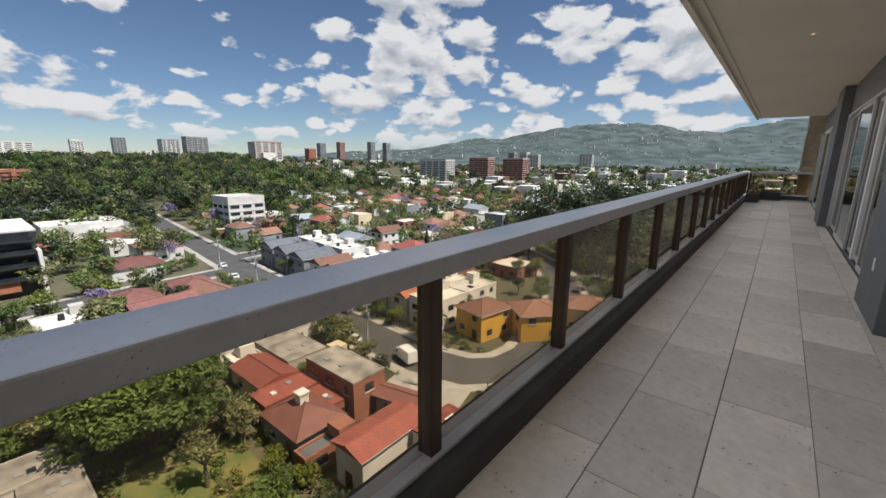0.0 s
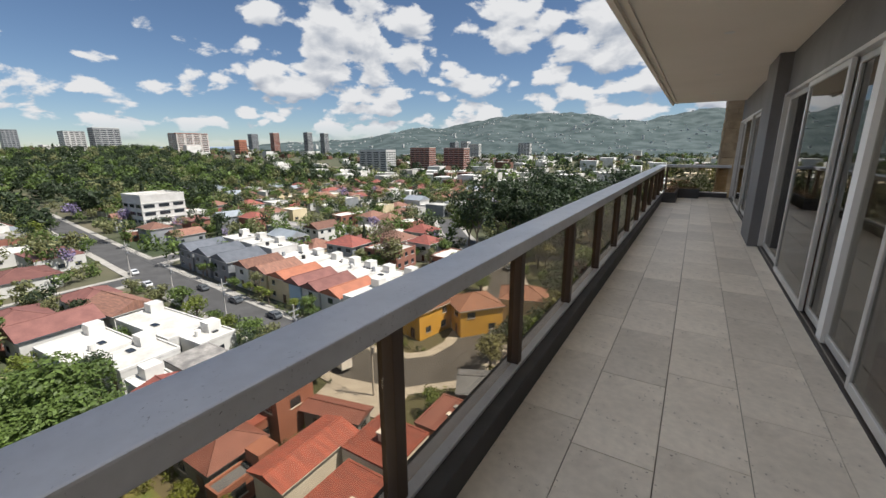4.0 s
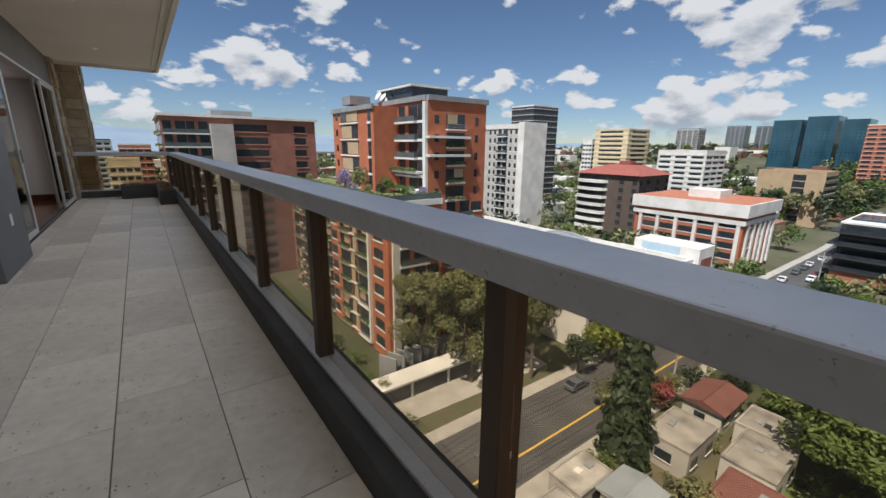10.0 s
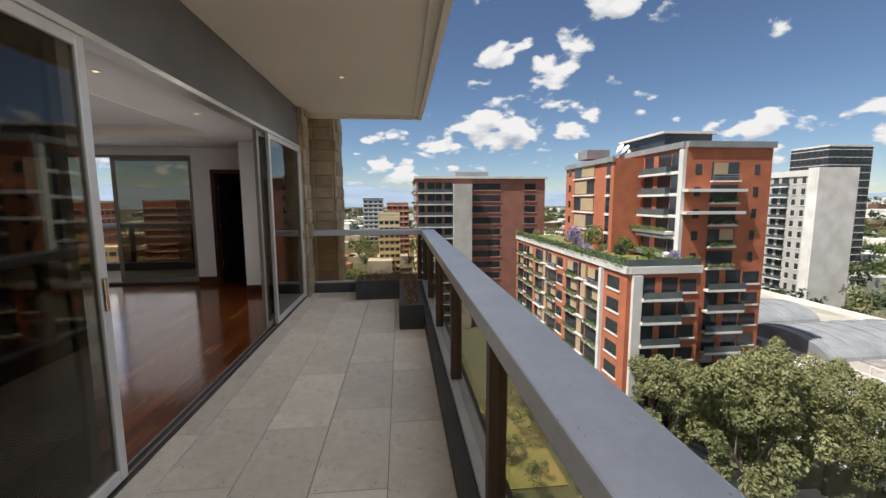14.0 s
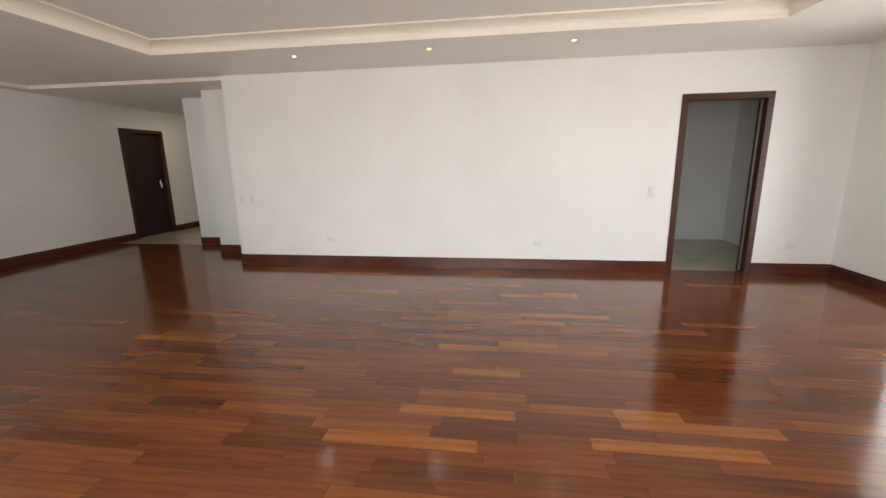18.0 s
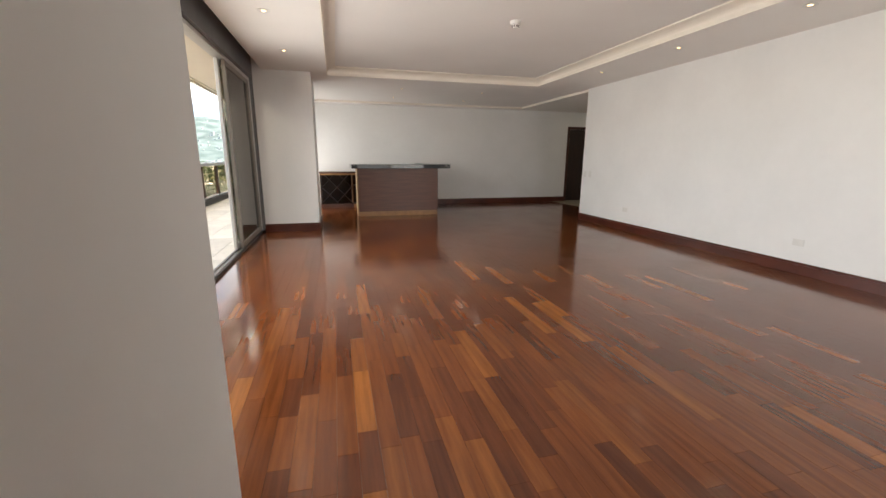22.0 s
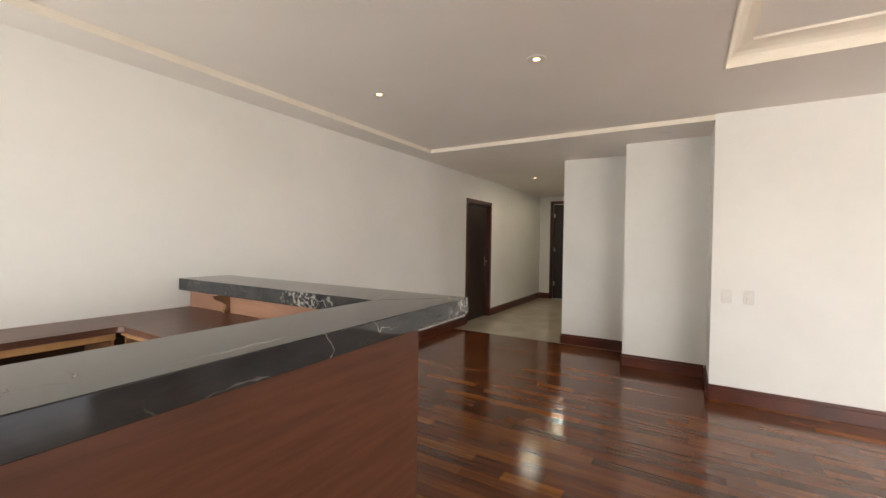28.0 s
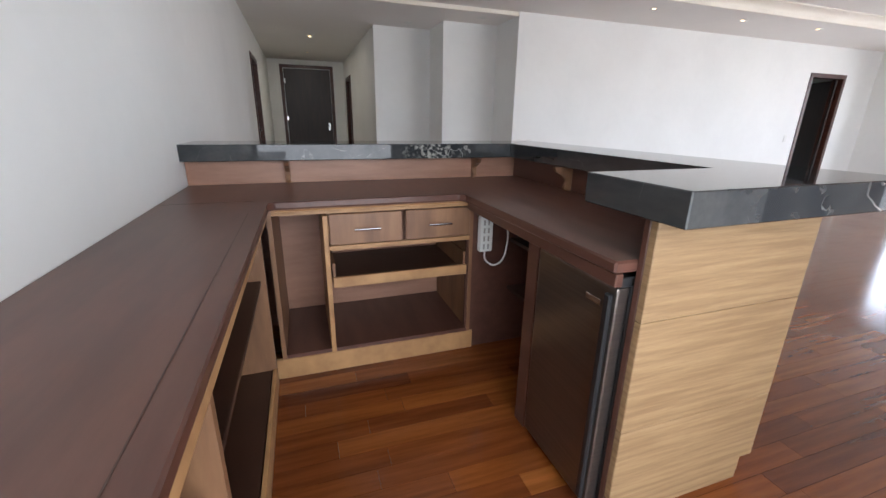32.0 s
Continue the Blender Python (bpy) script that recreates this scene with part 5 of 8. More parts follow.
R1 = [(60, -16.5), (0, -16.5), (-60, -16.3), (-120, -15.5), (-200, -15), (-360, -20), (-700, -34)]
R2 = [(-110, 185), (-92, 161), (-79, 145), (-60, 130), (-49, 117), (-40, 100), (-35, 84), (-31.5, 66), (-33, 58), (-38, 53), (-46, 51.3), (-60, 52), (-90, 54.5), (-130, 58.5), (-200, 66), (-420, 92)]
R3 = [(-134, 58), (-133, 30), (-131, -12)]
R4 = [(-150, 60), (-158, 120), (-170, 230)]
for nm, ln, w in (("road_1", R1, 10.5), ("road_2", R2, 9.0), ("road_3", R3, 7.0), ("road_4", R4, 7.0)):
    strip_road("pavement_" + nm[-1], "pale concrete pavement along the street", ln, w + 4.2, G + 0.02 + 0.004 * int(nm[-1]), "pave", "pavement")
    strip_road(nm, "grey asphalt street", ln, w, G + 0.06 + 0.004 * int(nm[-1]), "asphalt")
strip_road("road_centre_line", "double yellow centre line", [(60, -14.3), (-60, -14.2), (-118, -14.0)], 0.28, G + 0.08, "yellow_line", "road marking")
strip_road("pavement_yard", "bare stained concrete yard at the bend", [(-46, 42.6), (-33, 46.0)], 7.6, G + 0.035, "pave", "pavement")
strip_road("pavement_forecourt", "concrete forecourt and drive beside the building", [(10, -32), (-52, -30)], 8.0, G + 0.03, "pave", "pavement")


def block(name, label, x0, y0, x1, y1, z1, wall, floor_h=3.1, band=None, win="ext_glass", roof="flat_roof", base=None, bays=None, category="building", faces="nsew", glass_h=1.5, parapet=0.6, kind_group="", joined=False):
    """A tall building: walls, storeys of recessed window panes, floor bands, a roof with parapet."""
    z0 = G if base is None else base
    root = thing(name, label, category, kind_group, at=((x0 + x1) / 2, (y0 + y1) / 2, z0))
    ox, oy, oz = (x0 + x1) / 2, (y0 + y1) / 2, z0
    hx, hy, h = (x1 - x0) / 2, (y1 - y0) / 2, z1 - z0
    part("wall", boxes((-hx, -hy, 0, hx, hy, h)), wall, root)
    part("roof", boxes((-hx + 0.3, -hy + 0.3, h + 0.005, hx - 0.3, hy - 0.3, h + 0.08)), roof, root)
    pb = boxes((-hx - 0.05, -hy - 0.05, h - 0.2, hx + 0.05, -hy + 0.25, h + parapet), (-hx - 0.05, hy - 0.25, h - 0.2, hx + 0.05, hy + 0.05, h + parapet),
               (-hx - 0.05, -hy + 0.25, h - 0.2, -hx + 0.25, hy - 0.25, h + parapet), (hx - 0.25, -hy + 0.25, h - 0.2, hx + 0.05, hy - 0.25, h + parapet))
    part("parapet", pb, band or wall, root)
    nfl = max(1, int(h / floor_h))
    share = {}
    if joined:
        wins, bands = bmesh.new(), bmesh.new()
        for f in range(nfl):
            z = f * floor_h + floor_h * 0.32
            for side in faces:
                L = hx if side in "ns" else hy
                nb = bays or max(2, int(2 * L / 4.2))
                for i in range(nb):
                    a, e = -L + 2 * L / nb * (i + 0.14), -L + 2 * L / nb * (i + 0.86)
                    box(wins, *{"e": (hx - 0.02, a, z, hx + 0.06, e, z + glass_h), "w": (-hx - 0.06, a, z, -hx + 0.02, e, z + glass_h),
                                "n": (a, hy - 0.02, z, e, hy + 0.06, z + glass_h), "s": (a, -hy - 0.06, z, e, -hy + 0.02, z + glass_h)}[side])
            if band:
                box(bands, -hx - 0.2, -hy - 0.2, (f + 1) * floor_h - 0.45, hx + 0.2, hy + 0.2, (f + 1) * floor_h - 0.15)
        tagged(part("windows", wins, win, root), kind="stuff")
        if band:
            tagged(part("bands", bands, band, root), kind="stuff")
        return root
    for f in range(nfl):
        z = f * floor_h + floor_h * 0.32
        for side in faces:
            L = hx if side in "ns" else hy
            nb = bays or max(2, int(2 * L / 4.2))
            bw = 2 * L / nb
            key = (side, nb)
            if key not in share:
                b_ = bmesh.new()
                for i in range(1 if bays == 1 else nb):
                    a, e = (-L + bw * 0.16, L - bw * 0.16) if bays == 1 else (-L + bw * (i + 0.14), -L + bw * (i + 0.86))
                    d = 0.06
                    if side == "e":
                        box(b_, hx - 0.02, a, 0, hx + d, e, glass_h)
                    elif side == "w":
                        box(b_, -hx - d, a, 0, -hx + 0.02, e, glass_h)
                    elif side == "n":
                        box(b_, a, hy - 0.02, 0, e, hy + d, glass_h)
                    else:
                        box(b_, a, -hy - d, 0, e, -hy + 0.02, glass_h)
                share[key] = solid("window", b_, win)
            ob = new("window", share[key])
            ob.parent, ob.location = root, (0, 0, z)
        if band:
            if "band" not in share:
                share["band"] = solid("band", boxes((-hx - 0.2, -hy - 0.2, 0, hx + 0.2, hy + 0.2, 0.3)), band)
            ob = new("band", share["band"])
            ob.parent, ob.location = root, (0, 0, (f + 1) * floor_h - 0.45)
    return root

# ---------------------------------------------------------------- trees


def quads_mesh(name, centres, normals, sizes, material, rng, aspect=0.8):
    """Many small leaf quads, each with its own place, tilt and size."""
    c, nrm, sz = np.asarray(centres), np.asarray(normals), np.asarray(sizes)[:, None]
    k = len(c)
    nrm = nrm / (np.linalg.norm(nrm, axis=1, keepdims=True) + 1e-9)
    ref = rng.normal(size=(k, 3))
    u = np.cross(nrm, ref)
    u /= np.linalg.norm(u, axis=1, keepdims=True) + 1e-9
    w = np.cross(nrm, u) * aspect
    verts = np.stack((c - u * sz, c - w * sz * 0.6, c + u * sz, c + w * sz * 0.6), axis=1).reshape(-1, 3)
    faces = np.arange(4 * k).reshape(-1, 4)
    me = bpy.data.meshes.new(name)
    me.from_pydata(verts.tolist(), [], faces.tolist())
    me.materials.append(M[material])
    return me


def crown_points(rng, leaves, blobs, shape=(1, 1, 0.75), blob_r=(0.28, 0.45), spread=0.68):
    """Leaf places on the skins of lumps scattered round a crown of unit radius."""
    bc = rng.normal(size=(blobs, 3))
    bc /= np.linalg.norm(bc, axis=1, keepdims=True)
    bc *= spread * rng.uniform(0.45, 1.0, size=(blobs, 1))
    br = rng.uniform(*blob_r, size=blobs)
    pick = rng.integers(0, blobs, size=leaves)
    d = rng.normal(size=(leaves, 3))
    d /= np.linalg.norm(d, axis=1, keepdims=True)
    p = bc[pick] + d * br[pick][:, None] * rng.uniform(0.75, 1.08, size=(leaves, 1))
    p *= np.array(shape)
    n = d * 0.7 + rng.normal(size=(leaves, 3)) * 0.55 + np.array((0, 0, 0.5))
    return p, n


def crown_mesh(name, seed, leaves, blobs, size, material, **kw):
    rng = np.random.default_rng(seed)
    p, n = crown_points(rng, leaves, blobs, **kw)
    return quads_mesh(name, p, n, rng.uniform(0.6, 1.2, size=len(p)) * size, material, rng)


def conifer_mesh(name, seed, leaves, size, material, droop=0.25):
    rng = np.random.default_rng(seed)
    h = rng.uniform(0.0, 1.0, size=leaves) ** 1.25
    tier = 0.82 + 0.18 * np.sin(h * 70)
    a = rng.uniform(0, 6.283, size=leaves)
    lob = 1 + 0.22 * np.sin(a * 5 + h * 21)
    r = (1 - h) ** 0.8 * 0.17 * tier * lob * rng.uniform(0.45, 1.05, size=leaves) + 0.008
    p = np.stack((np.cos(a) * r, np.sin(a) * r, 0.06 + h * 0.94 - r * droop), axis=1)
    n = np.stack((np.cos(a), np.sin(a), np.full(leaves, 0.6)), axis=1) + rng.normal(size=(leaves, 3)) * 0.4
    return quads_mesh(name, p, n, rng.uniform(0.6, 1.2, size=leaves) * size, material, rng)


def trunk_mesh(name, seed, limbs=5):
    """A tapered trunk with limbs; unit height to the crown's middle."""
    rnd = random.Random(seed)
    bm = bmesh.new()
    rod(bm, (0, 0, -0.02), (0.02, 0.0, 0.55), 0.055, 0.036, 7)
    for i in range(limbs):
        a = i * 6.283 / limbs + rnd.uniform(-0.4, 0.4)
        q = (0.42 * math.cos(a), 0.42 * math.sin(a), rnd.uniform(0.85, 1.1))
        rod(bm, (0.02, 0, 0.5), q, 0.028, 0.008, 5)
        rod(bm, Vector((0.02, 0, 0.5)).lerp(Vector(q), 0.6), (q[0] * 0.6 + rnd.uniform(-0.2, 0.2), q[1] * 0.6 + rnd.uniform(-0.2, 0.2), 1.25), 0.014, 0.005, 4)
    return solid(name, bm, "bark")


TRUNKS = [trunk_mesh("trunk", 40 + i) for i in range(3)]
CROWNS = {}
for mtl in ("leaf", "leaf_olive", "leaf_dark", "leaf_lime", "leaf_lilac", "leaf_red", "leaf_brown"):
    CROWNS[mtl] = [crown_mesh("crown", 60 + 7 * i + len(mtl), 900, 16, 0.10, mtl) for i in range(3 if mtl in ("leaf", "leaf_dark", "leaf_olive") else 1)]
CYPRESS = conifer_mesh("crown", 5, 9000, 0.026, "leaf_dark", 0.5)
TREE_WORDS = {"leaf": "green", "leaf_olive": "olive green", "leaf_dark": "dark green", "leaf_lime": "lime green", "leaf_lilac": "lilac flowering", "leaf_red": "red flowering", "leaf_brown": "brown nearly bare"}


def tree(x, y, h, r, mtl="leaf", rnd=R_, crown=None, label="", z=None, flat=0.85):
    root = thing("tree", label or "%s broadleaf tree among the houses" % TREE_WORDS[mtl], "tree", "trees of the neighbourhood", at=(x, y, G if z is None else z))
    ch = r * flat
    mid = h - ch * 0.82
    t = new("trunk", rnd.choice(TRUNKS))
    t.parent = root
    k = (h * 0.45 + r * 0.5) * (0.55 if h > 15 else 1.0)
    t.scale = (k, k, mid)
    c = new("crown", crown or rnd.choice(CROWNS[mtl]))
    c.parent = root
    c.matrix_basis = pose(0, 0, mid, 0, 0, rnd.uniform(0, 360)) @ Matrix.Diagonal((r, r, ch * 1.05, 1))
    return root


def conifer(x, y, h, w=1.0, label="tall dark green conifer"):
    root = thing("conifer", label, "tree", "trees of the neighbourhood", at=(x, y, G))
    part("trunk", rod(bmesh.new(), (0, 0, 0), (0, 0, h * 0.9), h * 0.016, 0.04, 7), "bark", root)
    c = new("crown", CYPRESS)
    c.parent = root
    c.scale = (h * w, h * w, h)
    return root


# the big tree in the garden below and the eucalyptus row along the street
BIG = crown_mesh("crown", 9, 24000, 95, 0.034, "leaf", blob_r=(0.13, 0.24), spread=0.86, shape=(1, 1, 0.85))
EUC = [crown_mesh("crown", 90 + i, 17000, 60, 0.034, "leaf_olive", blob_r=(0.10, 0.25), spread=0.92, shape=(1, 1, 1)) for i in range(2)]
tree(-56.8, 13.0, 15.0, 10.8, "leaf", crown=BIG, label="very large spreading green tree in a garden", flat=0.72)
for x, y, h, r in ((-38.0, -29.5, 18.5, 7.6), (-44.5, -34.5, 18.0, 7.0), (-46.5, -25.0, 18.0, 4.8), (-52.0, -33.0, 16.5, 5.0), (-33.5, -36.5, 16, 6.0)):
    tree(x, y, h, r, "leaf_olive", crown=R_.choice(EUC), label="tall olive green eucalyptus beside the street", flat=1.05)
BARE = crown_mesh("crown", 33, 2600, 30, 0.034, "leaf_brown", blob_r=(0.18, 0.34), spread=0.85, shape=(1, 1, 1))
tree(-76.7, 97.0, 15.5, 6.2, "leaf_brown", crown=BARE, label="nearly bare brown tree among the houses", flat=1.05)
conifer(-43.0, -7.4, 23.5, 0.78, "tall dark green cypress beside the street")

# ---------------------------------------------------------------- houses
HOUSE_WALLS = ("white_ext", "white_ext", "cream_ext", "white_ext", "grey_ext", "brick_dull")
WALL_WORDS = dict(white_ext="white", cream_ext="cream", grey_ext="grey", brick_dull="brick", yellow_ext="ochre yellow", blue_ext="pale blue", brick="brick", concrete="concrete")
ROOF_WORDS = dict(red_roof="red sheet", clay_roof="clay tile", orange_roof="orange tile", maroon_roof="maroon", slate_roof="slate grey", flat_roof="flat pale", grey_roof="weathered flat grey", sheet_roof="metal sheet")


def house(x, y, w, d, h, wall="white_ext", roof="flat_roof", style="flat", rz=0.0, detail=2, label="", chimney=False, rise=None):
    """A low house: walls, roof by style, windows with frames and sills, a door, roof details."""
    rnd = random.Random(int(x * 31 + y * 17))
    root = thing("house", label or "%s house with %s roof" % (WALL_WORDS[wall], ROOF_WORDS[roof]), "house", "houses of the neighbourhood", at=(x, y, G), rz=rz)
    hx, hy = w / 2, d / 2
    part("wall", boxes((-hx, -hy, -0.2, hx, hy, h)), wall, root)
    o = 0.45
    if style == "flat":
        part("roof", boxes((-hx + 0.2, -hy + 0.2, h + 0.004, hx - 0.2, hy - 0.2, h + 0.06)), roof, root)
        plain = roof in ("grey_roof", "maroon_roof", "red_roof")
        p = 0.12 if plain else 0.35
        part("parapet", boxes((-hx - 0.06, -hy - 0.06, h - 0.12, hx + 0.06, -hy + 0.19, h + p), (-hx - 0.06, hy - 0.19, h - 0.12, hx + 0.06, hy + 0.06, h + p),
                              (-hx - 0.06, -hy + 0.19, h - 0.12, -hx + 0.19, hy - 0.19, h + p), (hx - 0.19, -hy + 0.19, h - 0.12, hx + 0.06, hy - 0.19, h + p)), roof if plain else wall, root)
        if detail > 1 and plain:
            for q in range(2):
                sx, sy = rnd.uniform(-hx * 0.6, hx * 0.6), rnd.uniform(-hy * 0.5, hy * 0.5)
                part("roof_hatch", boxes((sx - 0.4, sy - 0.35, h + 0.03, sx + 0.4, sy + 0.35, h + 0.22)), rnd.choice(("white_ext", "ext_glass", "grey_ext")), root)
        elif detail > 1:
            if rnd.random() < 0.7:
                tx, ty = rnd.uniform(-hx * 0.6, hx * 0.6), rnd.uniform(-hy * 0.6, hy * 0.6)
                bm = bmesh.new()
                bmesh.ops.create_cone(bm, cap_ends=True, segments=12, radius1=0.55, radius2=0.5, depth=1.1, matrix=Matrix.Translation((tx, ty, h + 0.6)))
                part("water_tank", bm, rnd.choice(("black", "white_ext", "grey_ext")), root)
            sx, sy = rnd.uniform(-hx * 0.5, hx * 0.5), rnd.uniform(-hy * 0.5, hy * 0.5)
            part("skylight", boxes((sx - 0.7, sy - 0.5, h + 0.03, sx + 0.7, sy + 0.5, h + 0.3)), "ext_glass", root)
            part("stair_head", boxes((-hx + 0.4, hy - 3.0, h + 0.03, -hx + 2.8, hy - 0.6, h + 1.9)), wall, root)
    else:
        rise = rise or min(hx, hy) * 0.5
        X, Y = hx + o, hy + o
        if style == "hip":
            if hx >= hy:
                ridge = ((-(X - Y) - 0.01, 0), (X - Y + 0.01, 0))
            else:
                ridge = ((0, -(Y - X) - 0.01), (0, Y - X + 0.01))
        else:
            ridge = ((-X, 0), (X, 0)) if hx >= hy else ((0, -Y), (0, Y))
        bm = bmesh.new()
        c = [bm.verts.new((a, b, h - 0.05)) for a, b in ((-X, -Y), (X, -Y), (X, Y), (-X, Y))]
        r0, r1 = (bm.verts.new((*q, h + rise)) for q in ridge)
        if hx >= hy:
            fs = ((c[0], c[1], r1, r0), (c[2], c[3], r0, r1), (c[1], c[2], r1), (c[3], c[0], r0))
        else:
            fs = ((c[1], c[2], r1, r0), (c[3], c[0], r0, r1), (c[0], c[1], r0), (c[2], c[3], r1))
        for f in fs:
            bm.faces.new(f)
        bm.faces.new(c[::-1])
        part("roof", bm, roof, root)
        eb = boxes((-X + 0.02, -Y + 0.02, h - 0.22, X - 0.02, Y - 0.02, h - 0.055))
        part("fascia", eb, "white_ext" if roof != "maroon_roof" else "slate_roof", root)
        if detail > 1:
            rb = bmesh.new()
            rod(rb, (*ridge[0], h + rise), (*ridge[1], h + rise), 0.12, None, 6)
            for cx, cy, rr in ((-X, -Y, ridge[0]), (X, Y, ridge[1]), (X, -Y, ridge[1] if hx >= hy else ridge[0]), (-X, Y, ridge[0] if hx >= hy else ridge[1])):
                if style == "hip":
                    rod(rb, (cx, cy, h - 0.03), (*rr, h + rise), 0.09, None, 5)
            part("ridge_cap", rb, roof, root)
    if chimney:
        part("chimney", boxes((-0.6, -0.6, h, 0.6, 0.6, h + (rise or 0) + 1.0), (-0.75, -0.75, h + (rise or 0) + 1.0, 0.75, 0.75, h + (rise or 0) + 1.2)), "white_ext", root)
    floors = max(1, int(h // 2.8))
    for side in ((1, 0), (0, -1), (0, 1), (-1, 0)) if detail > 1 and x > -60 else ((1, 0), (0, -1)):
        L = hy if side[0] else hx
        nb = max(1, int(2 * L / 3.4))
        for f in range(floors):
            for i in range(nb):
                u = -L + (i + 0.5) * 2 * L / nb + rnd.uniform(-0.2, 0.2)
                ww = rnd.uniform(0.6, 1.0)
                z0 = f * 2.8 + 1.0
                if rnd.random() < 0.12 or (detail == 0 and (f or i % 2 or side[1])):
                    continue

                def fb(a, b, c_, d_, t0, t1):
                    if side[0]:
                        s_ = sorted((side[0] * (hx + t0), side[0] * (hx + t1)))
                        return (s_[0], a, c_, s_[1], b, d_)
                    s_ = sorted((side[1] * (hy + t0), side[1] * (hy + t1)))
                    return (a, s_[0], c_, b, s_[1], d_)
                door = f == 0 and i == nb // 2 and side == (0, -1)
                if door:
                    part("door", boxes(fb(u - 0.6, u + 0.6, 0, 2.1, -0.02, 0.05)), "dark_wood", root)
                    continue
                wn = part("window", boxes(fb(u - ww, u + ww, z0, z0 + 1.2, -0.02, 0.04)), "ext_glass", root)
                if detail > 1:
                    part("sill", boxes(fb(u - ww - 0.1, u + ww + 0.1, z0 - 0.12, z0 - 0.002, -0.02, 0.12)), "white_ext", wn)
    return root


def wall_run(x0, y0, x1, y1, h, material="white_ext", label="garden wall along the plot"):
    d = Vector((x1 - x0, y1 - y0))
    root = thing("garden_wall", label, "wall", at=(x0, y0, G), rz=math.degrees(math.atan2(d.y, d.x)))
    part("wall", boxes((0, -0.1, -0.2, d.length, 0.1, h)), material, root)
    part("coping", boxes((-0.05, -0.16, h + 0.001, d.length + 0.05, 0.16, h + 0.1)), "concrete", root)


# between the two streets, nearest plots
house(-84.5, 27.0, 12, 9.5, 4.2, "white_ext", "flat_roof", rz=3, label="white flat-roofed house with several roof levels")
house(-74.6, 30.4, 8.6, 8.6, 3.8, "white_ext", "flat_roof", rz=3)
house(-84, 38.6, 18, 8.0, 4.0, "white_ext", "flat_roof", rz=3)
house(-72.0, 40.4, 6.0, 6.5, 3.6, "white_ext", "flat_roof", rz=3)
house(-99.5, 27, 8, 12, 4.4, "white_ext", "maroon_roof", "gable", rz=3)
house(-101, 38, 12, 8, 4.4, "white_ext", "clay_roof", "gable", rz=5)
house(-62.4, 34.8, 11.2, 7.0, 4.0, "concrete", "grey_roof", label="weathered concrete house with flat grey roof")
house(-65.5, 28.2, 4.2, 4.6, 3.4, "white_ext", "flat_roof")
house(-58.6, 28.2, 9.0, 5.6, 3.6, "cream_ext", "red_roof", "gable", rise=0.8)
house(-51.2, 27.6, 4.6, 8.4, 3.5, "brick_dull", "red_roof", "flat")
house(-45.6, 30.5, 5.8, 2.0, 3.4, "brick_dull", "red_roof", "flat")
house(-43.9, 25.8, 8.0, 6.4, 3.6, "grey_ext", "maroon_roof", "hip", chimney=True, rise=1.9, label="house with maroon hip roof and white chimney")
house(-38.2, 25.4, 2.2, 7.2, 2.6, "brick_dull", "slate_roof", "flat")
house(-46.8, 34.6, 11.2, 5.6, 6.0, "brick_dull", "grey_roof", label="brick house with weathered flat grey roof")
house(-53.6, 38.4, 5.0, 4.4, 3.2, "cream_ext", "flat_roof")
house(-37.0, 37.4, 8.0, 3.0, 3.2, "grey_ext", "maroon_roof", "gable", rise=0.6, rz=12)
house(-32.6, 29.0, 4.6, 9.4, 5.0, "white_ext", "red_roof", "gable", rise=0.7, label="white house with red roof and skylights")
house(-26.4, 34.6, 6.8, 6.6, 4.8, "white_ext", "red_roof", "flat", chimney=True, label="white house with red flat roof and tall chimney")
house(-24.4, 27.6, 7.6, 6.2, 4.4, "white_ext", "red_roof", "flat")
house(-21.8, 42.8, 8.4, 6.8, 4.0, "brick_dull", "maroon_roof", "flat", label="brick house with stained brown flat roof")
house(-22.6, 51.6, 7.0, 5.6, 4.0, "grey_ext", "slate_roof", "gable", rise=0.9, rz=25)
house(-19.6, 58.4, 5.0, 5.0, 3.8, "cream_ext", "orange_roof", "gable", rise=0.9, rz=25)
house(-48.2, -3.6, 7.2, 5.0, 3.5, "concrete", "grey_roof", label="low concrete house with weathered flat roof")
house(-50.6, 3.4, 7.6, 4.8, 3.7, "white_ext", "grey_roof")
house(-42.9, 4.5, 6.6, 4.8, 3.4, "white_ext", "maroon_roof", "flat")
house(-59.0, -4.2, 7.0, 4.6, 3.3, "white_ext", "maroon_roof", "gable", rise=0.8)
house(-57.4, 2.2, 5.6, 5.0, 3.6, "white_ext", "grey_roof")
house(-35.6, -2.4, 4.2, 4.0, 3.0, "white_ext", "sheet_roof", "gable", rise=0.4, label="small shed with pale blue metal sheet roof")
house(-33.6, -6.8, 5.4, 3.8, 2.9, "concrete", "grey_roof")
house(-33.6, 4.6, 6.0, 6.6, 3.0, "concrete", "maroon_roof", "gable", rise=0.5)
house(-27.0, -3.0, 6.0, 8.0, 3.2, "concrete", "grey_roof")
house(-26.0, 7.0, 6.0, 8.0, 3.2, "white_ext", "red_roof", "gable", rise=0.9)
house(-89.5, -2.6, 7.0, 7.0, 6.0, "white_ext", "clay_roof", "hip", rise=2.2, label="white two-storey house with clay hip roof")
house(-80.6, -7.6, 3.0, 2.6, 2.8, "brick", "flat_roof", label="small brick and yellow kiosk with flat roof")
house(-94.5, 10.8, 5.0, 5.0, 3.0, "white_ext", "clay_roof", "hip", rise=1.2)
house(-97, 2.5, 6.0, 7.0, 3.2, "white_ext", "grey_roof")
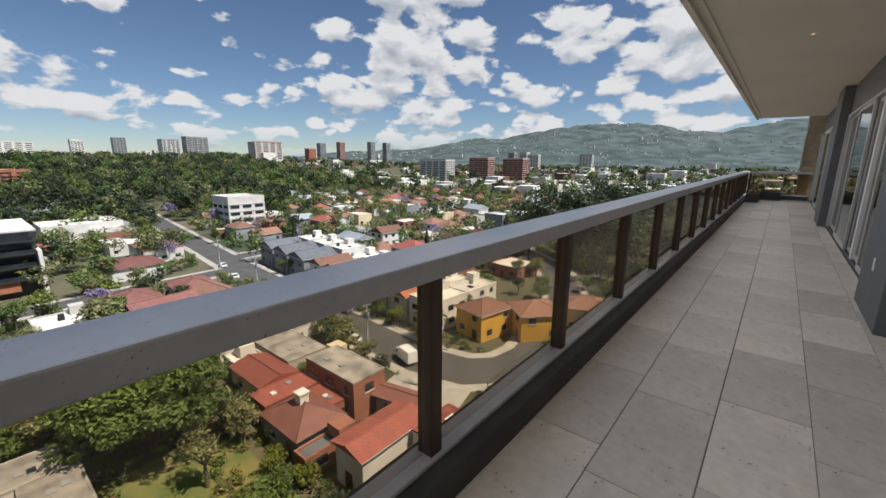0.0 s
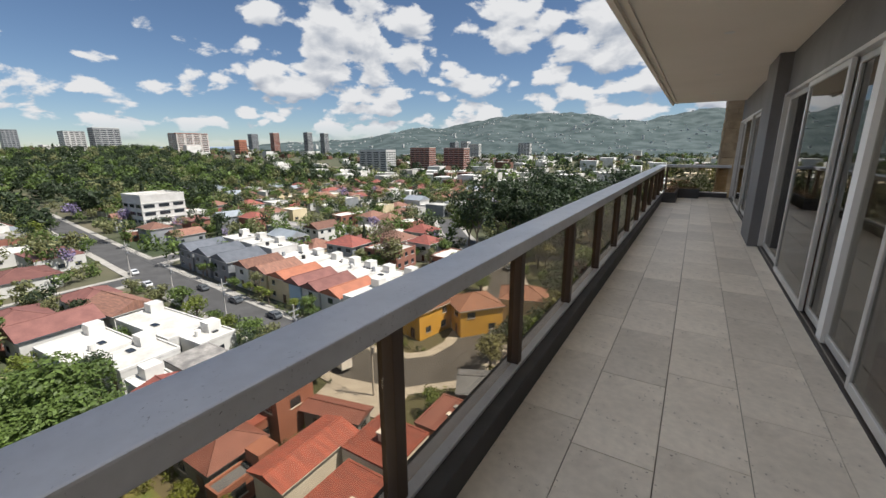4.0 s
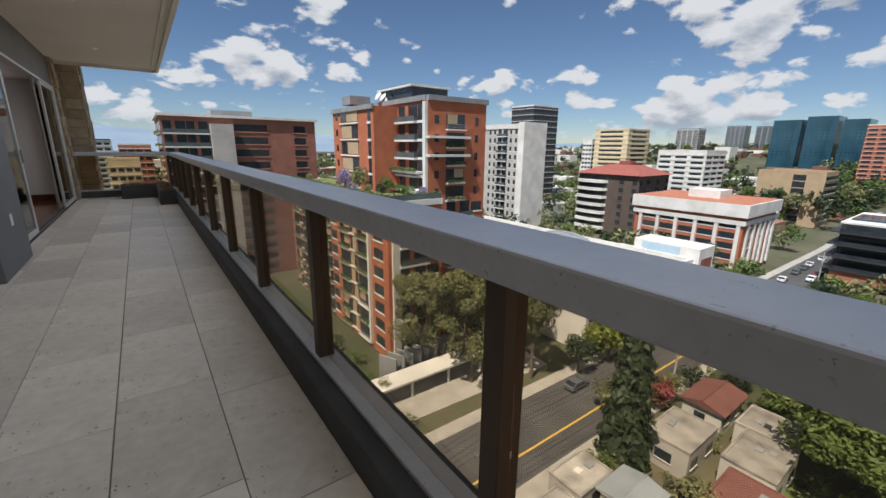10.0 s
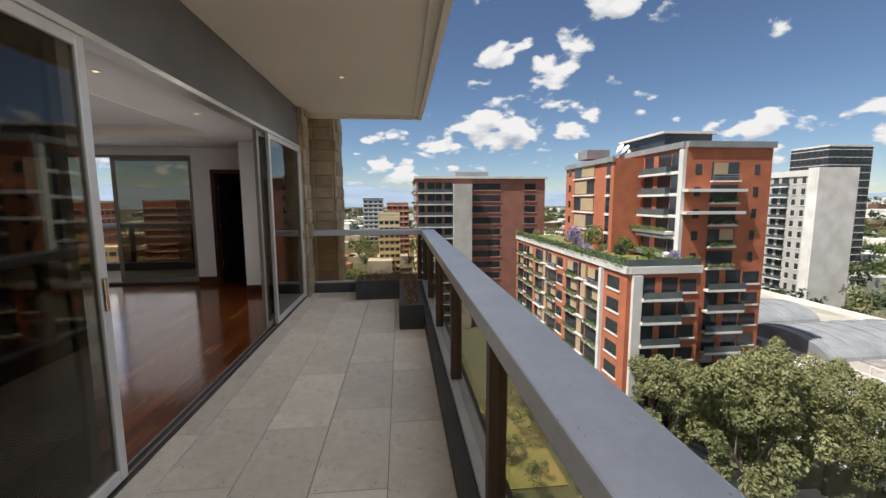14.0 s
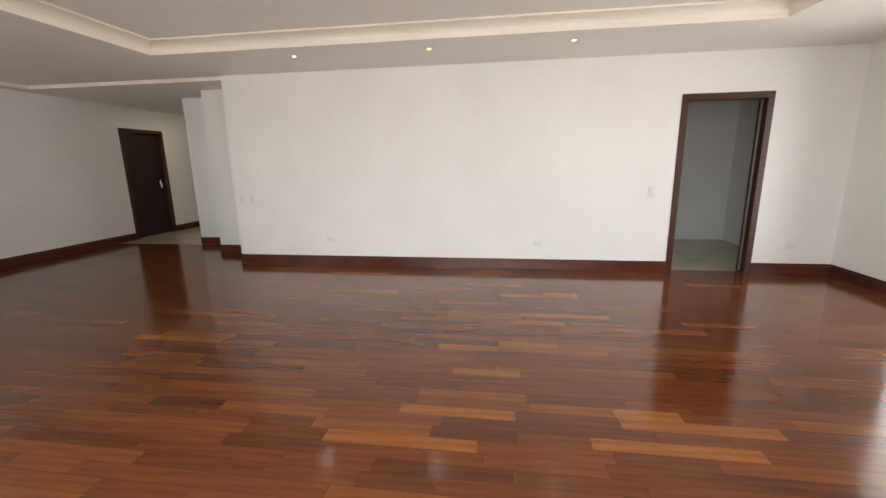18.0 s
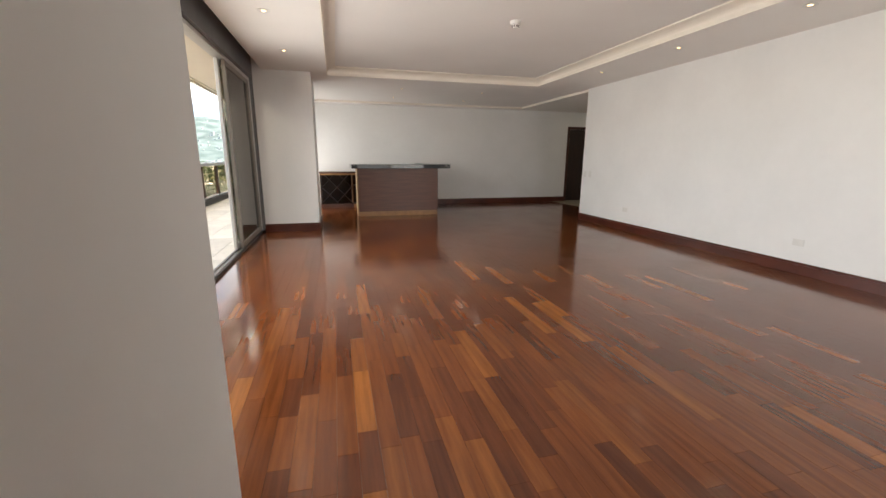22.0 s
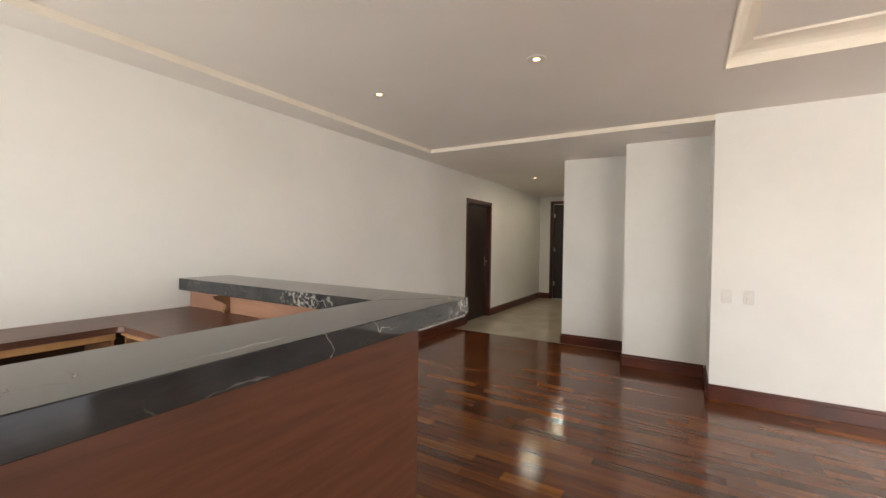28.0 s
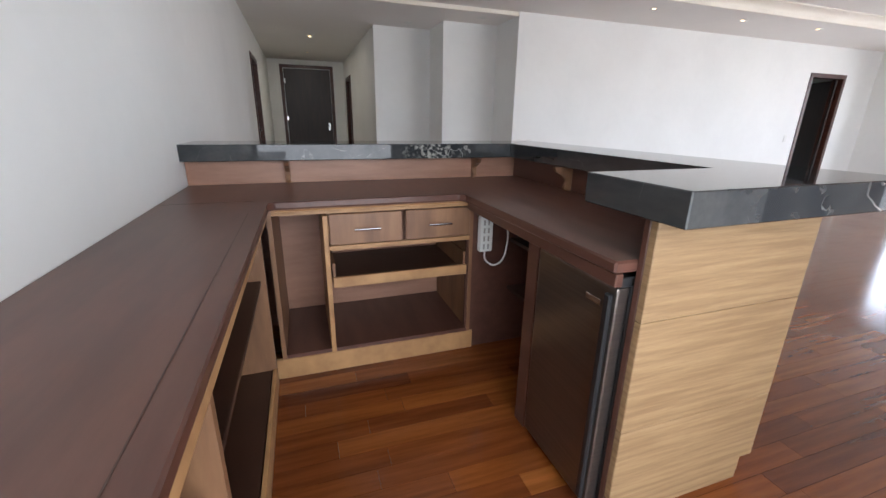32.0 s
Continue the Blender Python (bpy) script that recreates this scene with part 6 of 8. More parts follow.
house(-88, 12.5, 6.0, 6.0, 3.2, "concrete", "grey_roof")
house(-107, 12.0, 12.0, 9.0, 3.4, "concrete", "flat_roof")
house(-112, 24.5, 12.0, 10.0, 3.8, "brick_dull", "maroon_roof", "hip", rise=2.0)
house(-115, 38.0, 12.0, 9.0, 3.6, "white_ext", "maroon_roof", "hip", rise=1.8)
house(-152, 34.0, 14.0, 14.0, 3.6, "white_ext", "maroon_roof", "hip", rise=2.0)
house(-172, 46.0, 18.0, 12.0, 4.4, "white_ext", "maroon_roof", "flat")
# terrace of houses across the far street
house(-45.0, 69.0, 7.5, 9.0, 5.6, "yellow_ext", "clay_roof", "hip", rz=-12, rise=1.8, label="ochre yellow house with clay tile hip roof")
house(-36.5, 75.0, 8.5, 9.0, 5.6, "yellow_ext", "clay_roof", "hip", rz=-40, rise=1.8, label="ochre yellow house with clay tile hip roof")
house(-29.5, 85.0, 8.0, 9.5, 5.4, "cream_ext", "clay_roof", "hip", rz=-70, rise=1.8)
x = -55.5
for wall, roof, style, w, h in (("white_ext", "flat_roof", "flat", 8, 6.4), ("white_ext", "orange_roof", "gable", 7, 5.8), ("white_ext", "maroon_roof", "gable", 6.5, 5.8), ("blue_ext", "maroon_roof", "gable", 6, 5.8),
                                ("cream_ext", "orange_roof", "gable", 9, 6.0), ("cream_ext", "clay_roof", "gable", 8, 6.0), ("white_ext", "clay_roof", "gable", 7, 6.0)):
    yy_ = 66.5 + (-x - 55) * 0.085
    house(x, yy_, w - 0.3, 10.5, h, wall, roof, style, rz=-5, rise=1.5)
    house(x - 0.5, yy_ + 12.5, w - 0.3, 11, h - 0.8, "white_ext", "flat_roof", "flat", rz=-5)
    x -= w
for k in range(3):
    house(-110 - k * 11, 70.5 + k * 1.0, 9.5, 11, 6.4, "grey_ext", "slate_roof", "gable", rz=-5, rise=1.8, label="grey house with slate roof and white dormer")
    house(-110 - k * 11, 83.5 + k * 1.0, 8.5, 9, 6.8, "white_ext", "flat_roof", "flat", rz=-5)


def near_road(x, y, pad):
    for ln, w in ((R1, 10.5), (R2, 9.0), (R3, 7.0), (R4, 7.0)):
        for (ax, ay), (bx_, by_) in zip(ln, ln[1:]):
            dx, dy = bx_ - ax, by_ - ay
            t = max(0, min(1, ((x - ax) * dx + (y - ay) * dy) / (dx * dx + dy * dy)))
            if math.hypot(x - ax - t * dx, y - ay - t * dy) < w / 2 + pad:
                return True
    return False


taken = [(o.location.x, o.location.y, 9.5) for o in scene.objects if o.name.startswith("house")]
taken += [(-56.8, 13, 10), (-172, 3, 18), (-46.5, 10.5, 7), (-39, 46, 8)]


def free(x, y, pad=0.0):
    return all((x - a) ** 2 + (y - b) ** 2 > (r + pad) ** 2 for a, b, r in taken)


# the rest of the neighbourhood, row by row
ROOFS = (("red_roof", "hip"), ("clay_roof", "gable"), ("flat_roof", "flat"), ("maroon_roof", "hip"), ("flat_roof", "flat"), ("clay_roof", "hip"), ("flat_roof", "flat"), ("flat_roof", "flat"), ("flat_roof", "flat"), ("grey_roof", "flat"), ("maroon_roof", "hip"), ("clay_roof", "hip"), ("red_roof", "hip"), ("sheet_roof", "gable"))
y = 84.0
while y < 330:
    x = -14.0 - R_.uniform(0, 8)
    while x > -345:
        w, d = R_.uniform(7.5, 12.5), R_.uniform(7.5, 12)
        px, py = x - w / 2, y + R_.uniform(-3, 3)
        pines = -80 < px < -5 and 125 < py < 215
        wood = px < -235 and py < 190
        if not pines and not (wood and R_.random() < 0.75) and not near_road(px, py, 8) and free(px, py, 3):
            if R_.random() < 0.84:
                rf, st = R_.choice(ROOFS)
                house(px, py, w, d, R_.choice((3.4, 3.6, 5.8, 6.0)), R_.choice(HOUSE_WALLS), rf, st, rz=R_.choice((-5, -6, 0, 85)), detail=2 if px > -100 and py < 110 else 1 if px > -170 and py < 150 else 0)
                taken.append((px, py, max(w, d) * 0.62))
        x -= w + R_.uniform(1.5, 5)
    y += R_.uniform(14, 17)
for _ in range(60):
    px, py = R_.uniform(-330, -140), R_.uniform(-8, 60)
    if near_road(px, py, 8) or not free(px, py, 4):
        continue
    rf, st = R_.choice(ROOFS)
    house(px, py, R_.uniform(10, 17), R_.uniform(9, 14), R_.choice((3.6, 3.8, 6.0)), R_.choice(HOUSE_WALLS), rf, st, detail=1 if px > -190 else 0)
    taken.append((px, py, 10))

# garden and street trees
for x, y, h, r, mtl in ((-61.0, -20.8, 8.5, 5.4, "leaf_lime"), (-67, -21.5, 7.5, 3.8, "leaf"), (-54, -21.8, 7, 3.4, "leaf_dark"), (-48.5, -12.4, 5.5, 3.0, "leaf_olive"), (-54.5, -9.8, 5, 3.0, "leaf_red"), (-58.5, -9.2, 4.5, 2.6, "leaf_olive"), (-64, -8.8, 4, 2.4, "leaf_dark"), (-69, -4.6, 5, 3.0, "leaf_dark"), (-66, 1.5, 5, 3.2, "leaf"), (-70.5, 3.5, 4.5, 2.8, "leaf_olive"),
                        (-76, 4, 5, 3.2, "leaf"), (-82, 8, 6.5, 3.6, "leaf_olive"), (-76, 14, 7, 4.2, "leaf"), (-74, 20, 6, 3.4, "leaf_dark"), (-81, 18, 5, 3.0, "leaf"), (-100, 16.5, 9, 4.8, "leaf_olive"), (-103, 19.5, 8, 4.4, "leaf"), (-88, 20, 5, 2.6, "leaf_lime"), (-78.5, -9.6, 3.5, 1.8, "leaf_lime"),
                        (-51.5, 19.5, 7, 3.2, "leaf_olive"), (-48.6, 20.2, 6, 2.8, "leaf_olive"), (-53, 22.0, 5, 2.6, "leaf_dark"), (-40, 1.0, 4.6, 3.0, "leaf_olive"), (-38.5, 11.5, 3.2, 2.6, "leaf"), (-37.0, 15.5, 3.4, 2.8, "leaf_lime"), (-38.5, 19.0, 3.2, 2.4, "leaf"), (-36.5, 21.5, 3.0, 2.0, "leaf_lime"), (-33, 12, 4.0, 3.0, "leaf"), (-30.5, 17.5, 4.5, 3.2, "leaf_dark"), (-27, 20.5, 4.0, 2.8, "leaf_olive"), (-41.5, 20.6, 3.0, 1.8, "leaf_lime"),
                        (-55.2, 33.0, 4, 1.8, "leaf"), (-57.4, 43.2, 7, 3.6, "leaf_olive"), (-62.5, 43.8, 6.5, 3.8, "leaf_dark"), (-67.0, 45.2, 6.5, 3.4, "leaf"), (-53.5, 43.6, 5, 2.8, "leaf_olive"), (-48.6, 43.2, 3.6, 2.2, "leaf_dark"), (-76, 46.2, 4.6, 2.4, "leaf_lime"), (-82, 46.8, 4.2, 2.2, "leaf"), (-90, 47.6, 5.4, 3.0, "leaf_lime"), (-99, 49.0, 6, 3.2, "leaf"), (-108, 48.5, 5, 3, "leaf_olive"),
                        (-50.4, 58.8, 7.5, 4.4, "leaf"), (-61, 59.0, 4.6, 2.4, "leaf_lime"), (-67, 59.4, 4.2, 2.2, "leaf"), (-74, 60.2, 4, 1.8, "leaf_lime"), (-84, 61.0, 4, 1.6, "leaf_lime"), (-88, 61.4, 4, 1.6, "leaf_lime"), (-93, 61.8, 4, 1.7, "leaf_lime"), (-100, 62.4, 4, 2.0, "leaf"), (-120, 20, 6, 3.2, "leaf_lilac"), (-128, 6, 4, 2.2, "leaf_lime"), (-126, 0, 5, 2.6, "leaf"), (-124, -6, 5, 2.8, "leaf"), (-137, 20, 7, 4, "leaf"),
                        (-112, -23, 6, 4, "leaf"), (-104, -9.5, 6.5, 4.2, "leaf_olive"), (-112, -8.5, 6.5, 4.4, "leaf_olive"), (-98, -9.6, 6, 3.6, "leaf_olive"), (-120, -24, 6, 4, "leaf"), (-132, -23.5, 7, 4.5, "leaf"), (-118, -8.8, 6, 3.6, "leaf"), (-20, 15, 5, 4, "leaf"), (-18, 21, 5, 4, "leaf_olive"),
                        (-76.7, 97, 11, 5.5, "leaf_olive"), (-26, 60.5, 7, 3.4, "leaf_olive"), (-24.5, 66, 8, 4.0, "leaf_dark"), (-22, 74, 8, 4.2, "leaf_dark"), (-28, 46.5, 4, 1.8, "leaf"), (-24, 92, 9, 5, "leaf_dark"), (-20, 82, 9, 5, "leaf_olive"), (-26, 100, 10, 5.5, "leaf_dark"), (-22, 110, 12, 6, "leaf")):
    tree(x, y, h, r, mtl)
for _ in range(34):
    tree(R_.uniform(-70, -8), R_.uniform(120, 215), R_.uniform(15, 22), R_.uniform(6, 9), R_.choice(("leaf_dark", "leaf_dark", "leaf")))
spots = []
while len(spots) < 1350:
    px, py = R_.uniform(-345, -12), R_.uniform(-8, 330)
    if near_road(px, py, 1.2) or not free(px, py, -3.2) or (-60 < px < -20 and 20 < py < 50):
        continue
    spots.append((px, py))
spots.sort(key=lambda q: math.hypot(q[0], q[1] - 12))
KINDS = ("leaf", "leaf", "leaf", "leaf_dark", "leaf_dark", "leaf_olive", "leaf_olive", "leaf_lime", "leaf_lilac")
LATER = {}
for i, (px, py) in enumerate(spots):
    mtl = KINDS[-2] if R_.random() < 0.05 else KINDS[-1] if R_.random() < 0.03 else R_.choice(KINDS[:7])
    h, r = R_.uniform(4.5, 11), R_.uniform(2.6, 5.4)
    if i < 100:
        mtl = "leaf" if mtl == "leaf_lilac" else mtl
        tree(px, py, h * 0.75, r * 0.7, mtl)
    else:
        LATER.setdefault(mtl, []).append((px, py, h, r))
for x, y, h in ((-255, 108, 20), (-150, 88, 12), (-96, 108, 11), (-206, 130, 13)):
    conifer(x, y, h, 0.9)

# the wooded park and far woods
rng = np.random.default_rng(77)
def woods(name, label, spots, per, size, mtl):
    P, N, S = [], [], []
    for (wx, wy, wh, wr) in spots:
        p, n = crown_points(rng, per, 9, (1, 1, 0.85))
        P.append(p * wr + np.array((wx, wy, G + rise(wx, wy) + wh - wr * 0.6))); N.append(n); S.append(rng.uniform(0.6, 1.2, per) * size * wr)
    me = quads_mesh(name, np.concatenate(P), np.concatenate(N), np.concatenate(S), mtl, rng)
    return tagged(new(name, me), label, "trees", kind="stuff")
for mtl, sp in LATER.items():
    woods("garden_trees", "%s garden trees among the farther houses" % TREE_WORDS[mtl], sp, 170, 0.15, mtl)
for mtl, word in (("leaf_dark", "dark green"), ("leaf", "green"), ("leaf_olive", "olive green")):
    spots = []
    while len(spots) < 260:
        px, py = R_.uniform(-420, -104), R_.uniform(-330, -26)
        if (-155 < px < -110 and -126 < py < -94) or (-184 < px < -130 and -102 < py < -22) or (-220 < px < -185 and -180 < py < -150) or (-310 < px < -270 and -190 < py < -140) or (-285 < px < -190 and -66 < py < -18) or near_road(px, py, 3):
            continue
        spots.append((px, py, R_.uniform(6, 13), R_.uniform(3.5, 7)))
    woods("garden_trees", "%s trees between the tall buildings" % word, spots, 170, 0.15, mtl)
    spots = []
    while len(spots) < 120:
        px, py = R_.uniform(-60, 330), R_.uniform(-420, -60)
        if (-44 < px < -2 and -140 < py < -95) or px < -28 and py > -100 or any(abs(px - a) < 17 and abs(py - b) < 17 for a, b in ((220, -204), (176, -194), (118, -162), (107, -196), (125, -255), (20, -328), (4, -199), (0, -242), (99, -143))):
            continue
        spots.append((px, py, R_.uniform(6, 12), R_.uniform(3.5, 6.5)))
    woods("garden_trees", "%s trees in the streets to the south" % word, spots, 150, 0.15, mtl)
woods("pine_grove", "dense dark green grove of tall trees beyond the bend", [(R_.uniform(-72, 4), R_.uniform(112, 232), R_.uniform(17, 27), R_.uniform(5.5, 9)) for _ in range(75)], 420, 0.10, "leaf_dark")
for mtl, word in (("leaf", "green"), ("leaf_olive", "olive green"), ("leaf_dark", "dark green")):
    woods("garden_planting", "%s planting beside the apartment building" % word, [(R_.uniform(-27, 4), R_.uniform(-58, -23), R_.uniform(1.2, 4.5), R_.uniform(0.8, 2.2)) for _ in range(38)], 260, 0.10, mtl)
shrubs = {}
while sum(len(q) for q in shrubs.values()) < 900:
    px, py = R_.uniform(-125, -16), R_.uniform(-10, 62)
    if near_road(px, py, 1.6) or any((px - a) ** 2 + (py - b) ** 2 < 4.2 ** 2 for a, b, r in taken[:60]) or (-50 < px < -41 and 7 < py < 14.5) or (-46 < px < -32 and 39.5 < py < 51):
        continue
    r = R_.uniform(0.5, 1.5)
    shrubs.setdefault(R_.choice(("leaf", "leaf_olive", "leaf_dark", "leaf_lime")), []).append((px, py, r * 1.2, r))
for mtl, sp in shrubs.items():
    woods("garden_shrubs", "%s shrubs filling the gardens" % TREE_WORDS[mtl], sp, 110, 0.16, mtl)
for mtl, k, word in (("leaf_dark", 1050, "dark green"), ("leaf", 460, "green"), ("leaf_olive", 200, "olive green")):
    spots = []
    while len(spots) < k:
        px, py = R_.uniform(-760, -225), R_.uniform(-75, 330)
        if near_road(px, py, 3) or not free(px, py, 0) or (py > 150 and px > -330):
            continue
        spots.append((px, py, R_.uniform(9, 18), R_.uniform(5.5, 9.5)))
    woods("woods", "%s trees of the wooded park" % word, spots, 200, 0.155, mtl)
for mtl, k, word in (("leaf_dark", 2000, "dark green"), ("leaf", 700, "green"), ("leaf_olive", 420, "olive green")):
    spots = []
    for _ in range(k):
        a, r = R_.uniform(-0.2, 3.6), R_.uniform(380, 1500)
        spots.append((-r * math.sin(a), r * math.cos(a), R_.uniform(7, 15), R_.uniform(6, 12)))
    woods("far_woods", "%s trees scattered through the far city" % word, spots, 50, 0.27, mtl)

# ---------------------------------------------------------------- tall buildings


def hedge_mesh(name, length, depth, height, seed, mtl="leaf"):
    rng_ = np.random.default_rng(seed)
    k = int(60 * length)
    p = rng_.uniform((0, 0, 0), (length, depth, height), size=(k, 3))
    n = rng_.normal(size=(k, 3)) + np.array((0, 0.6, 0.6))
    return quads_mesh(name, p, n, rng_.uniform(0.10, 0.22, k), mtl, rng_)


SHARED = {}


def shared(key, make):
    if key not in SHARED:
        SHARED[key] = make()
    return SHARED[key]


def facade(root, origin, rz, z0, floors, fh, bays, wall="brick", slab="white_ext", seed=1, green=0.62):
    """Bays along a face: k blank, W broad window behind tan screens, B broad glazed balcony, w window with a white sill band, b balcony with rail or planter, t tall glazing, v slim white pier.
    origin: the face's start in the thing's own space; rz: the way along the face."""
    base = pose(*origin, 0, 0, rz)
    rnd = random.Random(seed)

    def put(name, me, u, z, n=0.0):
        ob = new(name, me)
        ob.parent = root
        ob.matrix_basis = base @ Matrix.Translation((u, n, z))
        return ob
    for f in range(floors):
        z = z0 + f * fh
        u = 0.0
        for width, kind in bays:
            if kind == "w":
                put("window", shared(("win", width), lambda: solid("window", boxes((0.25, -0.05, 0.75, width - 0.25, 0.05, 2.45)), "ext_glass")), u, z)
                put("sill_band", shared(("sil", width, slab), lambda: solid("sill_band", boxes((0, -0.02, 0.46, width, 0.14, 0.70)), slab)), u, z)
            elif kind == "W":
                put("window", shared(("wide", width), lambda: solid("window", boxes((0.2, -0.05, 0.35, width - 0.2, 0.04, 2.75)), "ext_glass")), u, z)
                put("screen", shared(("scr", width), lambda: solid("screen", boxes((0.25, 0.041, 0.4, width * 0.62, 0.08, 2.7)), "tan_ext")), u + rnd.choice((0.0, width * 0.33)), z)
                put("sill_band", shared(("wsil", width, slab), lambda: solid("sill_band", boxes((-0.1, -0.02, -0.05, width + 0.1, 0.30, 0.22)), slab)), u, z)
            elif kind == "B":
                put("recess", shared(("brec", width), lambda: solid("recess", boxes((0.1, -0.05, 0.05, width - 0.1, 0.03, 2.75)), "ext_glass")), u, z)
                put("column", shared(("bcol", width, wall), lambda: solid("column", boxes((width * 0.45, 0.031, 0.05, width * 0.62, 0.10, 2.75)), wall)), u, z)
                put("balcony_slab", shared(("bslb", width, slab), lambda: solid("balcony_slab", boxes((-0.15, 0.0, -0.28, width + 0.1, 0.95, 0.05)), slab)), u, z)
                put("glass_rail", shared(("brl", width), lambda: solid("glass_rail", boxes((-0.1, 0.86, 0.051, width + 0.05, 0.90, 0.95), (-0.1, 0.02, 0.051, -0.06, 0.86, 0.95)), "rail_glass_far")), u, z)
                if rnd.random() < green:
                    put("planting", shared(("bhdg", width, f % 2), lambda: hedge_mesh("planting", width * 0.5, 0.4, 0.7, int(width * 7) + f % 2, "leaf" if f % 2 else "leaf_olive")), u + rnd.choice((0.1, width * 0.45)), z + 0.05, 0.35)
            elif kind == "s":
                put("window", shared(("swin", width), lambda: solid("window", boxes((0.3, -0.05, 0.9, width - 0.3, 0.05, 2.2)), "ext_glass")), u, z)
            elif kind == "b":
                put("recess", shared(("rec", width), lambda: solid("recess", boxes((0.15, -0.05, 0.02, width - 0.15, 0.03, 2.5)), "ext_glass")), u, z)
                if rnd.random() < 0.55:
                    put("blind", shared(("bld", width), lambda: solid("blind", boxes((0.3, 0.031, 0.9, width * 0.55, 0.06, 2.45)), "tan_ext")), u + rnd.choice((0.0, width * 0.35)), z)
                put("balcony_slab", shared(("slb", width, slab), lambda: solid("balcony_slab", boxes((0.02, 0.0, -0.22, width - 0.02, 0.55, -0.04)), slab)), u, z)
                if rnd.random() < green:
                    put("planter_box", shared(("plb", width, slab), lambda: solid("planter_box", boxes((0.1, 0.30, -0.039, width - 0.1, 0.53, 0.14)), slab)), u, z)
                    put("planting", shared(("hdg", width, f % 2), lambda: hedge_mesh("planting", width - 0.3, 0.45, 0.62, int(width * 10) + f % 2, "leaf" if f % 2 else "leaf_olive")), u + 0.15, z - 0.02, 0.25)
                else:
                    put("rail", shared(("ral", width), lambda: solid("rail", boxes((0.05, 0.49, 0.75, width - 0.05, 0.53, 0.82), (0.05, 0.50, 0.25, width - 0.05, 0.52, 0.29), (0.05, 0.50, 0.5, width - 0.05, 0.52, 0.54),
                                                                                (0.05, 0.49, -0.039, 0.09, 0.53, 0.75), (width - 0.09, 0.49, -0.039, width - 0.05, 0.53, 0.75)), "grey_ext")), u, z)
            elif kind == "t":
                put("glazing", shared(("tal", width), lambda: solid("glazing", boxes((0.12, -0.05, 0.2, width - 0.12, 0.06, fh - 0.3)), "ext_glass")), u, z)
                put("sill_band", shared(("tsl", width, slab), lambda: solid("sill_band", boxes((0, -0.02, -0.25, width, 0.18, 0.18)), slab)), u, z)
            elif kind == "v" and f == 0:
                hh = floors * fh
                put("pier", shared(("pie", width, hh, slab), lambda: solid("pier", boxes((0.02, -0.05, 0, width - 0.02, 0.5, hh)), slab)), u, z)
            u += width


# brick apartment building with roof gardens
apt = thing("apartment_building", "large brick apartment building with planted balconies and roof gardens", "apartment building", at=(-36, -50, G))
TZ, TT = 26.5, 43.2
part("wing_wall", boxes((-5.0, -42, 0, 5.3, 8.2, TZ)), "brick", apt)
part("tower_wall", boxes((-18, -25, 0, -5.01, 4.0, TT), (-5.0, -25, TZ + 0.01, 0.0, -6.0, TT - 1.0)), "brick", apt)
part("tower_roof", boxes((-17.7, -24.7, TT + 0.005, -5.3, 3.7, TT + 0.1)), "grey_roof", apt)
part("roof_trim", boxes((-18.3, 3.6, TT - 0.5, -5.0, 4.3, TT + 0.35), (-5.3, -25.2, TT - 0.5, -4.7, 3.6, TT + 0.35), (-18.3, -25, TT - 0.5, -17.7, 3.6, TT + 0.35), (-5.0, -25.2, TT - 1.5, 0.35, -24.9, TT - 0.65), (0.0, -24.9, TT - 1.5, 0.35, -5.9, TT - 0.65)), "grey_ext", apt)
ph = part("penthouse", boxes((-15, -16, TT + 0.1, -7, -4, TT + 2.6)), "ext_glass", apt, "glazed penthouse")
part("penthouse_roof", boxes((-15.6, -16.6, TT + 2.61, -6.4, -3.4, TT + 2.95)), "white_ext", ph)
part("service_box", boxes((-5.5, -22, TT + 0.1, -1, -18, TT + 1.8)), "grey_ext", apt)
for k in (0, 1, 2):
    bm = bmesh.new()
    bmesh.ops.create_cone(bm, cap_ends=True, segments=16, radius1=0.9, radius2=0.15, depth=0.35, matrix=Matrix.Translation((-4 - k * 1.6, -12 - k, TT + 1.5)) @ Matrix.Rotation(radians(55), 4, "Y"))
    rod(bm, (-4 - k * 1.6, -12 - k, TT + 0.1), (-4 - k * 1.6, -12 - k, TT + 1.5), 0.07)
    part("dish_antenna", bm, "white_ext", apt)
part("garden_bed", boxes((-4.8, -41.8, TZ + 0.02, 5.0, 7.9, TZ + 0.35)), "lawn", apt)
for k, (a, b, c, d) in enumerate(((5.0, -42, 5.6, 8.4), (-5, 7.8, 5.0, 8.5))):
    part("planter_edge", boxes((a, b, TZ - 0.5, c, d, TZ + 0.45)), "white_ext", apt)
hd = hedge_mesh("roof_hedge", 50, 1.0, 1.3, 3)
ob = new("roof_hedge", hd); ob.parent = apt; ob.matrix_basis = pose(5.0, 8.0, TZ + 0.3, 0, 0, -90)
hd = hedge_mesh("roof_hedge", 10, 1.0, 1.3, 4)
ob = new("roof_hedge", hd); ob.parent = apt; ob.matrix_basis = pose(-5.0, 7.0, TZ + 0.3, 0, 0, 0)
facade(apt, (5.3, 8.2, 0), -90, 1.0, 8, 3.1, [(1.6, "k"), (3.6, "w"), (0.8, "k"), (0.7, "v"), (4.8, "b"), (3.0, "W"), (4.8, "b"), (1.4, "k"), (3.0, "w"), (4.8, "b"), (2.6, "W"), (4.8, "b"), (1.4, "k"), (4.8, "b"), (2.2, "w"), (4.6, "b")], seed=2, green=0.9)
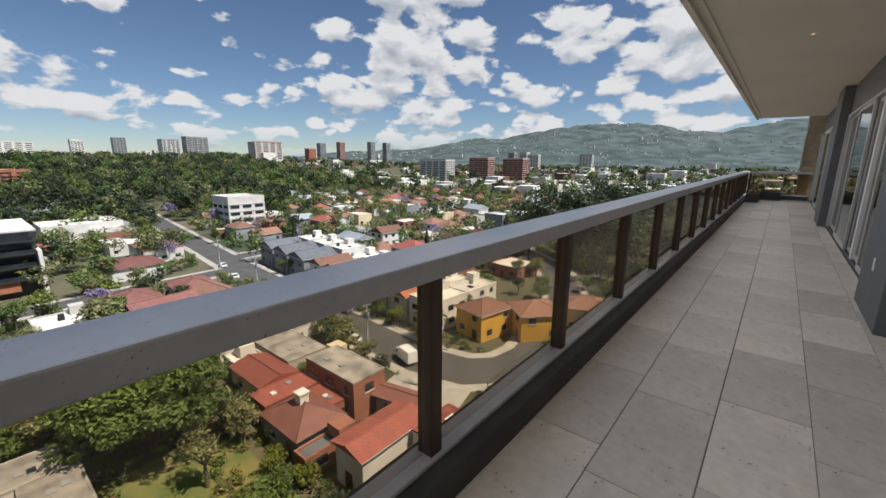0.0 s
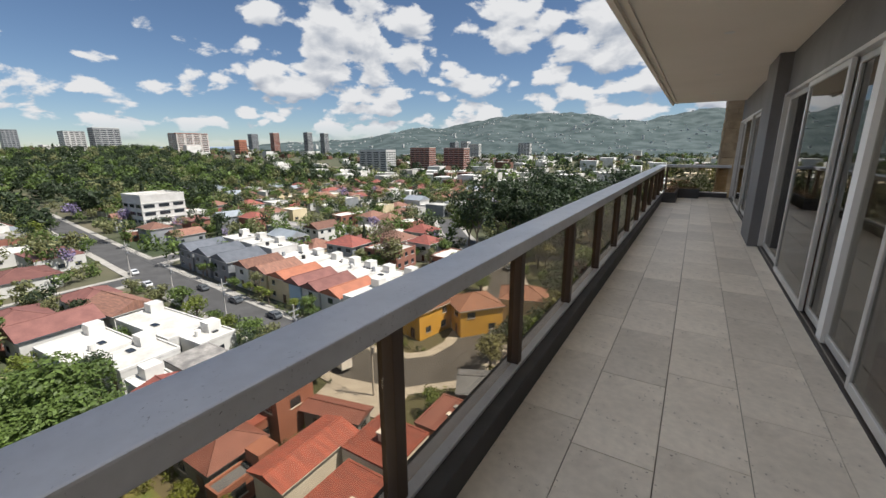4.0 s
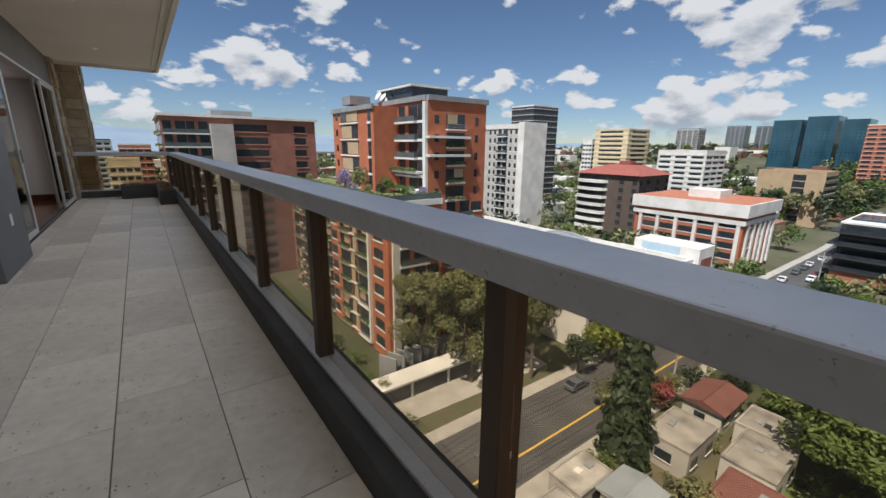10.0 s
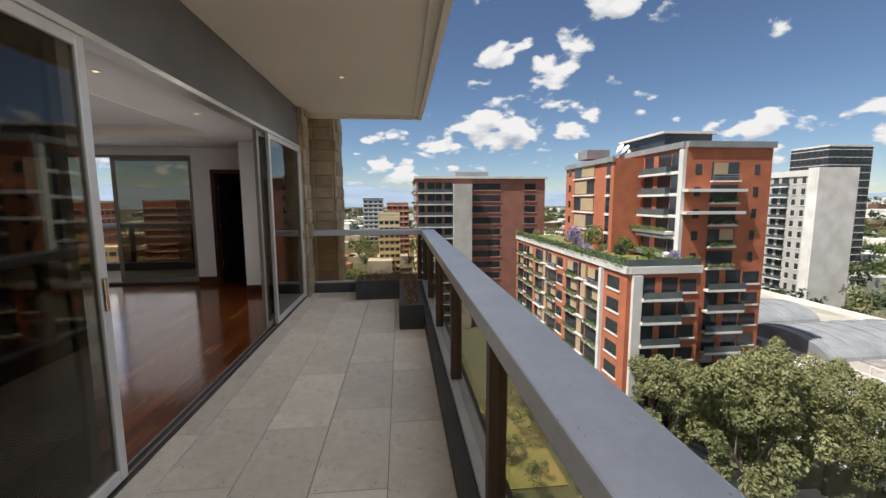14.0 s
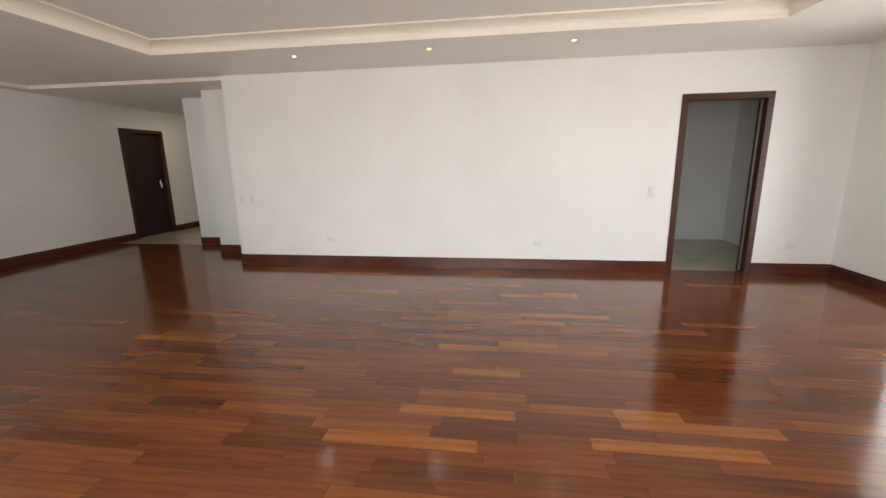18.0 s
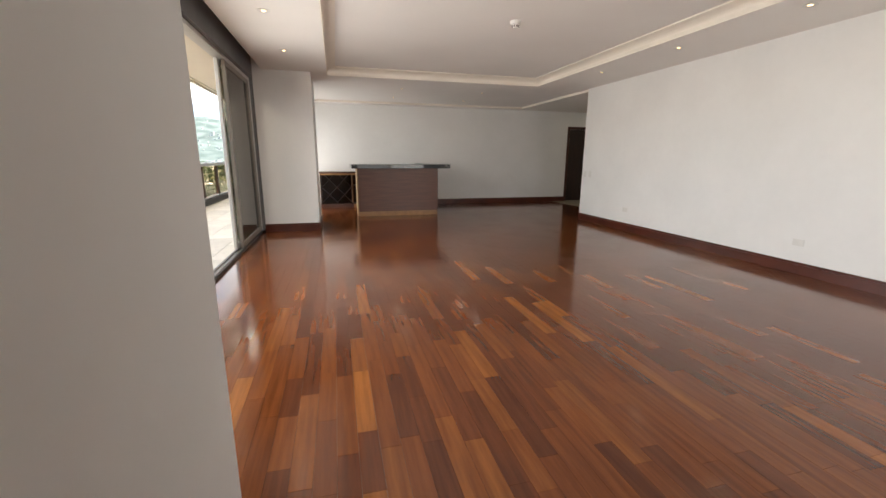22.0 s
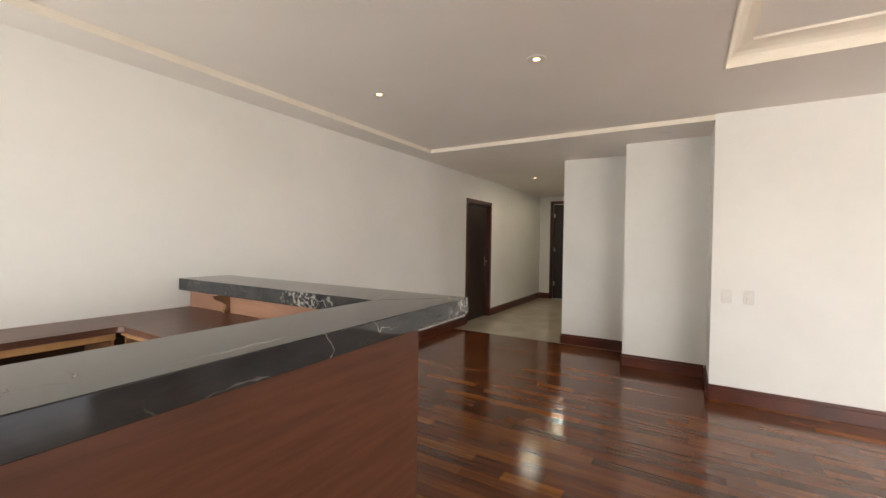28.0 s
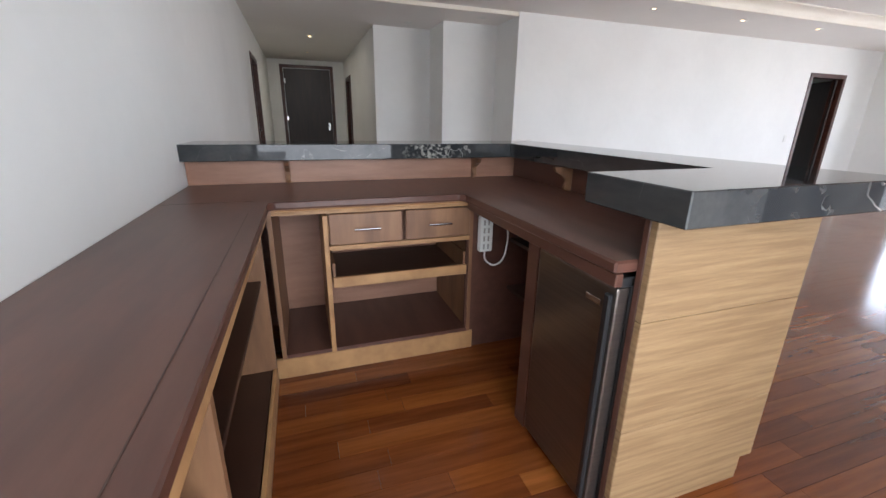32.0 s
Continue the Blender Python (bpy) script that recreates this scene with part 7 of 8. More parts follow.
facade(apt, (-4.6, 8.2, 0), 0, 1.0, 8, 3.1, [(2.8, "w"), (5.2, "B"), (1.3, "v")], seed=3, green=0.5)
facade(apt, (-5.0, 4.0, 0), -90, TZ + 0.5, 5, 3.1, [(0.9, "v"), (2.2, "t"), (6.6, "B")], seed=4, green=0.7)
facade(apt, (0.0, -6.0, 0), -90, TZ + 0.5, 5, 3.1, [(1.0, "k"), (1.4, "t"), (4.0, "k"), (8.6, "W"), (1.2, "k"), (1.6, "s")], seed=5)
facade(apt, (-18.0, 4.0, 0), 0, 1.0, 8, 3.1, [(0.4, "k"), (3.0, "w"), (5.6, "B"), (1.0, "k"), (1.4, "s")], seed=6, green=0.5)
facade(apt, (-18.0, 4.0, 0), 0, 1.0 + 8 * 3.1, 5, 3.1, [(1.6, "k"), (1.3, "s"), (2.0, "k"), (4.4, "b"), (1.1, "k"), (1.5, "s")], seed=26, green=0.9)
for z in (TZ + 7.0, TZ + 10.1):
    part("terrace_slab", boxes((-13.5, 4.01, z, -4.6, 5.2, z + 0.4)), "white_ext", apt)
for y0, y1, z, out in ((-5.8, 3.8, TZ + 0.9, 2.4), (-6.4, 2.5, TZ + 4.0, 1.5)):
    part("terrace_slab", boxes((-5.0, y0, z, -5.0 + out, y1, z + 0.45)), "white_ext", apt)
    ob = new("terrace_planting", hedge_mesh("terrace_planting", y1 - y0, 0.6, 0.6, int(z), "leaf")); ob.parent = apt; ob.matrix_basis = pose(-5.0 + out - 0.1, y1, z + 0.45, 0, 0, -90)
part("garden_rail", boxes((5.25, -41.8, TZ + 0.46, 5.32, 8.3, TZ + 1.35), (-4.8, 8.25, TZ + 0.46, 5.25, 8.32, TZ + 1.35)), "rail_glass_far", apt)
for qx, qy, q, mtl in ((1.8, -9.0, 2.3, "leaf_olive"), (2.6, -14.5, 2.0, "leaf_lilac"), (-1.0, -3.5, 1.5, "leaf"), (3.0, 2.0, 1.2, "leaf_dark"), (0.5, 5.0, 1.0, "leaf")):
    c = new("roof_tree", CROWNS[mtl][0]); c.parent = apt
    c.matrix_basis = pose(qx, qy, TZ + 0.5 + q * 1.1) @ Matrix.Diagonal((q, q, q * 1.2, 1))
for k in range(14):
    rr = random.Random(200 + k)
    c = new("roof_shrub", CROWNS["leaf_olive" if k % 3 else "leaf_lilac"][0])
    c.parent = apt
    q = rr.uniform(0.7, 1.5)
    c.matrix_basis = pose(rr.uniform(-3.5, 4), rr.uniform(-38, 6.5), TZ + 0.8 + q * 0.5) @ Matrix.Diagonal((q, q, q * (2.2 if k in (3, 5) else 1), 1))
# slanted planting fins and canopy at its foot
fins = thing("garden_pergola", "row of slanted green planted fins over a white canopy", "pergola", at=(-30, -36, G))
part("canopy", boxes((-12, 1.5, 2.6, 8, 5.0, 2.9)), "white_ext", fins)
fin = solid("fin", boxes((-0.18, -2.6, 0.4, 0.18, 0.6, 4.2)), "grey_ext")
fgr = hedge_mesh("fin_planting", 3.0, 0.5, 3.6, 8)
for k in range(9):
    ob = new("fin", fin); ob.parent = fins; ob.matrix_basis = pose(-10 + k * 1.5, 0, 0, 0, 0, 25)
    ob = new("fin_planting", fgr); ob.parent = fins; ob.matrix_basis = pose(-9.9 + k * 1.5, -2.3, 0.5, 0, 0, 115)
for x in (-11.5, -5, 1.5, 7.5):
    part("column", boxes((x - 0.15, 4.4, 0, x + 0.15, 4.7, 2.59)), "white_ext", fins)
structure("lawn_garden", boxes((-22, -58, G - 0.1, -8, -38, G + 0.06)), "lawn", "trimmed lawn beside the apartment building", "lawn")
structure("lawn_yard", boxes((-54, 4.5, G - 0.1, -42, 20, G + 0.05)), "lawn", "dry garden lawn under the big tree", "lawn")

# duller brick building behind it
ab = thing("apartment_building", "reddish apartment building with stacked balconies", "apartment building", at=(-24, -118, G))
part("wall", boxes((-18, -14, 0, 18, 14, 41.5)), "brick_dull", ab)
part("pier_wall", boxes((3, 14.01, 0, 8, 16, 40)), "concrete", ab)
part("roof", boxes((-18.6, -14.6, 41.51, 18.6, 14.6, 42.1)), "white_ext", ab)
part("service_box", boxes((-4, -6, 42.11, 6, 4, 44)), "grey_ext", ab)
facade(ab, (-18.0, 14.0, 0), 0, 0.5, 13, 3.1, [(2.5, "k"), (3.6, "w"), (6.4, "k"), (8.4, "w")], "brick_dull", "brick_pale", seed=7)
facade(ab, (8.2, 14.0, 0), 0, 0.5, 13, 3.1, [(4.7, "B"), (4.7, "B")], "brick_dull", seed=8, green=0.2)
facade(ab, (18.0, 14.0, 0), -90, 0.5, 13, 3.1, [(6, "b"), (3, "w"), (6, "b"), (3, "w"), (6, "b")], seed=9)

# white tower with stacked balconies
wt = thing("apartment_tower", "white apartment tower with a stack of balconies", "apartment building", at=(-126, -110, G))
part("wall", boxes((-6, -12, 0, 6, 12, 43)), "concrete", wt)
part("blank_wall", boxes((-6.5, 12.01, 0, 6.4, 12.6, 44.5), (6.01, 9.6, 0, 6.5, 12.0, 44.5)), "white_ext", wt)
part("parapet", boxes((5.6, -12, 42.2, 6.3, 9.5, 44.0)), "white_ext", wt)
facade(wt, (6.0, 9.0, 0), -90, 1.0, 13, 3.2, [(1.6, "w"), (1.2, "k"), (1.6, "w"), (1.0, "k"), (5.4, "B"), (1.0, "k"), (1.6, "w"), (1.2, "k"), (1.6, "w")], "concrete", seed=10, green=0.05)

block("office_tower", "dark office tower with pale vertical fins", -214, -176, -192, -158, 25, "black_ext", 3.4, "white_ext", bays=7, glass_h=1.9)
block("office_tower", "pale yellow tower with horizontal bands", -304, -172, -276, -146, 14, "cream_ext", 3.2, "cream_ext", bays=1, glass_h=1.2)
block("office_block", "white block with small windows", -292, -182, -276, -174, 7, "white_ext", 3.2, bays=3)
# brown building with white balconies and a red roof
bb = thing("apartment_building", "brown apartment building with white balconies and red roof", "apartment building", at=(-167, -82, G))
part("wall", boxes((-10, -14, 0, 13, 13, 25)), "brown_ext", bb)
bm = bmesh.new()
c4 = [bm.verts.new(p) for p in ((-11.2, -15.2, 25.0), (14.2, -15.2, 25.0), (14.2, 14.2, 25.0), (-11.2, 14.2, 25.0))]
t4 = [bm.verts.new(p) for p in ((-3, -6, 28.6), (5, -6, 28.6), (5, 5, 28.6), (-3, 5, 28.6))]
for i in range(4):
    bm.faces.new((c4[i], c4[(i + 1) % 4], t4[(i + 1) % 4], t4[i]))
bm.faces.new(t4); bm.faces.new(c4[::-1])
part("roof", bm, "red_roof", bb)
part("roof_lantern", boxes((-1, -2, 28.61, 3, 3, 30.2)), "red_roof", bb)
for f in range(7):
    bm = bmesh.new()
    prism(bm, [(12.9, -14), (15, -13), (16, -9), (16, -5), (15, -1), (12.9, 0)], 2.2 + f * 3.2, 3.3 + f * 3.2)
    part("balcony", bm, "white_ext", bb, "white curved balcony front")
    part("balcony_glass", boxes((13.0, -13, 3.35 + f * 3.2, 13.05, -1, 5.2 + f * 3.2)), "ext_glass", bb)
facade(bb, (13.0, 12.5, 0), -90, 1.5, 7, 3.2, [(2.4, "w"), (3, "k"), (2.4, "w"), (3, "k")], "brown_ext", "brown_ext", seed=13)
facade(bb, (-9.5, 13.0, 0), 0, 1.5, 7, 3.2, [(2.4, "w"), (4, "k"), (3.4, "w"), (4, "k"), (3.4, "w"), (3, "k"), (2.0, "w")], "brown_ext", "brown_ext", seed=14)
# brick and white office with a red flat roof
of = thing("office_building", "brick office with white bands and red flat roof", "office", at=(-146, -43, G))
part("wall", boxes((-13, -15, 0, 12.5, 16, 17)), "brick", of)
part("top_band", boxes((-14, -16, 17.01, 13.5, 17, 20.5), (-13.6, -15.6, 14.8, 13.1, 16.6, 16.0)), "white_ext", of)
part("roof", boxes((-13.4, -15.4, 20.51, 12.9, 16.4, 20.6)), "orange_roof", of)
part("roof_house", boxes((-5, -3, 20.61, 4, 6, 23.0)), "white_ext", of)
facade(of, (12.5, 15.5, 0), -90, 1.0, 5, 3.0, [(1, "v"), (4.6, "w"), (1, "v"), (4.6, "w"), (1, "v"), (4.6, "w"), (1, "v"), (4.6, "w"), (1, "v"), (4.6, "w"), (1, "v")], seed=15)
facade(of, (-12.5, 16.0, 0), 0, 1.0, 5, 3.0, [(1.2, "v"), (2.6, "w"), (1.2, "v"), (3.2, "k"), (1.2, "v"), (2.6, "w"), (1.2, "v"), (3.2, "k"), (1.2, "v"), (3.6, "w"), (1.2, "v")], seed=16)
# tan block, black office, other blocks
tb = block("office_block", "tan office block with red flat roof", -272, -60, -250, -34.5, -8.8, "tan_ext", 3.2, None, roof="orange_roof", faces="s", bays=3)
facade(tb, (11.0, 6.0, 0), -90, 2.0, 7, 3.2, [(5.0, "t")], "tan_ext", "tan_ext", seed=17)
facade(tb, (-11.0, 13.0, 0), 0, 2.0, 7, 3.2, [(22.0, "w")], "tan_ext", "white_ext", seed=18)
bk = thing("office_building", "black office with deep balconies and white roof", "office", at=(-164, 1, G))
part("core", boxes((-15, -11, 0, 15, 13, 16.5)), "black_ext", bk)
part("roof", boxes((-15.5, -11.5, 16.51, 14, 13.5, 16.9)), "white_ext", bk)
part("solar_array", boxes((-6, -10.5, 16.91, 8, -2, 17.3)), "blue_glass", bk)
part("roof_house", boxes((-12, -2, 16.91, -4, 8, 18.6)), "white_ext", bk)
for f in range(4):
    part("balcony_slab", boxes((15.01, -11, 4.3 + f * 3.3, 17.5, 12.5, 4.7 + f * 3.3), (-14, -13.0, 4.3 + f * 3.3, 16, -11.01, 4.7 + f * 3.3)), "black_ext", bk)
    part("glazing", boxes((15.01, -10, 4.75 + f * 3.3, 15.06, 12, 6.6 + f * 3.3)), "ext_glass", bk)
    part("balustrade", boxes((17.35, -10.8, 4.71 + f * 3.3, 17.42, 12.3, 5.6 + f * 3.3)), "ext_glass", bk)
part("timber_screen", boxes((15.2, -11, 1.6, 16.8, 8.5, 4.2)), "orange_roof", bk, "orange timber slatted screen")
part("side_wall", boxes((14, 12.6, 0, 19, 13.4, 12)), "white_ext", bk)
block("office_block", "white and red striped office", -296, -120, -268, -92, 0, "white_ext", 3.2, "white_ext", roof="red_roof", bays=3, glass_h=1.3)
for x0, y0, x1, y1, z1 in ((-648, -160, -610, -134, 34), (-650, -130, -612, -104, 37), (-655, -100, -615, -80, 33)):
    block("glass_tower", "dark blue glass office tower", x0, y0, x1, y1, z1, "blue_glass", 3.6, None, win="blue_glass", bays=6, glass_h=2.8)
block("apartment_tower", "brick and white apartment tower", -448, -52, -426, -26, 19, "brick", 3.2, "white_ext", bays=4)
block("apartment_block", "white four-storey apartment block with balconies", -222, 86, -204, 104, -17.5, "white_ext", 3.4, "white_ext", bays=3)
block("warehouse", "long white warehouse wall", -240, 22, -220, 48, -26, "white_ext", 5, bays=2, faces="")

# shopping centre
ml = thing("shopping_centre", "white shopping centre with grey vaulted roofs", "shopping centre", at=(-60, -25, G))
part("body", boxes((-39, -70, 0, 0, 0, 10.0)), "white_ext", ml)
part("roof", boxes((-38.5, -69.5, 10.01, -0.5, -0.5, 10.12)), "mall_roof", ml)
for k in range(26):
    rr = random.Random(k + 300)
    x, y, w, d = rr.uniform(-37, -8), rr.uniform(-67, -6), rr.uniform(2, 6), rr.uniform(2, 7)
    part("roof_patch", boxes((x, y, 10.12 + 0.004 * k, x + w, y + d, 10.16 + 0.004 * k)), rr.choice(("grey_roof", "mall_roof", "pave", "concrete", "grey_roof")), ml)
part("red_roof_deck", boxes((-30, -62, 10.13, -22, -56, 10.3)), "clay_roof", ml)
part("parapet", boxes((-39.2, -0.6, 9.2, 0.2, 0.2, 11.2), (-0.6, -70, 9.2, 0.2, -0.6, 11.2), (-39.2, -70, 9.2, -38.6, -0.6, 11.2)), "white_ext", ml)
for k, (cy, rad) in enumerate(((-30, 8), (-48, 7))):
    bm = bmesh.new()
    pts = [(cy + rad * math.cos(q * math.pi / 14), 10.1 + 2.8 * math.sin(q * math.pi / 14)) for q in range(15)]
    prism(bm, pts, -34 + k * 6, -8 + k * 2, "x")
    vault = part("vault_roof", bm, "vault_metal", ml, "grey metal vaulted roof")
    for q in range(7):
        rb = bmesh.new()
        u = -34 + k * 6 + (26 - k * 4) * (q + 0.5) / 7
        for (ya, za), (yb, zb) in zip(pts, pts[1:]):
            rod(rb, (u, ya, za + 0.06), (u, yb, zb + 0.06), 0.09, None, 5)
        part("rib", rb, "vault_metal", vault)
for k in range(10):
    part("roof_truss", boxes((-36 + k * 3.6, -16, 10.13, -35.8 + k * 3.6, -15.8, 12.2), (-36 + k * 3.6, -10, 10.13, -35.8 + k * 3.6, -9.8, 12.2), (-36 + k * 3.6, -15.8, 12.0, -35.8 + k * 3.6, -10, 12.2)), "white_ext", ml)

for k in range(10):
    rr = random.Random(k + 50)
    x, y = rr.uniform(-36, -4), rr.uniform(-66, -3)
    part("air_unit", boxes((x, y, 10.13, x + 1.8, y + 1.4, 11.3)), "grey_ext", ml)
for k in range(8):
    x = -38 + k * 4.8
    part("shop_window", boxes((x, 0.01, 5.6, x + 3.6, 0.08, 8.6)), "ext_glass", ml)
    part("awning_frame", boxes((x - 0.1, 0.09, 8.7, x + 3.7, 2.2, 8.85)), "black_ext", ml)
    part("shop_window", boxes((x, 0.01, 0.6, x + 3.8, 0.08, 3.6)), "ext_glass", ml)
part("ledge", boxes((-39, 0.09, 4.2, 0, 2.0, 4.6)), "black_ext", ml)
part("corner_block", boxes((-47, -14, 0, -39.21, 1.2, 13.5)), "white_ext", ml)
part("sign_panel", boxes((-46, 1.21, 8.2, -40.4, 1.3, 11.0)), "red_roof", ml, "coloured picture panel")
part("sign_panel", boxes((-39.2, -12, 11.21, -39.15, -3, 13.2)), "blue_ext", ml, "pale picture panel")

# towers along the skyline
SKY = (("hotel", "orange and white hotel slab far away", -818, 390, -788, 446, 32, "white_ext", "brick"), ("tower_block", "white tower far away", -963, 280, -935, 310, 36, "white_ext", "grey_ext"), ("tower_block", "grey tower far away", -905, 304, -880, 342, 41, "grey_ext", "white_ext"),
       ("tower_block", "white slab tower far away", -992, 152, -975, 170, 31, "white_ext", "white_ext"), ("tower_block", "orange block far away", -766, 482, -750, 498, 21, "orange_roof", "white_ext"),
       ("apartment_tower", "red and white apartment tower", -392, 543, -356, 562, 4.4, "brick_dull", "white_ext"), ("apartment_tower", "red and white apartment tower", -346, 570, -310, 590, 3.5, "brick_dull", "white_ext"), ("apartment_block", "long white apartment block", -440, 478, -388, 500, 1.5, "white_ext", "grey_ext"),
       ("tower_block", "grey tower pair far away", -998, 844, -980, 862, 52, "grey_ext", "white_ext"), ("tower_block", "grey tower pair far away", -968, 880, -950, 897, 50, "grey_ext", "white_ext"), ("tower_block", "grey tower far away", -1086, 724, -1068, 744, 46, "grey_ext", "grey_ext"), ("tower_block", "brown tower far away", -1053, 771, -1036, 790, 50, "brick_dull", "white_ext"),
       ("tower_block", "white block on the hillside", -402, 1031, -370, 1045, 16, "white_ext", "grey_ext"), ("tower_block", "white tower far away", -560, 1010, -540, 1030, 22, "white_ext", "grey_ext"), ("tower_block", "grey tower far away", -590, 1000, -572, 1020, 20, "grey_ext", "white_ext"), ("tower_block", "white tower far away", -520, 980, -490, 995, 15, "white_ext", "white_ext"),
       ("tower_block", "dark tower far away", -1180, -20, -1150, 4, 48, "grey_ext", "grey_ext"), ("tower_block", "dark tower far away", -1190, 20, -1165, 40, 46, "brown_ext", "grey_ext"), ("tower_block", "white blocks far away", -1050, 60, -1020, 110, 26, "white_ext", "grey_ext"), ("tower_block", "dark tower far away", -1120, 240, -1100, 262, 42, "grey_ext", "white_ext"),
       ("tower_block", "grey office far away", -900, -260, -880, -225, 40, "grey_ext", "blue_glass"), ("tower_block", "grey office far away", -950, -320, -920, -290, 44, "grey_ext", "blue_glass"), ("tower_block", "pale office far away", -880, -380, -850, -340, 38, "concrete", "blue_glass"), ("tower_block", "dark office far away", -1000, -230, -970, -205, 46, "brown_ext", "blue_glass"),
       ("tower_block", "white hotel far away", -690, -14, -660, 16, 16, "white_ext", "grey_ext"), ("tower_block", "orange block far away", -540, 10, -510, 50, -10, "orange_roof", "white_ext"),
       ("tower_block", "white striped tower to the south", 210, -214, 232, -194, 11, "white_ext", "grey_ext"), ("tower_block", "white and red tower to the south", 164, -206, 188, -182, 3.5, "white_ext", "brick_dull"), ("tower_block", "brick tower to the south", 108, -172, 128, -152, 1.5, "brick", "cream_ext"), ("tower_block", "brick and white tower to the south", 96, -206, 118, -186, 2, "brick", "white_ext"),
       ("tower_block", "grey tower to the south", 118, -262, 132, -248, -2, "grey_ext", "white_ext"), ("tower_block", "white striped tower to the south", 8, -338, 32, -318, 3, "white_ext", "blue_glass"), ("tower_block", "cream block to the south", -4, -206, 12, -192, -5, "cream_ext", "cream_ext"), ("tower_block", "brick tower to the south", -10, -250, 10, -234, 0.5, "brick", "white_ext"), ("tower_block", "tan block to the south", 90, -150, 108, -136, -14, "tan_ext", "cream_ext"))
for nm, lb, x0, y0, x1, y1, z1, wl, bd in SKY:
    if x0 > -20:
        mx_, my_, hx_, hy_ = (x0 + x1) / 2, (y0 + y1) / 2, (x1 - x0) * 0.32, (y1 - y0) * 0.32
        x0, x1, y0, y1 = mx_ - hx_, mx_ + hx_, my_ - hy_, my_ + hy_
    block(nm, lb, x0, y0, x1, y1, z1, wl, 3.3, bd if R_.random() < 0.6 or nm != "tower_block" else None, bays=4, faces=("es" if y0 > 200 else "en") if x0 < -100 else "nw", category="tower", glass_h=1.4, joined=x0 < -300)

# low roofs between the tall buildings, joined
for mtl, k in (("white_ext", 70), ("clay_roof", 70), ("flat_roof", 90)):
    V, F = [], []
    for _ in range(k):
        while True:
            x, y = (R_.uniform(-420, -104), R_.uniform(-330, -30)) if R_.random() < 0.5 else (R_.uniform(-60, 330), R_.uniform(-420, -70))
            if not ((-160 < x < -105 and -130 < y < -90) or (-195 < x < -120 and -112 < y < -12) or (-230 < x < -180 and -190 < y < -145) or (-320 < x < -262 and -200 < y < -136) or (-285 < x < -235 and -70 < y < -24) or (-62 < x < 4 and -146 < y < -60) or near_road(x, y, 12)):
                break
        w, d, h = R_.uniform(4, 10), R_.uniform(4, 9), R_.choice((4, 4, 6, 7))
        i = len(V)
        V += [(x - w, y - d, G - 0.5), (x + w, y - d, G - 0.5), (x + w, y + d, G - 0.5), (x - w, y + d, G - 0.5), (x - w, y - d, G + h), (x + w, y - d, G + h), (x + w, y + d, G + h), (x - w, y + d, G + h)]
        F += [(i + 4, i + 5, i + 6, i + 7), (i, i + 1, i + 5, i + 4), (i + 1, i + 2, i + 6, i + 5), (i + 2, i + 3, i + 7, i + 6), (i + 3, i, i + 4, i + 7)]
    me = bpy.data.meshes.new("low_roofs")
    me.from_pydata(V, [], F)
    me.materials.append(M[mtl])
    tagged(new("low_roofs", me), "low roofs between the tall buildings", "buildings", kind="stuff")

# low roofs of the far city, joined
for nm, mtl, k in (("far_roofs", "white_ext", 620), ("far_roofs", "clay_roof", 380), ("far_roofs", "flat_roof", 300)):
    V, F = [], []
    for _ in range(k):
        while True:
            a, r = R_.uniform(-0.25, 3.7), 330 + 1300 * R_.random() ** 1.3
            x, y = -r * math.sin(a), r * math.cos(a)
            if not (-620 < x < -225 and -75 < y < 330) and not (x > -345 and 0 < y < 330) and not (-330 < x < 20 and -180 < y < 0):
                break
        w, d, h = R_.uniform(5, 14), R_.uniform(5, 12), R_.choice((4, 4, 6, 7, 9)) + (R_.uniform(0, 12) if mtl == "white_ext" and R_.random() < 0.12 else 0)
        i, g = len(V), G + rise(x, y)
        V += [(x - w, y - d, g - 2), (x + w, y - d, g - 2), (x + w, y + d, g - 2), (x - w, y + d, g - 2), (x - w, y - d, g + h), (x + w, y - d, g + h), (x + w, y + d, g + h), (x - w, y + d, g + h)]
        F += [(i + 4, i + 5, i + 6, i + 7), (i, i + 1, i + 5, i + 4), (i + 1, i + 2, i + 6, i + 5), (i + 2, i + 3, i + 7, i + 6), (i + 3, i, i + 4, i + 7)]
    me = bpy.data.meshes.new(nm)
    me.from_pydata(V, [], F)
    me.materials.append(M[mtl])
    tagged(new(nm, me), "low roofs of the distant city", "buildings", kind="stuff")

# ---------------------------------------------------------------- hills round the valley
RIDGE = ((-70, 1.2), (-40, 2.2), (-25, 3.4), (-10, 4.3), (0, 4.7), (7, 5.0), (15, 5.6), (23, 4.7), (36, 3.2), (47, 2.1), (60, 0.9), (80, 0.7), (100, 0.6), (125, 0.9), (150, 1.4), (165, 2.0), (185, 2.6), (205, 2.4), (225, 2.2), (250, 1.8), (290, 1.2))


def ridge(a):
    a = (a + 70) % 360 - 70
    for (a0, h0), (a1, h1) in zip(RIDGE, RIDGE[1:]):
        if a0 <= a <= a1:
            t = (a - a0) / (a1 - a0)
            t = t * t * (3 - 2 * t)
            return h0 + (h1 - h0) * t
    return 1.2


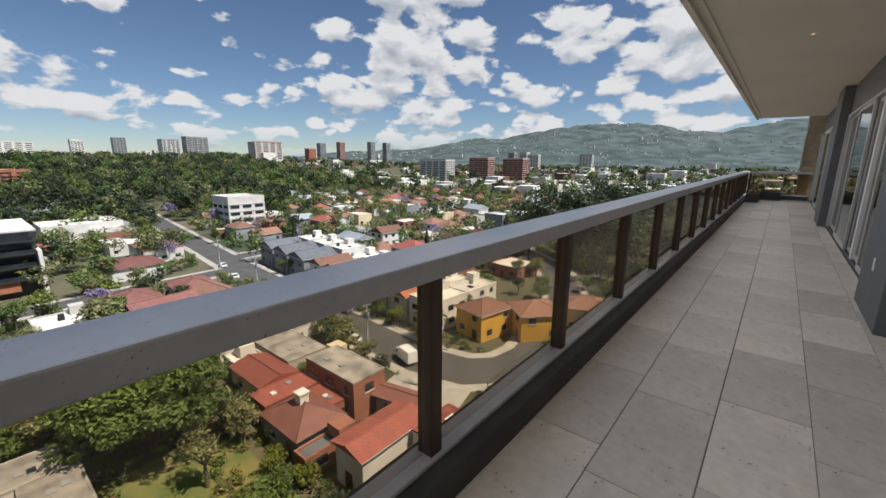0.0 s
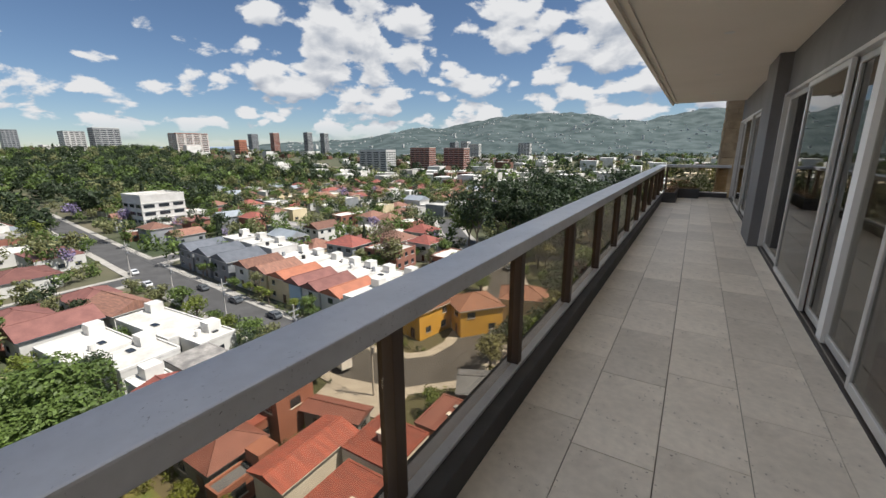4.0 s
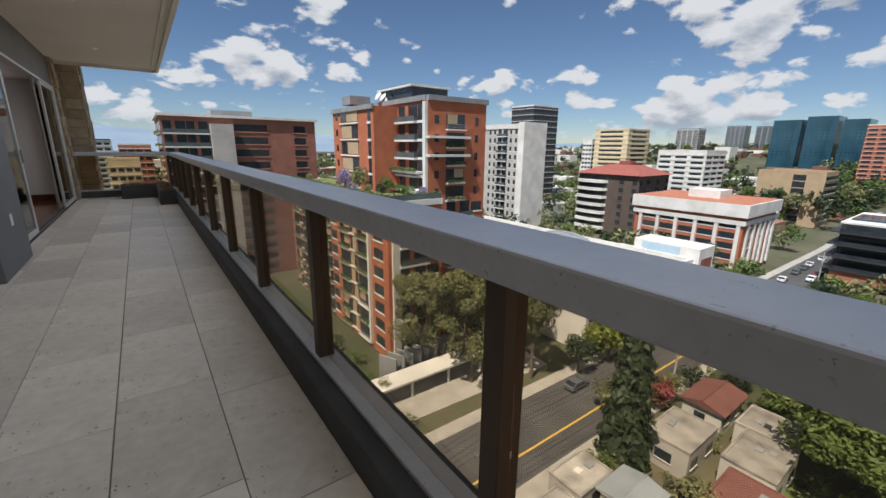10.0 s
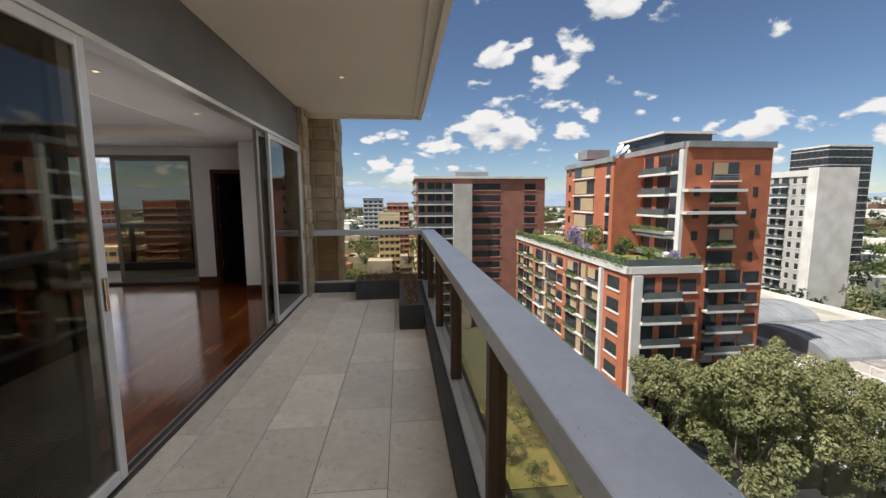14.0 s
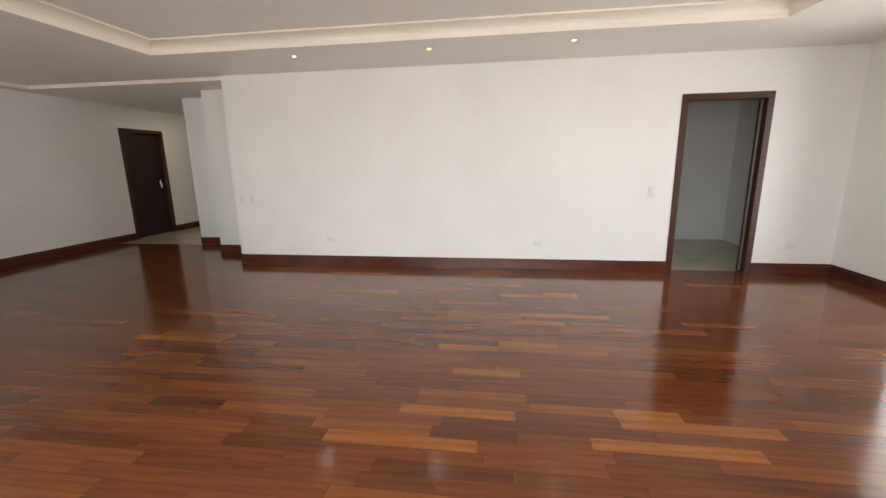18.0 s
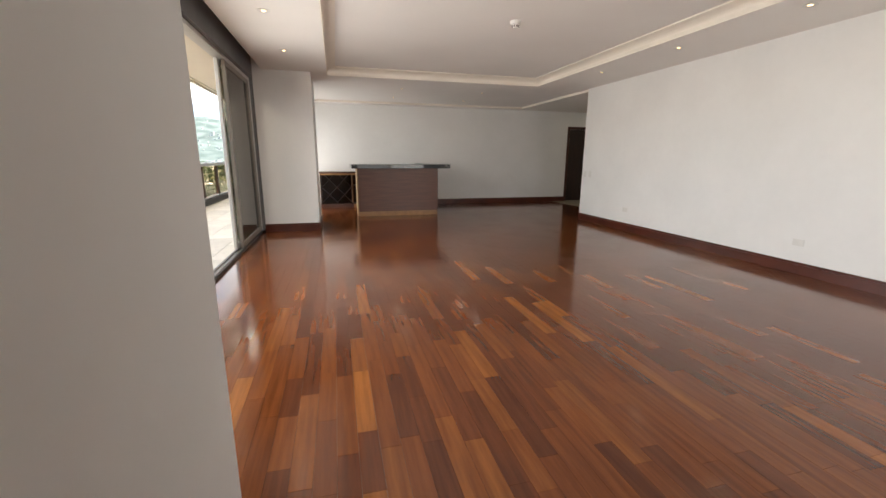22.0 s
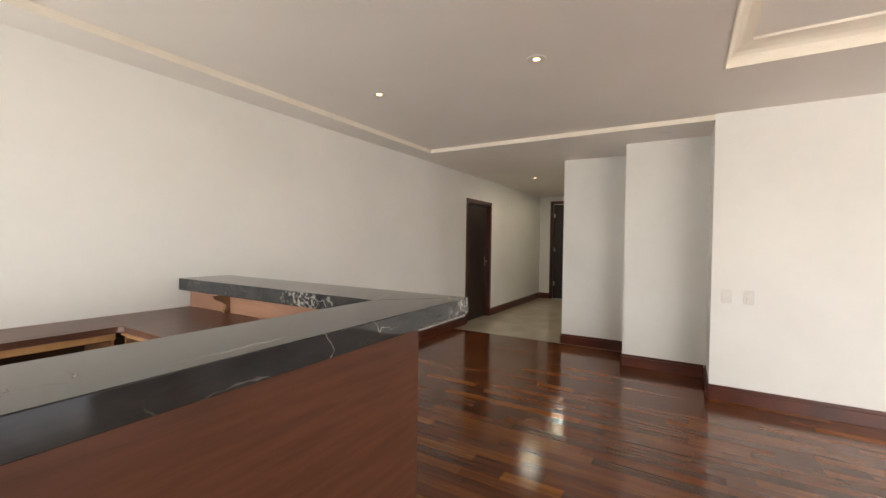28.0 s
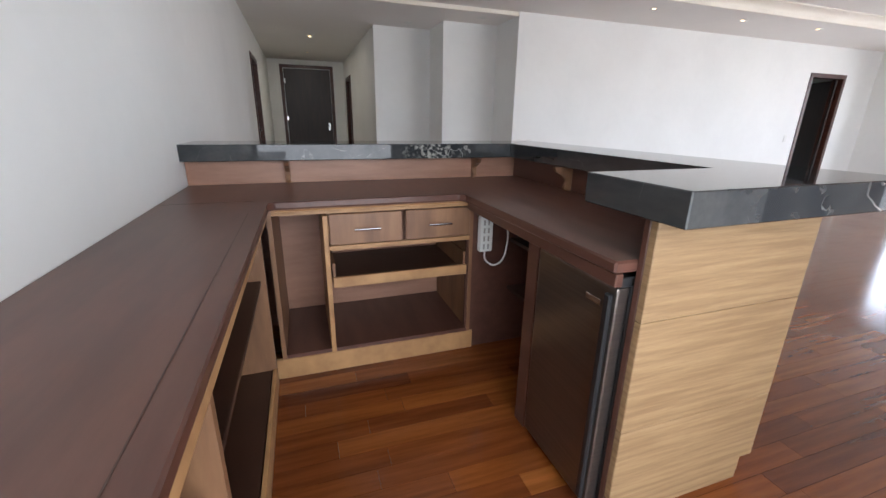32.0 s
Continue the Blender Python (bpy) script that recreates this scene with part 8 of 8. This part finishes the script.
def hill_height(a, r, near, far):
    t = max(0.0, min(1.0, (r - near) / (far - near)))
    t = t * t * (3 - 2 * t)
    q = Vector((math.sin(radians(a)) * 5, math.cos(radians(a)) * 5, r * 0.0016))
    n = noise.fractal(q * 1.3, 1.0, 2.1, 5)
    top = math.tan(radians(ridge(a))) * far
    return G + (top - G * 0.2) * t * (0.86 + 0.22 * n) + 9 * n * t


def hill_ring(name, mtl, label, near, far, a0, a1, step):
    bm = bmesh.new()
    rows = []
    nr = 26
    k = int((a1 - a0) / step)
    for i in range(k + 1):
        a = a0 + i * step
        row = []
        for j in range(nr + 1):
            r = near + (far * 1.04 - near) * j / nr
            row.append(bm.verts.new((-r * math.sin(radians(a)), r * math.cos(radians(a)), hill_height(a, r, near, far) - (2 if j == 0 else 0))))
        rows.append(row)
    for p, q in zip(rows, rows[1:]):
        for j in range(nr):
            bm.faces.new((p[j], q[j], q[j + 1], p[j + 1]))
    ob = structure(name, bm, mtl, label, "hills")
    for f in ob.data.polygons:
        f.use_smooth = True
    return ob


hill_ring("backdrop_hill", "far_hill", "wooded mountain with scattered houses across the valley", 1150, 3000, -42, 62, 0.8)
hill_ring("backdrop_range", "far_range", "distant mountain ranges with blue haze in their colour", 2400, 4300, 56, 322, 1.6)
V, F = [], []
for _ in range(950):
    a, r = R_.uniform(-36, 52), R_.uniform(1200, 2950)
    x, y, z = -r * math.sin(radians(a)), r * math.cos(radians(a)), hill_height(a, r, 1150, 3000)
    w, h = R_.uniform(2, 6.5), R_.choice((1, 2, 3, 16 if R_.random() < 0.10 and r < 2300 else 3))
    i = len(V)
    V += [(x - w, y - w, z - 8), (x + w, y - w, z - 8), (x + w, y + w, z - 8), (x - w, y + w, z - 8), (x - w, y - w, z + h), (x + w, y - w, z + h), (x + w, y + w, z + h), (x - w, y + w, z + h)]
    F += [(i + 4, i + 5, i + 6, i + 7), (i, i + 1, i + 5, i + 4), (i + 1, i + 2, i + 6, i + 5), (i + 2, i + 3, i + 7, i + 6), (i + 3, i, i + 4, i + 7)]
me = bpy.data.meshes.new("hill_houses")
me.from_pydata(V, [], F)
me.materials.append(M["white_ext"])
tagged(new("hill_houses", me), "pale houses scattered over the mountain slope", "houses", kind="stuff")

# ---------------------------------------------------------------- vehicles, poles and wires


def car(x, y, rz, paint="car_white", van=False):
    root = thing("truck" if van else "car", "small white box truck driving on the street" if van else "%s car on the street" % paint.split("_")[1], "truck" if van else "car", "" if van else "cars on the streets", at=(x, y, G + 0.085), rz=rz)

    def build():
        bm = bmesh.new()
        if van:
            prism(bm, [(0.9, 0.45), (2.7, 0.45), (2.75, 1.1), (2.35, 1.35), (1.95, 2.05), (0.9, 2.1)], -0.85, 0.85, "y")
        else:
            prism(bm, [(-2.1, 0.35), (2.1, 0.35), (2.15, 0.75), (1.1, 0.92), (0.45, 1.42), (-1.2, 1.46), (-1.9, 0.98), (-2.15, 0.9)], -0.82, 0.82, "y")
        return solid("body", soft(bm, 0.05), paint)
    ob = new("body", shared(("car", paint, van), build)); ob.parent = root
    if van:
        ob = new("cargo_box", shared("cargo", lambda: solid("cargo_box", soft(boxes((-2.6, -0.98, 0.62, 0.85, 0.98, 2.75)), 0.03), "car_white"))); ob.parent = root
        gl = boxes((2.0, -0.75, 1.40, 2.3, 0.75, 1.9), (1.2, -0.87, 1.35, 1.85, 0.87, 1.9))
    else:
        gl = boxes((-1.35, -0.84, 1.0, 0.75, 0.84, 1.33))
        bm = gl
        prism(bm, [(0.52, 1.38), (1.05, 0.98), (1.08, 1.0), (0.56, 1.41)], -0.7, 0.7, "y")
        prism(bm, [(-1.3, 1.42), (-1.85, 1.02), (-1.9, 1.04), (-1.34, 1.45)], -0.7, 0.7, "y")
    if ("glass", van) not in SHARED:
        SHARED[("glass", van)] = solid("windows", gl, "ext_glass")
    else:
        gl.free()
    ob = new("windows", SHARED[("glass", van)]); ob.parent = root
    wheel = shared("wheel", lambda: solid("wheel", rod(bmesh.new(), (0, -0.1, 0), (0, 0.1, 0), 0.33, None, 14), "tyre"))
    rim = shared("rim", lambda: solid("rim", rod(bmesh.new(), (0, -0.105, 0), (0, 0.105, 0), 0.19, None, 10), "chrome"))
    for sx in ((-1.7, 1.75) if van else (-1.3, 1.3)):
        for sy in (-0.78, 0.78):
            w = new("wheel", wheel); w.parent = root; w.location = (sx, sy, 0.33)
            q = new("rim", rim); q.parent = w
    return root


car(-48.4, 48.9, 165, van=True)
for x, y, rz, p in ((-86, -18.4, 180, "car_grey"), (-84, -12.9, 0, "car_grey"), (-112, -18, 180, "car_white"), (-124, -13, 0, "car_white"), (-131, -13, 0, "car_grey"), (-140, -17.5, 180, "car_white"), (-147, -13, 0, "car_white"), (-154, -13, 2, "car_red"), (-160, -17.5, 180, "car_grey"), (-170, -13, 0, "car_white"), (-178, -17, 180, "car_white"), (-186, -13, 0, "car_grey"),
                    (-200, -13.2, 0, "car_white"), (-212, -17.2, 180, "car_white"), (-226, -13.5, 0, "car_red"), (-102, 49.5, 175, "car_white"), (-108, 58.5, 175, "car_grey"), (-76, 56.5, 176, "car_grey"), (-62, 47.8, 176, "car_white"), (-40, 108, 100, "car_grey"), (-38, 98, 98, "car_white"), (-84, -8, 90, "car_red"), (-32, 92, 95, "car_grey"), (-140, 55.5, 175, "car_white"), (-30.5, 72, 92, "car_grey"), (-50, -19.0, 180, "car_grey"), (-96, -13, 0, "car_grey"), (-118, -18.2, 180, "car_grey"), (-134, -17.7, 180, "car_grey"), (-152, -17.5, 180, "car_grey"), (-166, -17.4, 180, "car_white"), (-194, -17, 180, "car_grey"), (-206, -13.4, 0, "car_grey"), (-220, -17.4, 180, "car_grey"), (-234, -13.8, 0, "car_white"), (-244, -18.2, 180, "car_white"), (-254, -14.2, 0, "car_grey"), (-46, 116, 128, "car_grey"), (-52, 124, 130, "car_white"), (-116, 51.0, 175, "car_grey"), (-124, 52.2, 175, "car_white"), (-92, 57.6, 176, "car_grey")):
    car(x, y, rz, p)


def pole(x, y, h=10.5, rz=0):
    root = thing("utility_pole", "grey utility pole with crossarms and wires", "utility pole", "utility poles", at=(x, y, G), rz=rz)
    part("shaft", rod(bmesh.new(), (0, 0, 0), (0, 0, h), 0.17, 0.11, 8), "concrete", root)
    part("crossarm", boxes((-0.06, -1.1, h - 1.2, 0.06, 1.1, h - 1.05), (-0.06, -0.9, h - 2.2, 0.06, 0.9, h - 2.07)), "grey_ext", root)
    bm = bmesh.new()
    for q in (-1.0, -0.4, 0.4, 1.0):
        rod(bm, (0, q, h - 1.05), (0, q, h - 0.82), 0.05)
    part("insulators", bm, "white_ext", root)
    part("transformer", rod(bmesh.new(), (0.3, 0, h - 3.4), (0.3, 0, h - 2.5), 0.25, None, 10), "grey_ext", root)
    bm = rod(bmesh.new(), (0, 0, h - 3.6), (1.5, 0, h - 3.2), 0.04)
    box(bm, 1.3, -0.12, h - 3.27, 1.9, 0.12, h - 3.13)
    part("street_light", bm, "grey_ext", root)
    return root


def tube(pts, r, sides=4):
    bm = bmesh.new()
    rings = []
    for i, p in enumerate(pts):
        d = (Vector(pts[min(i + 1, len(pts) - 1)]) - Vector(pts[max(i - 1, 0)])).normalized()
        u = d.cross(Vector((0, 0, 1))).normalized()
        v = u.cross(d)
        rings.append([bm.verts.new(Vector(p) + (u * math.cos(q) + v * math.sin(q)) * r) for q in [k * 6.28318 / sides for k in range(sides)]])
    for a_, b_ in zip(rings, rings[1:]):
        for k in range(sides):
            bm.faces.new((a_[k], a_[(k + 1) % sides], b_[(k + 1) % sides], b_[k]))
    return bm


def wires(p, q, label="sagging black power lines between poles"):
    root = thing("power_lines", label, "power lines", "power lines")
    for off, dz in ((-1.0, 0), (-0.4, 0), (0.4, 0), (1.0, 0), (-0.6, -1.2), (0.6, -1.2)):
        pts = []
        for i in range(11):
            t = i / 10
            pts.append((p[0] + (q[0] - p[0]) * t, p[1] + (q[1] - p[1]) * t + off, G + 9.7 + dz - 3.2 * t * (1 - t)))
        part("wire", tube(pts, 0.025), "wire", root)


row1 = [(-8, -11.2), (-24.6, -11.0), (-62, -10.6), (-96, -10.2), (-136, -9.8)]
row2 = [(-38, 45.6), (-55.9, 46.6), (-80, 48.4), (-106, 50.6), (-138, 54)]
for rw in (row1, row2):
    for x, y in rw:
        pole(x, y)
    for p, q in zip(rw, rw[1:]):
        wires(p, q)
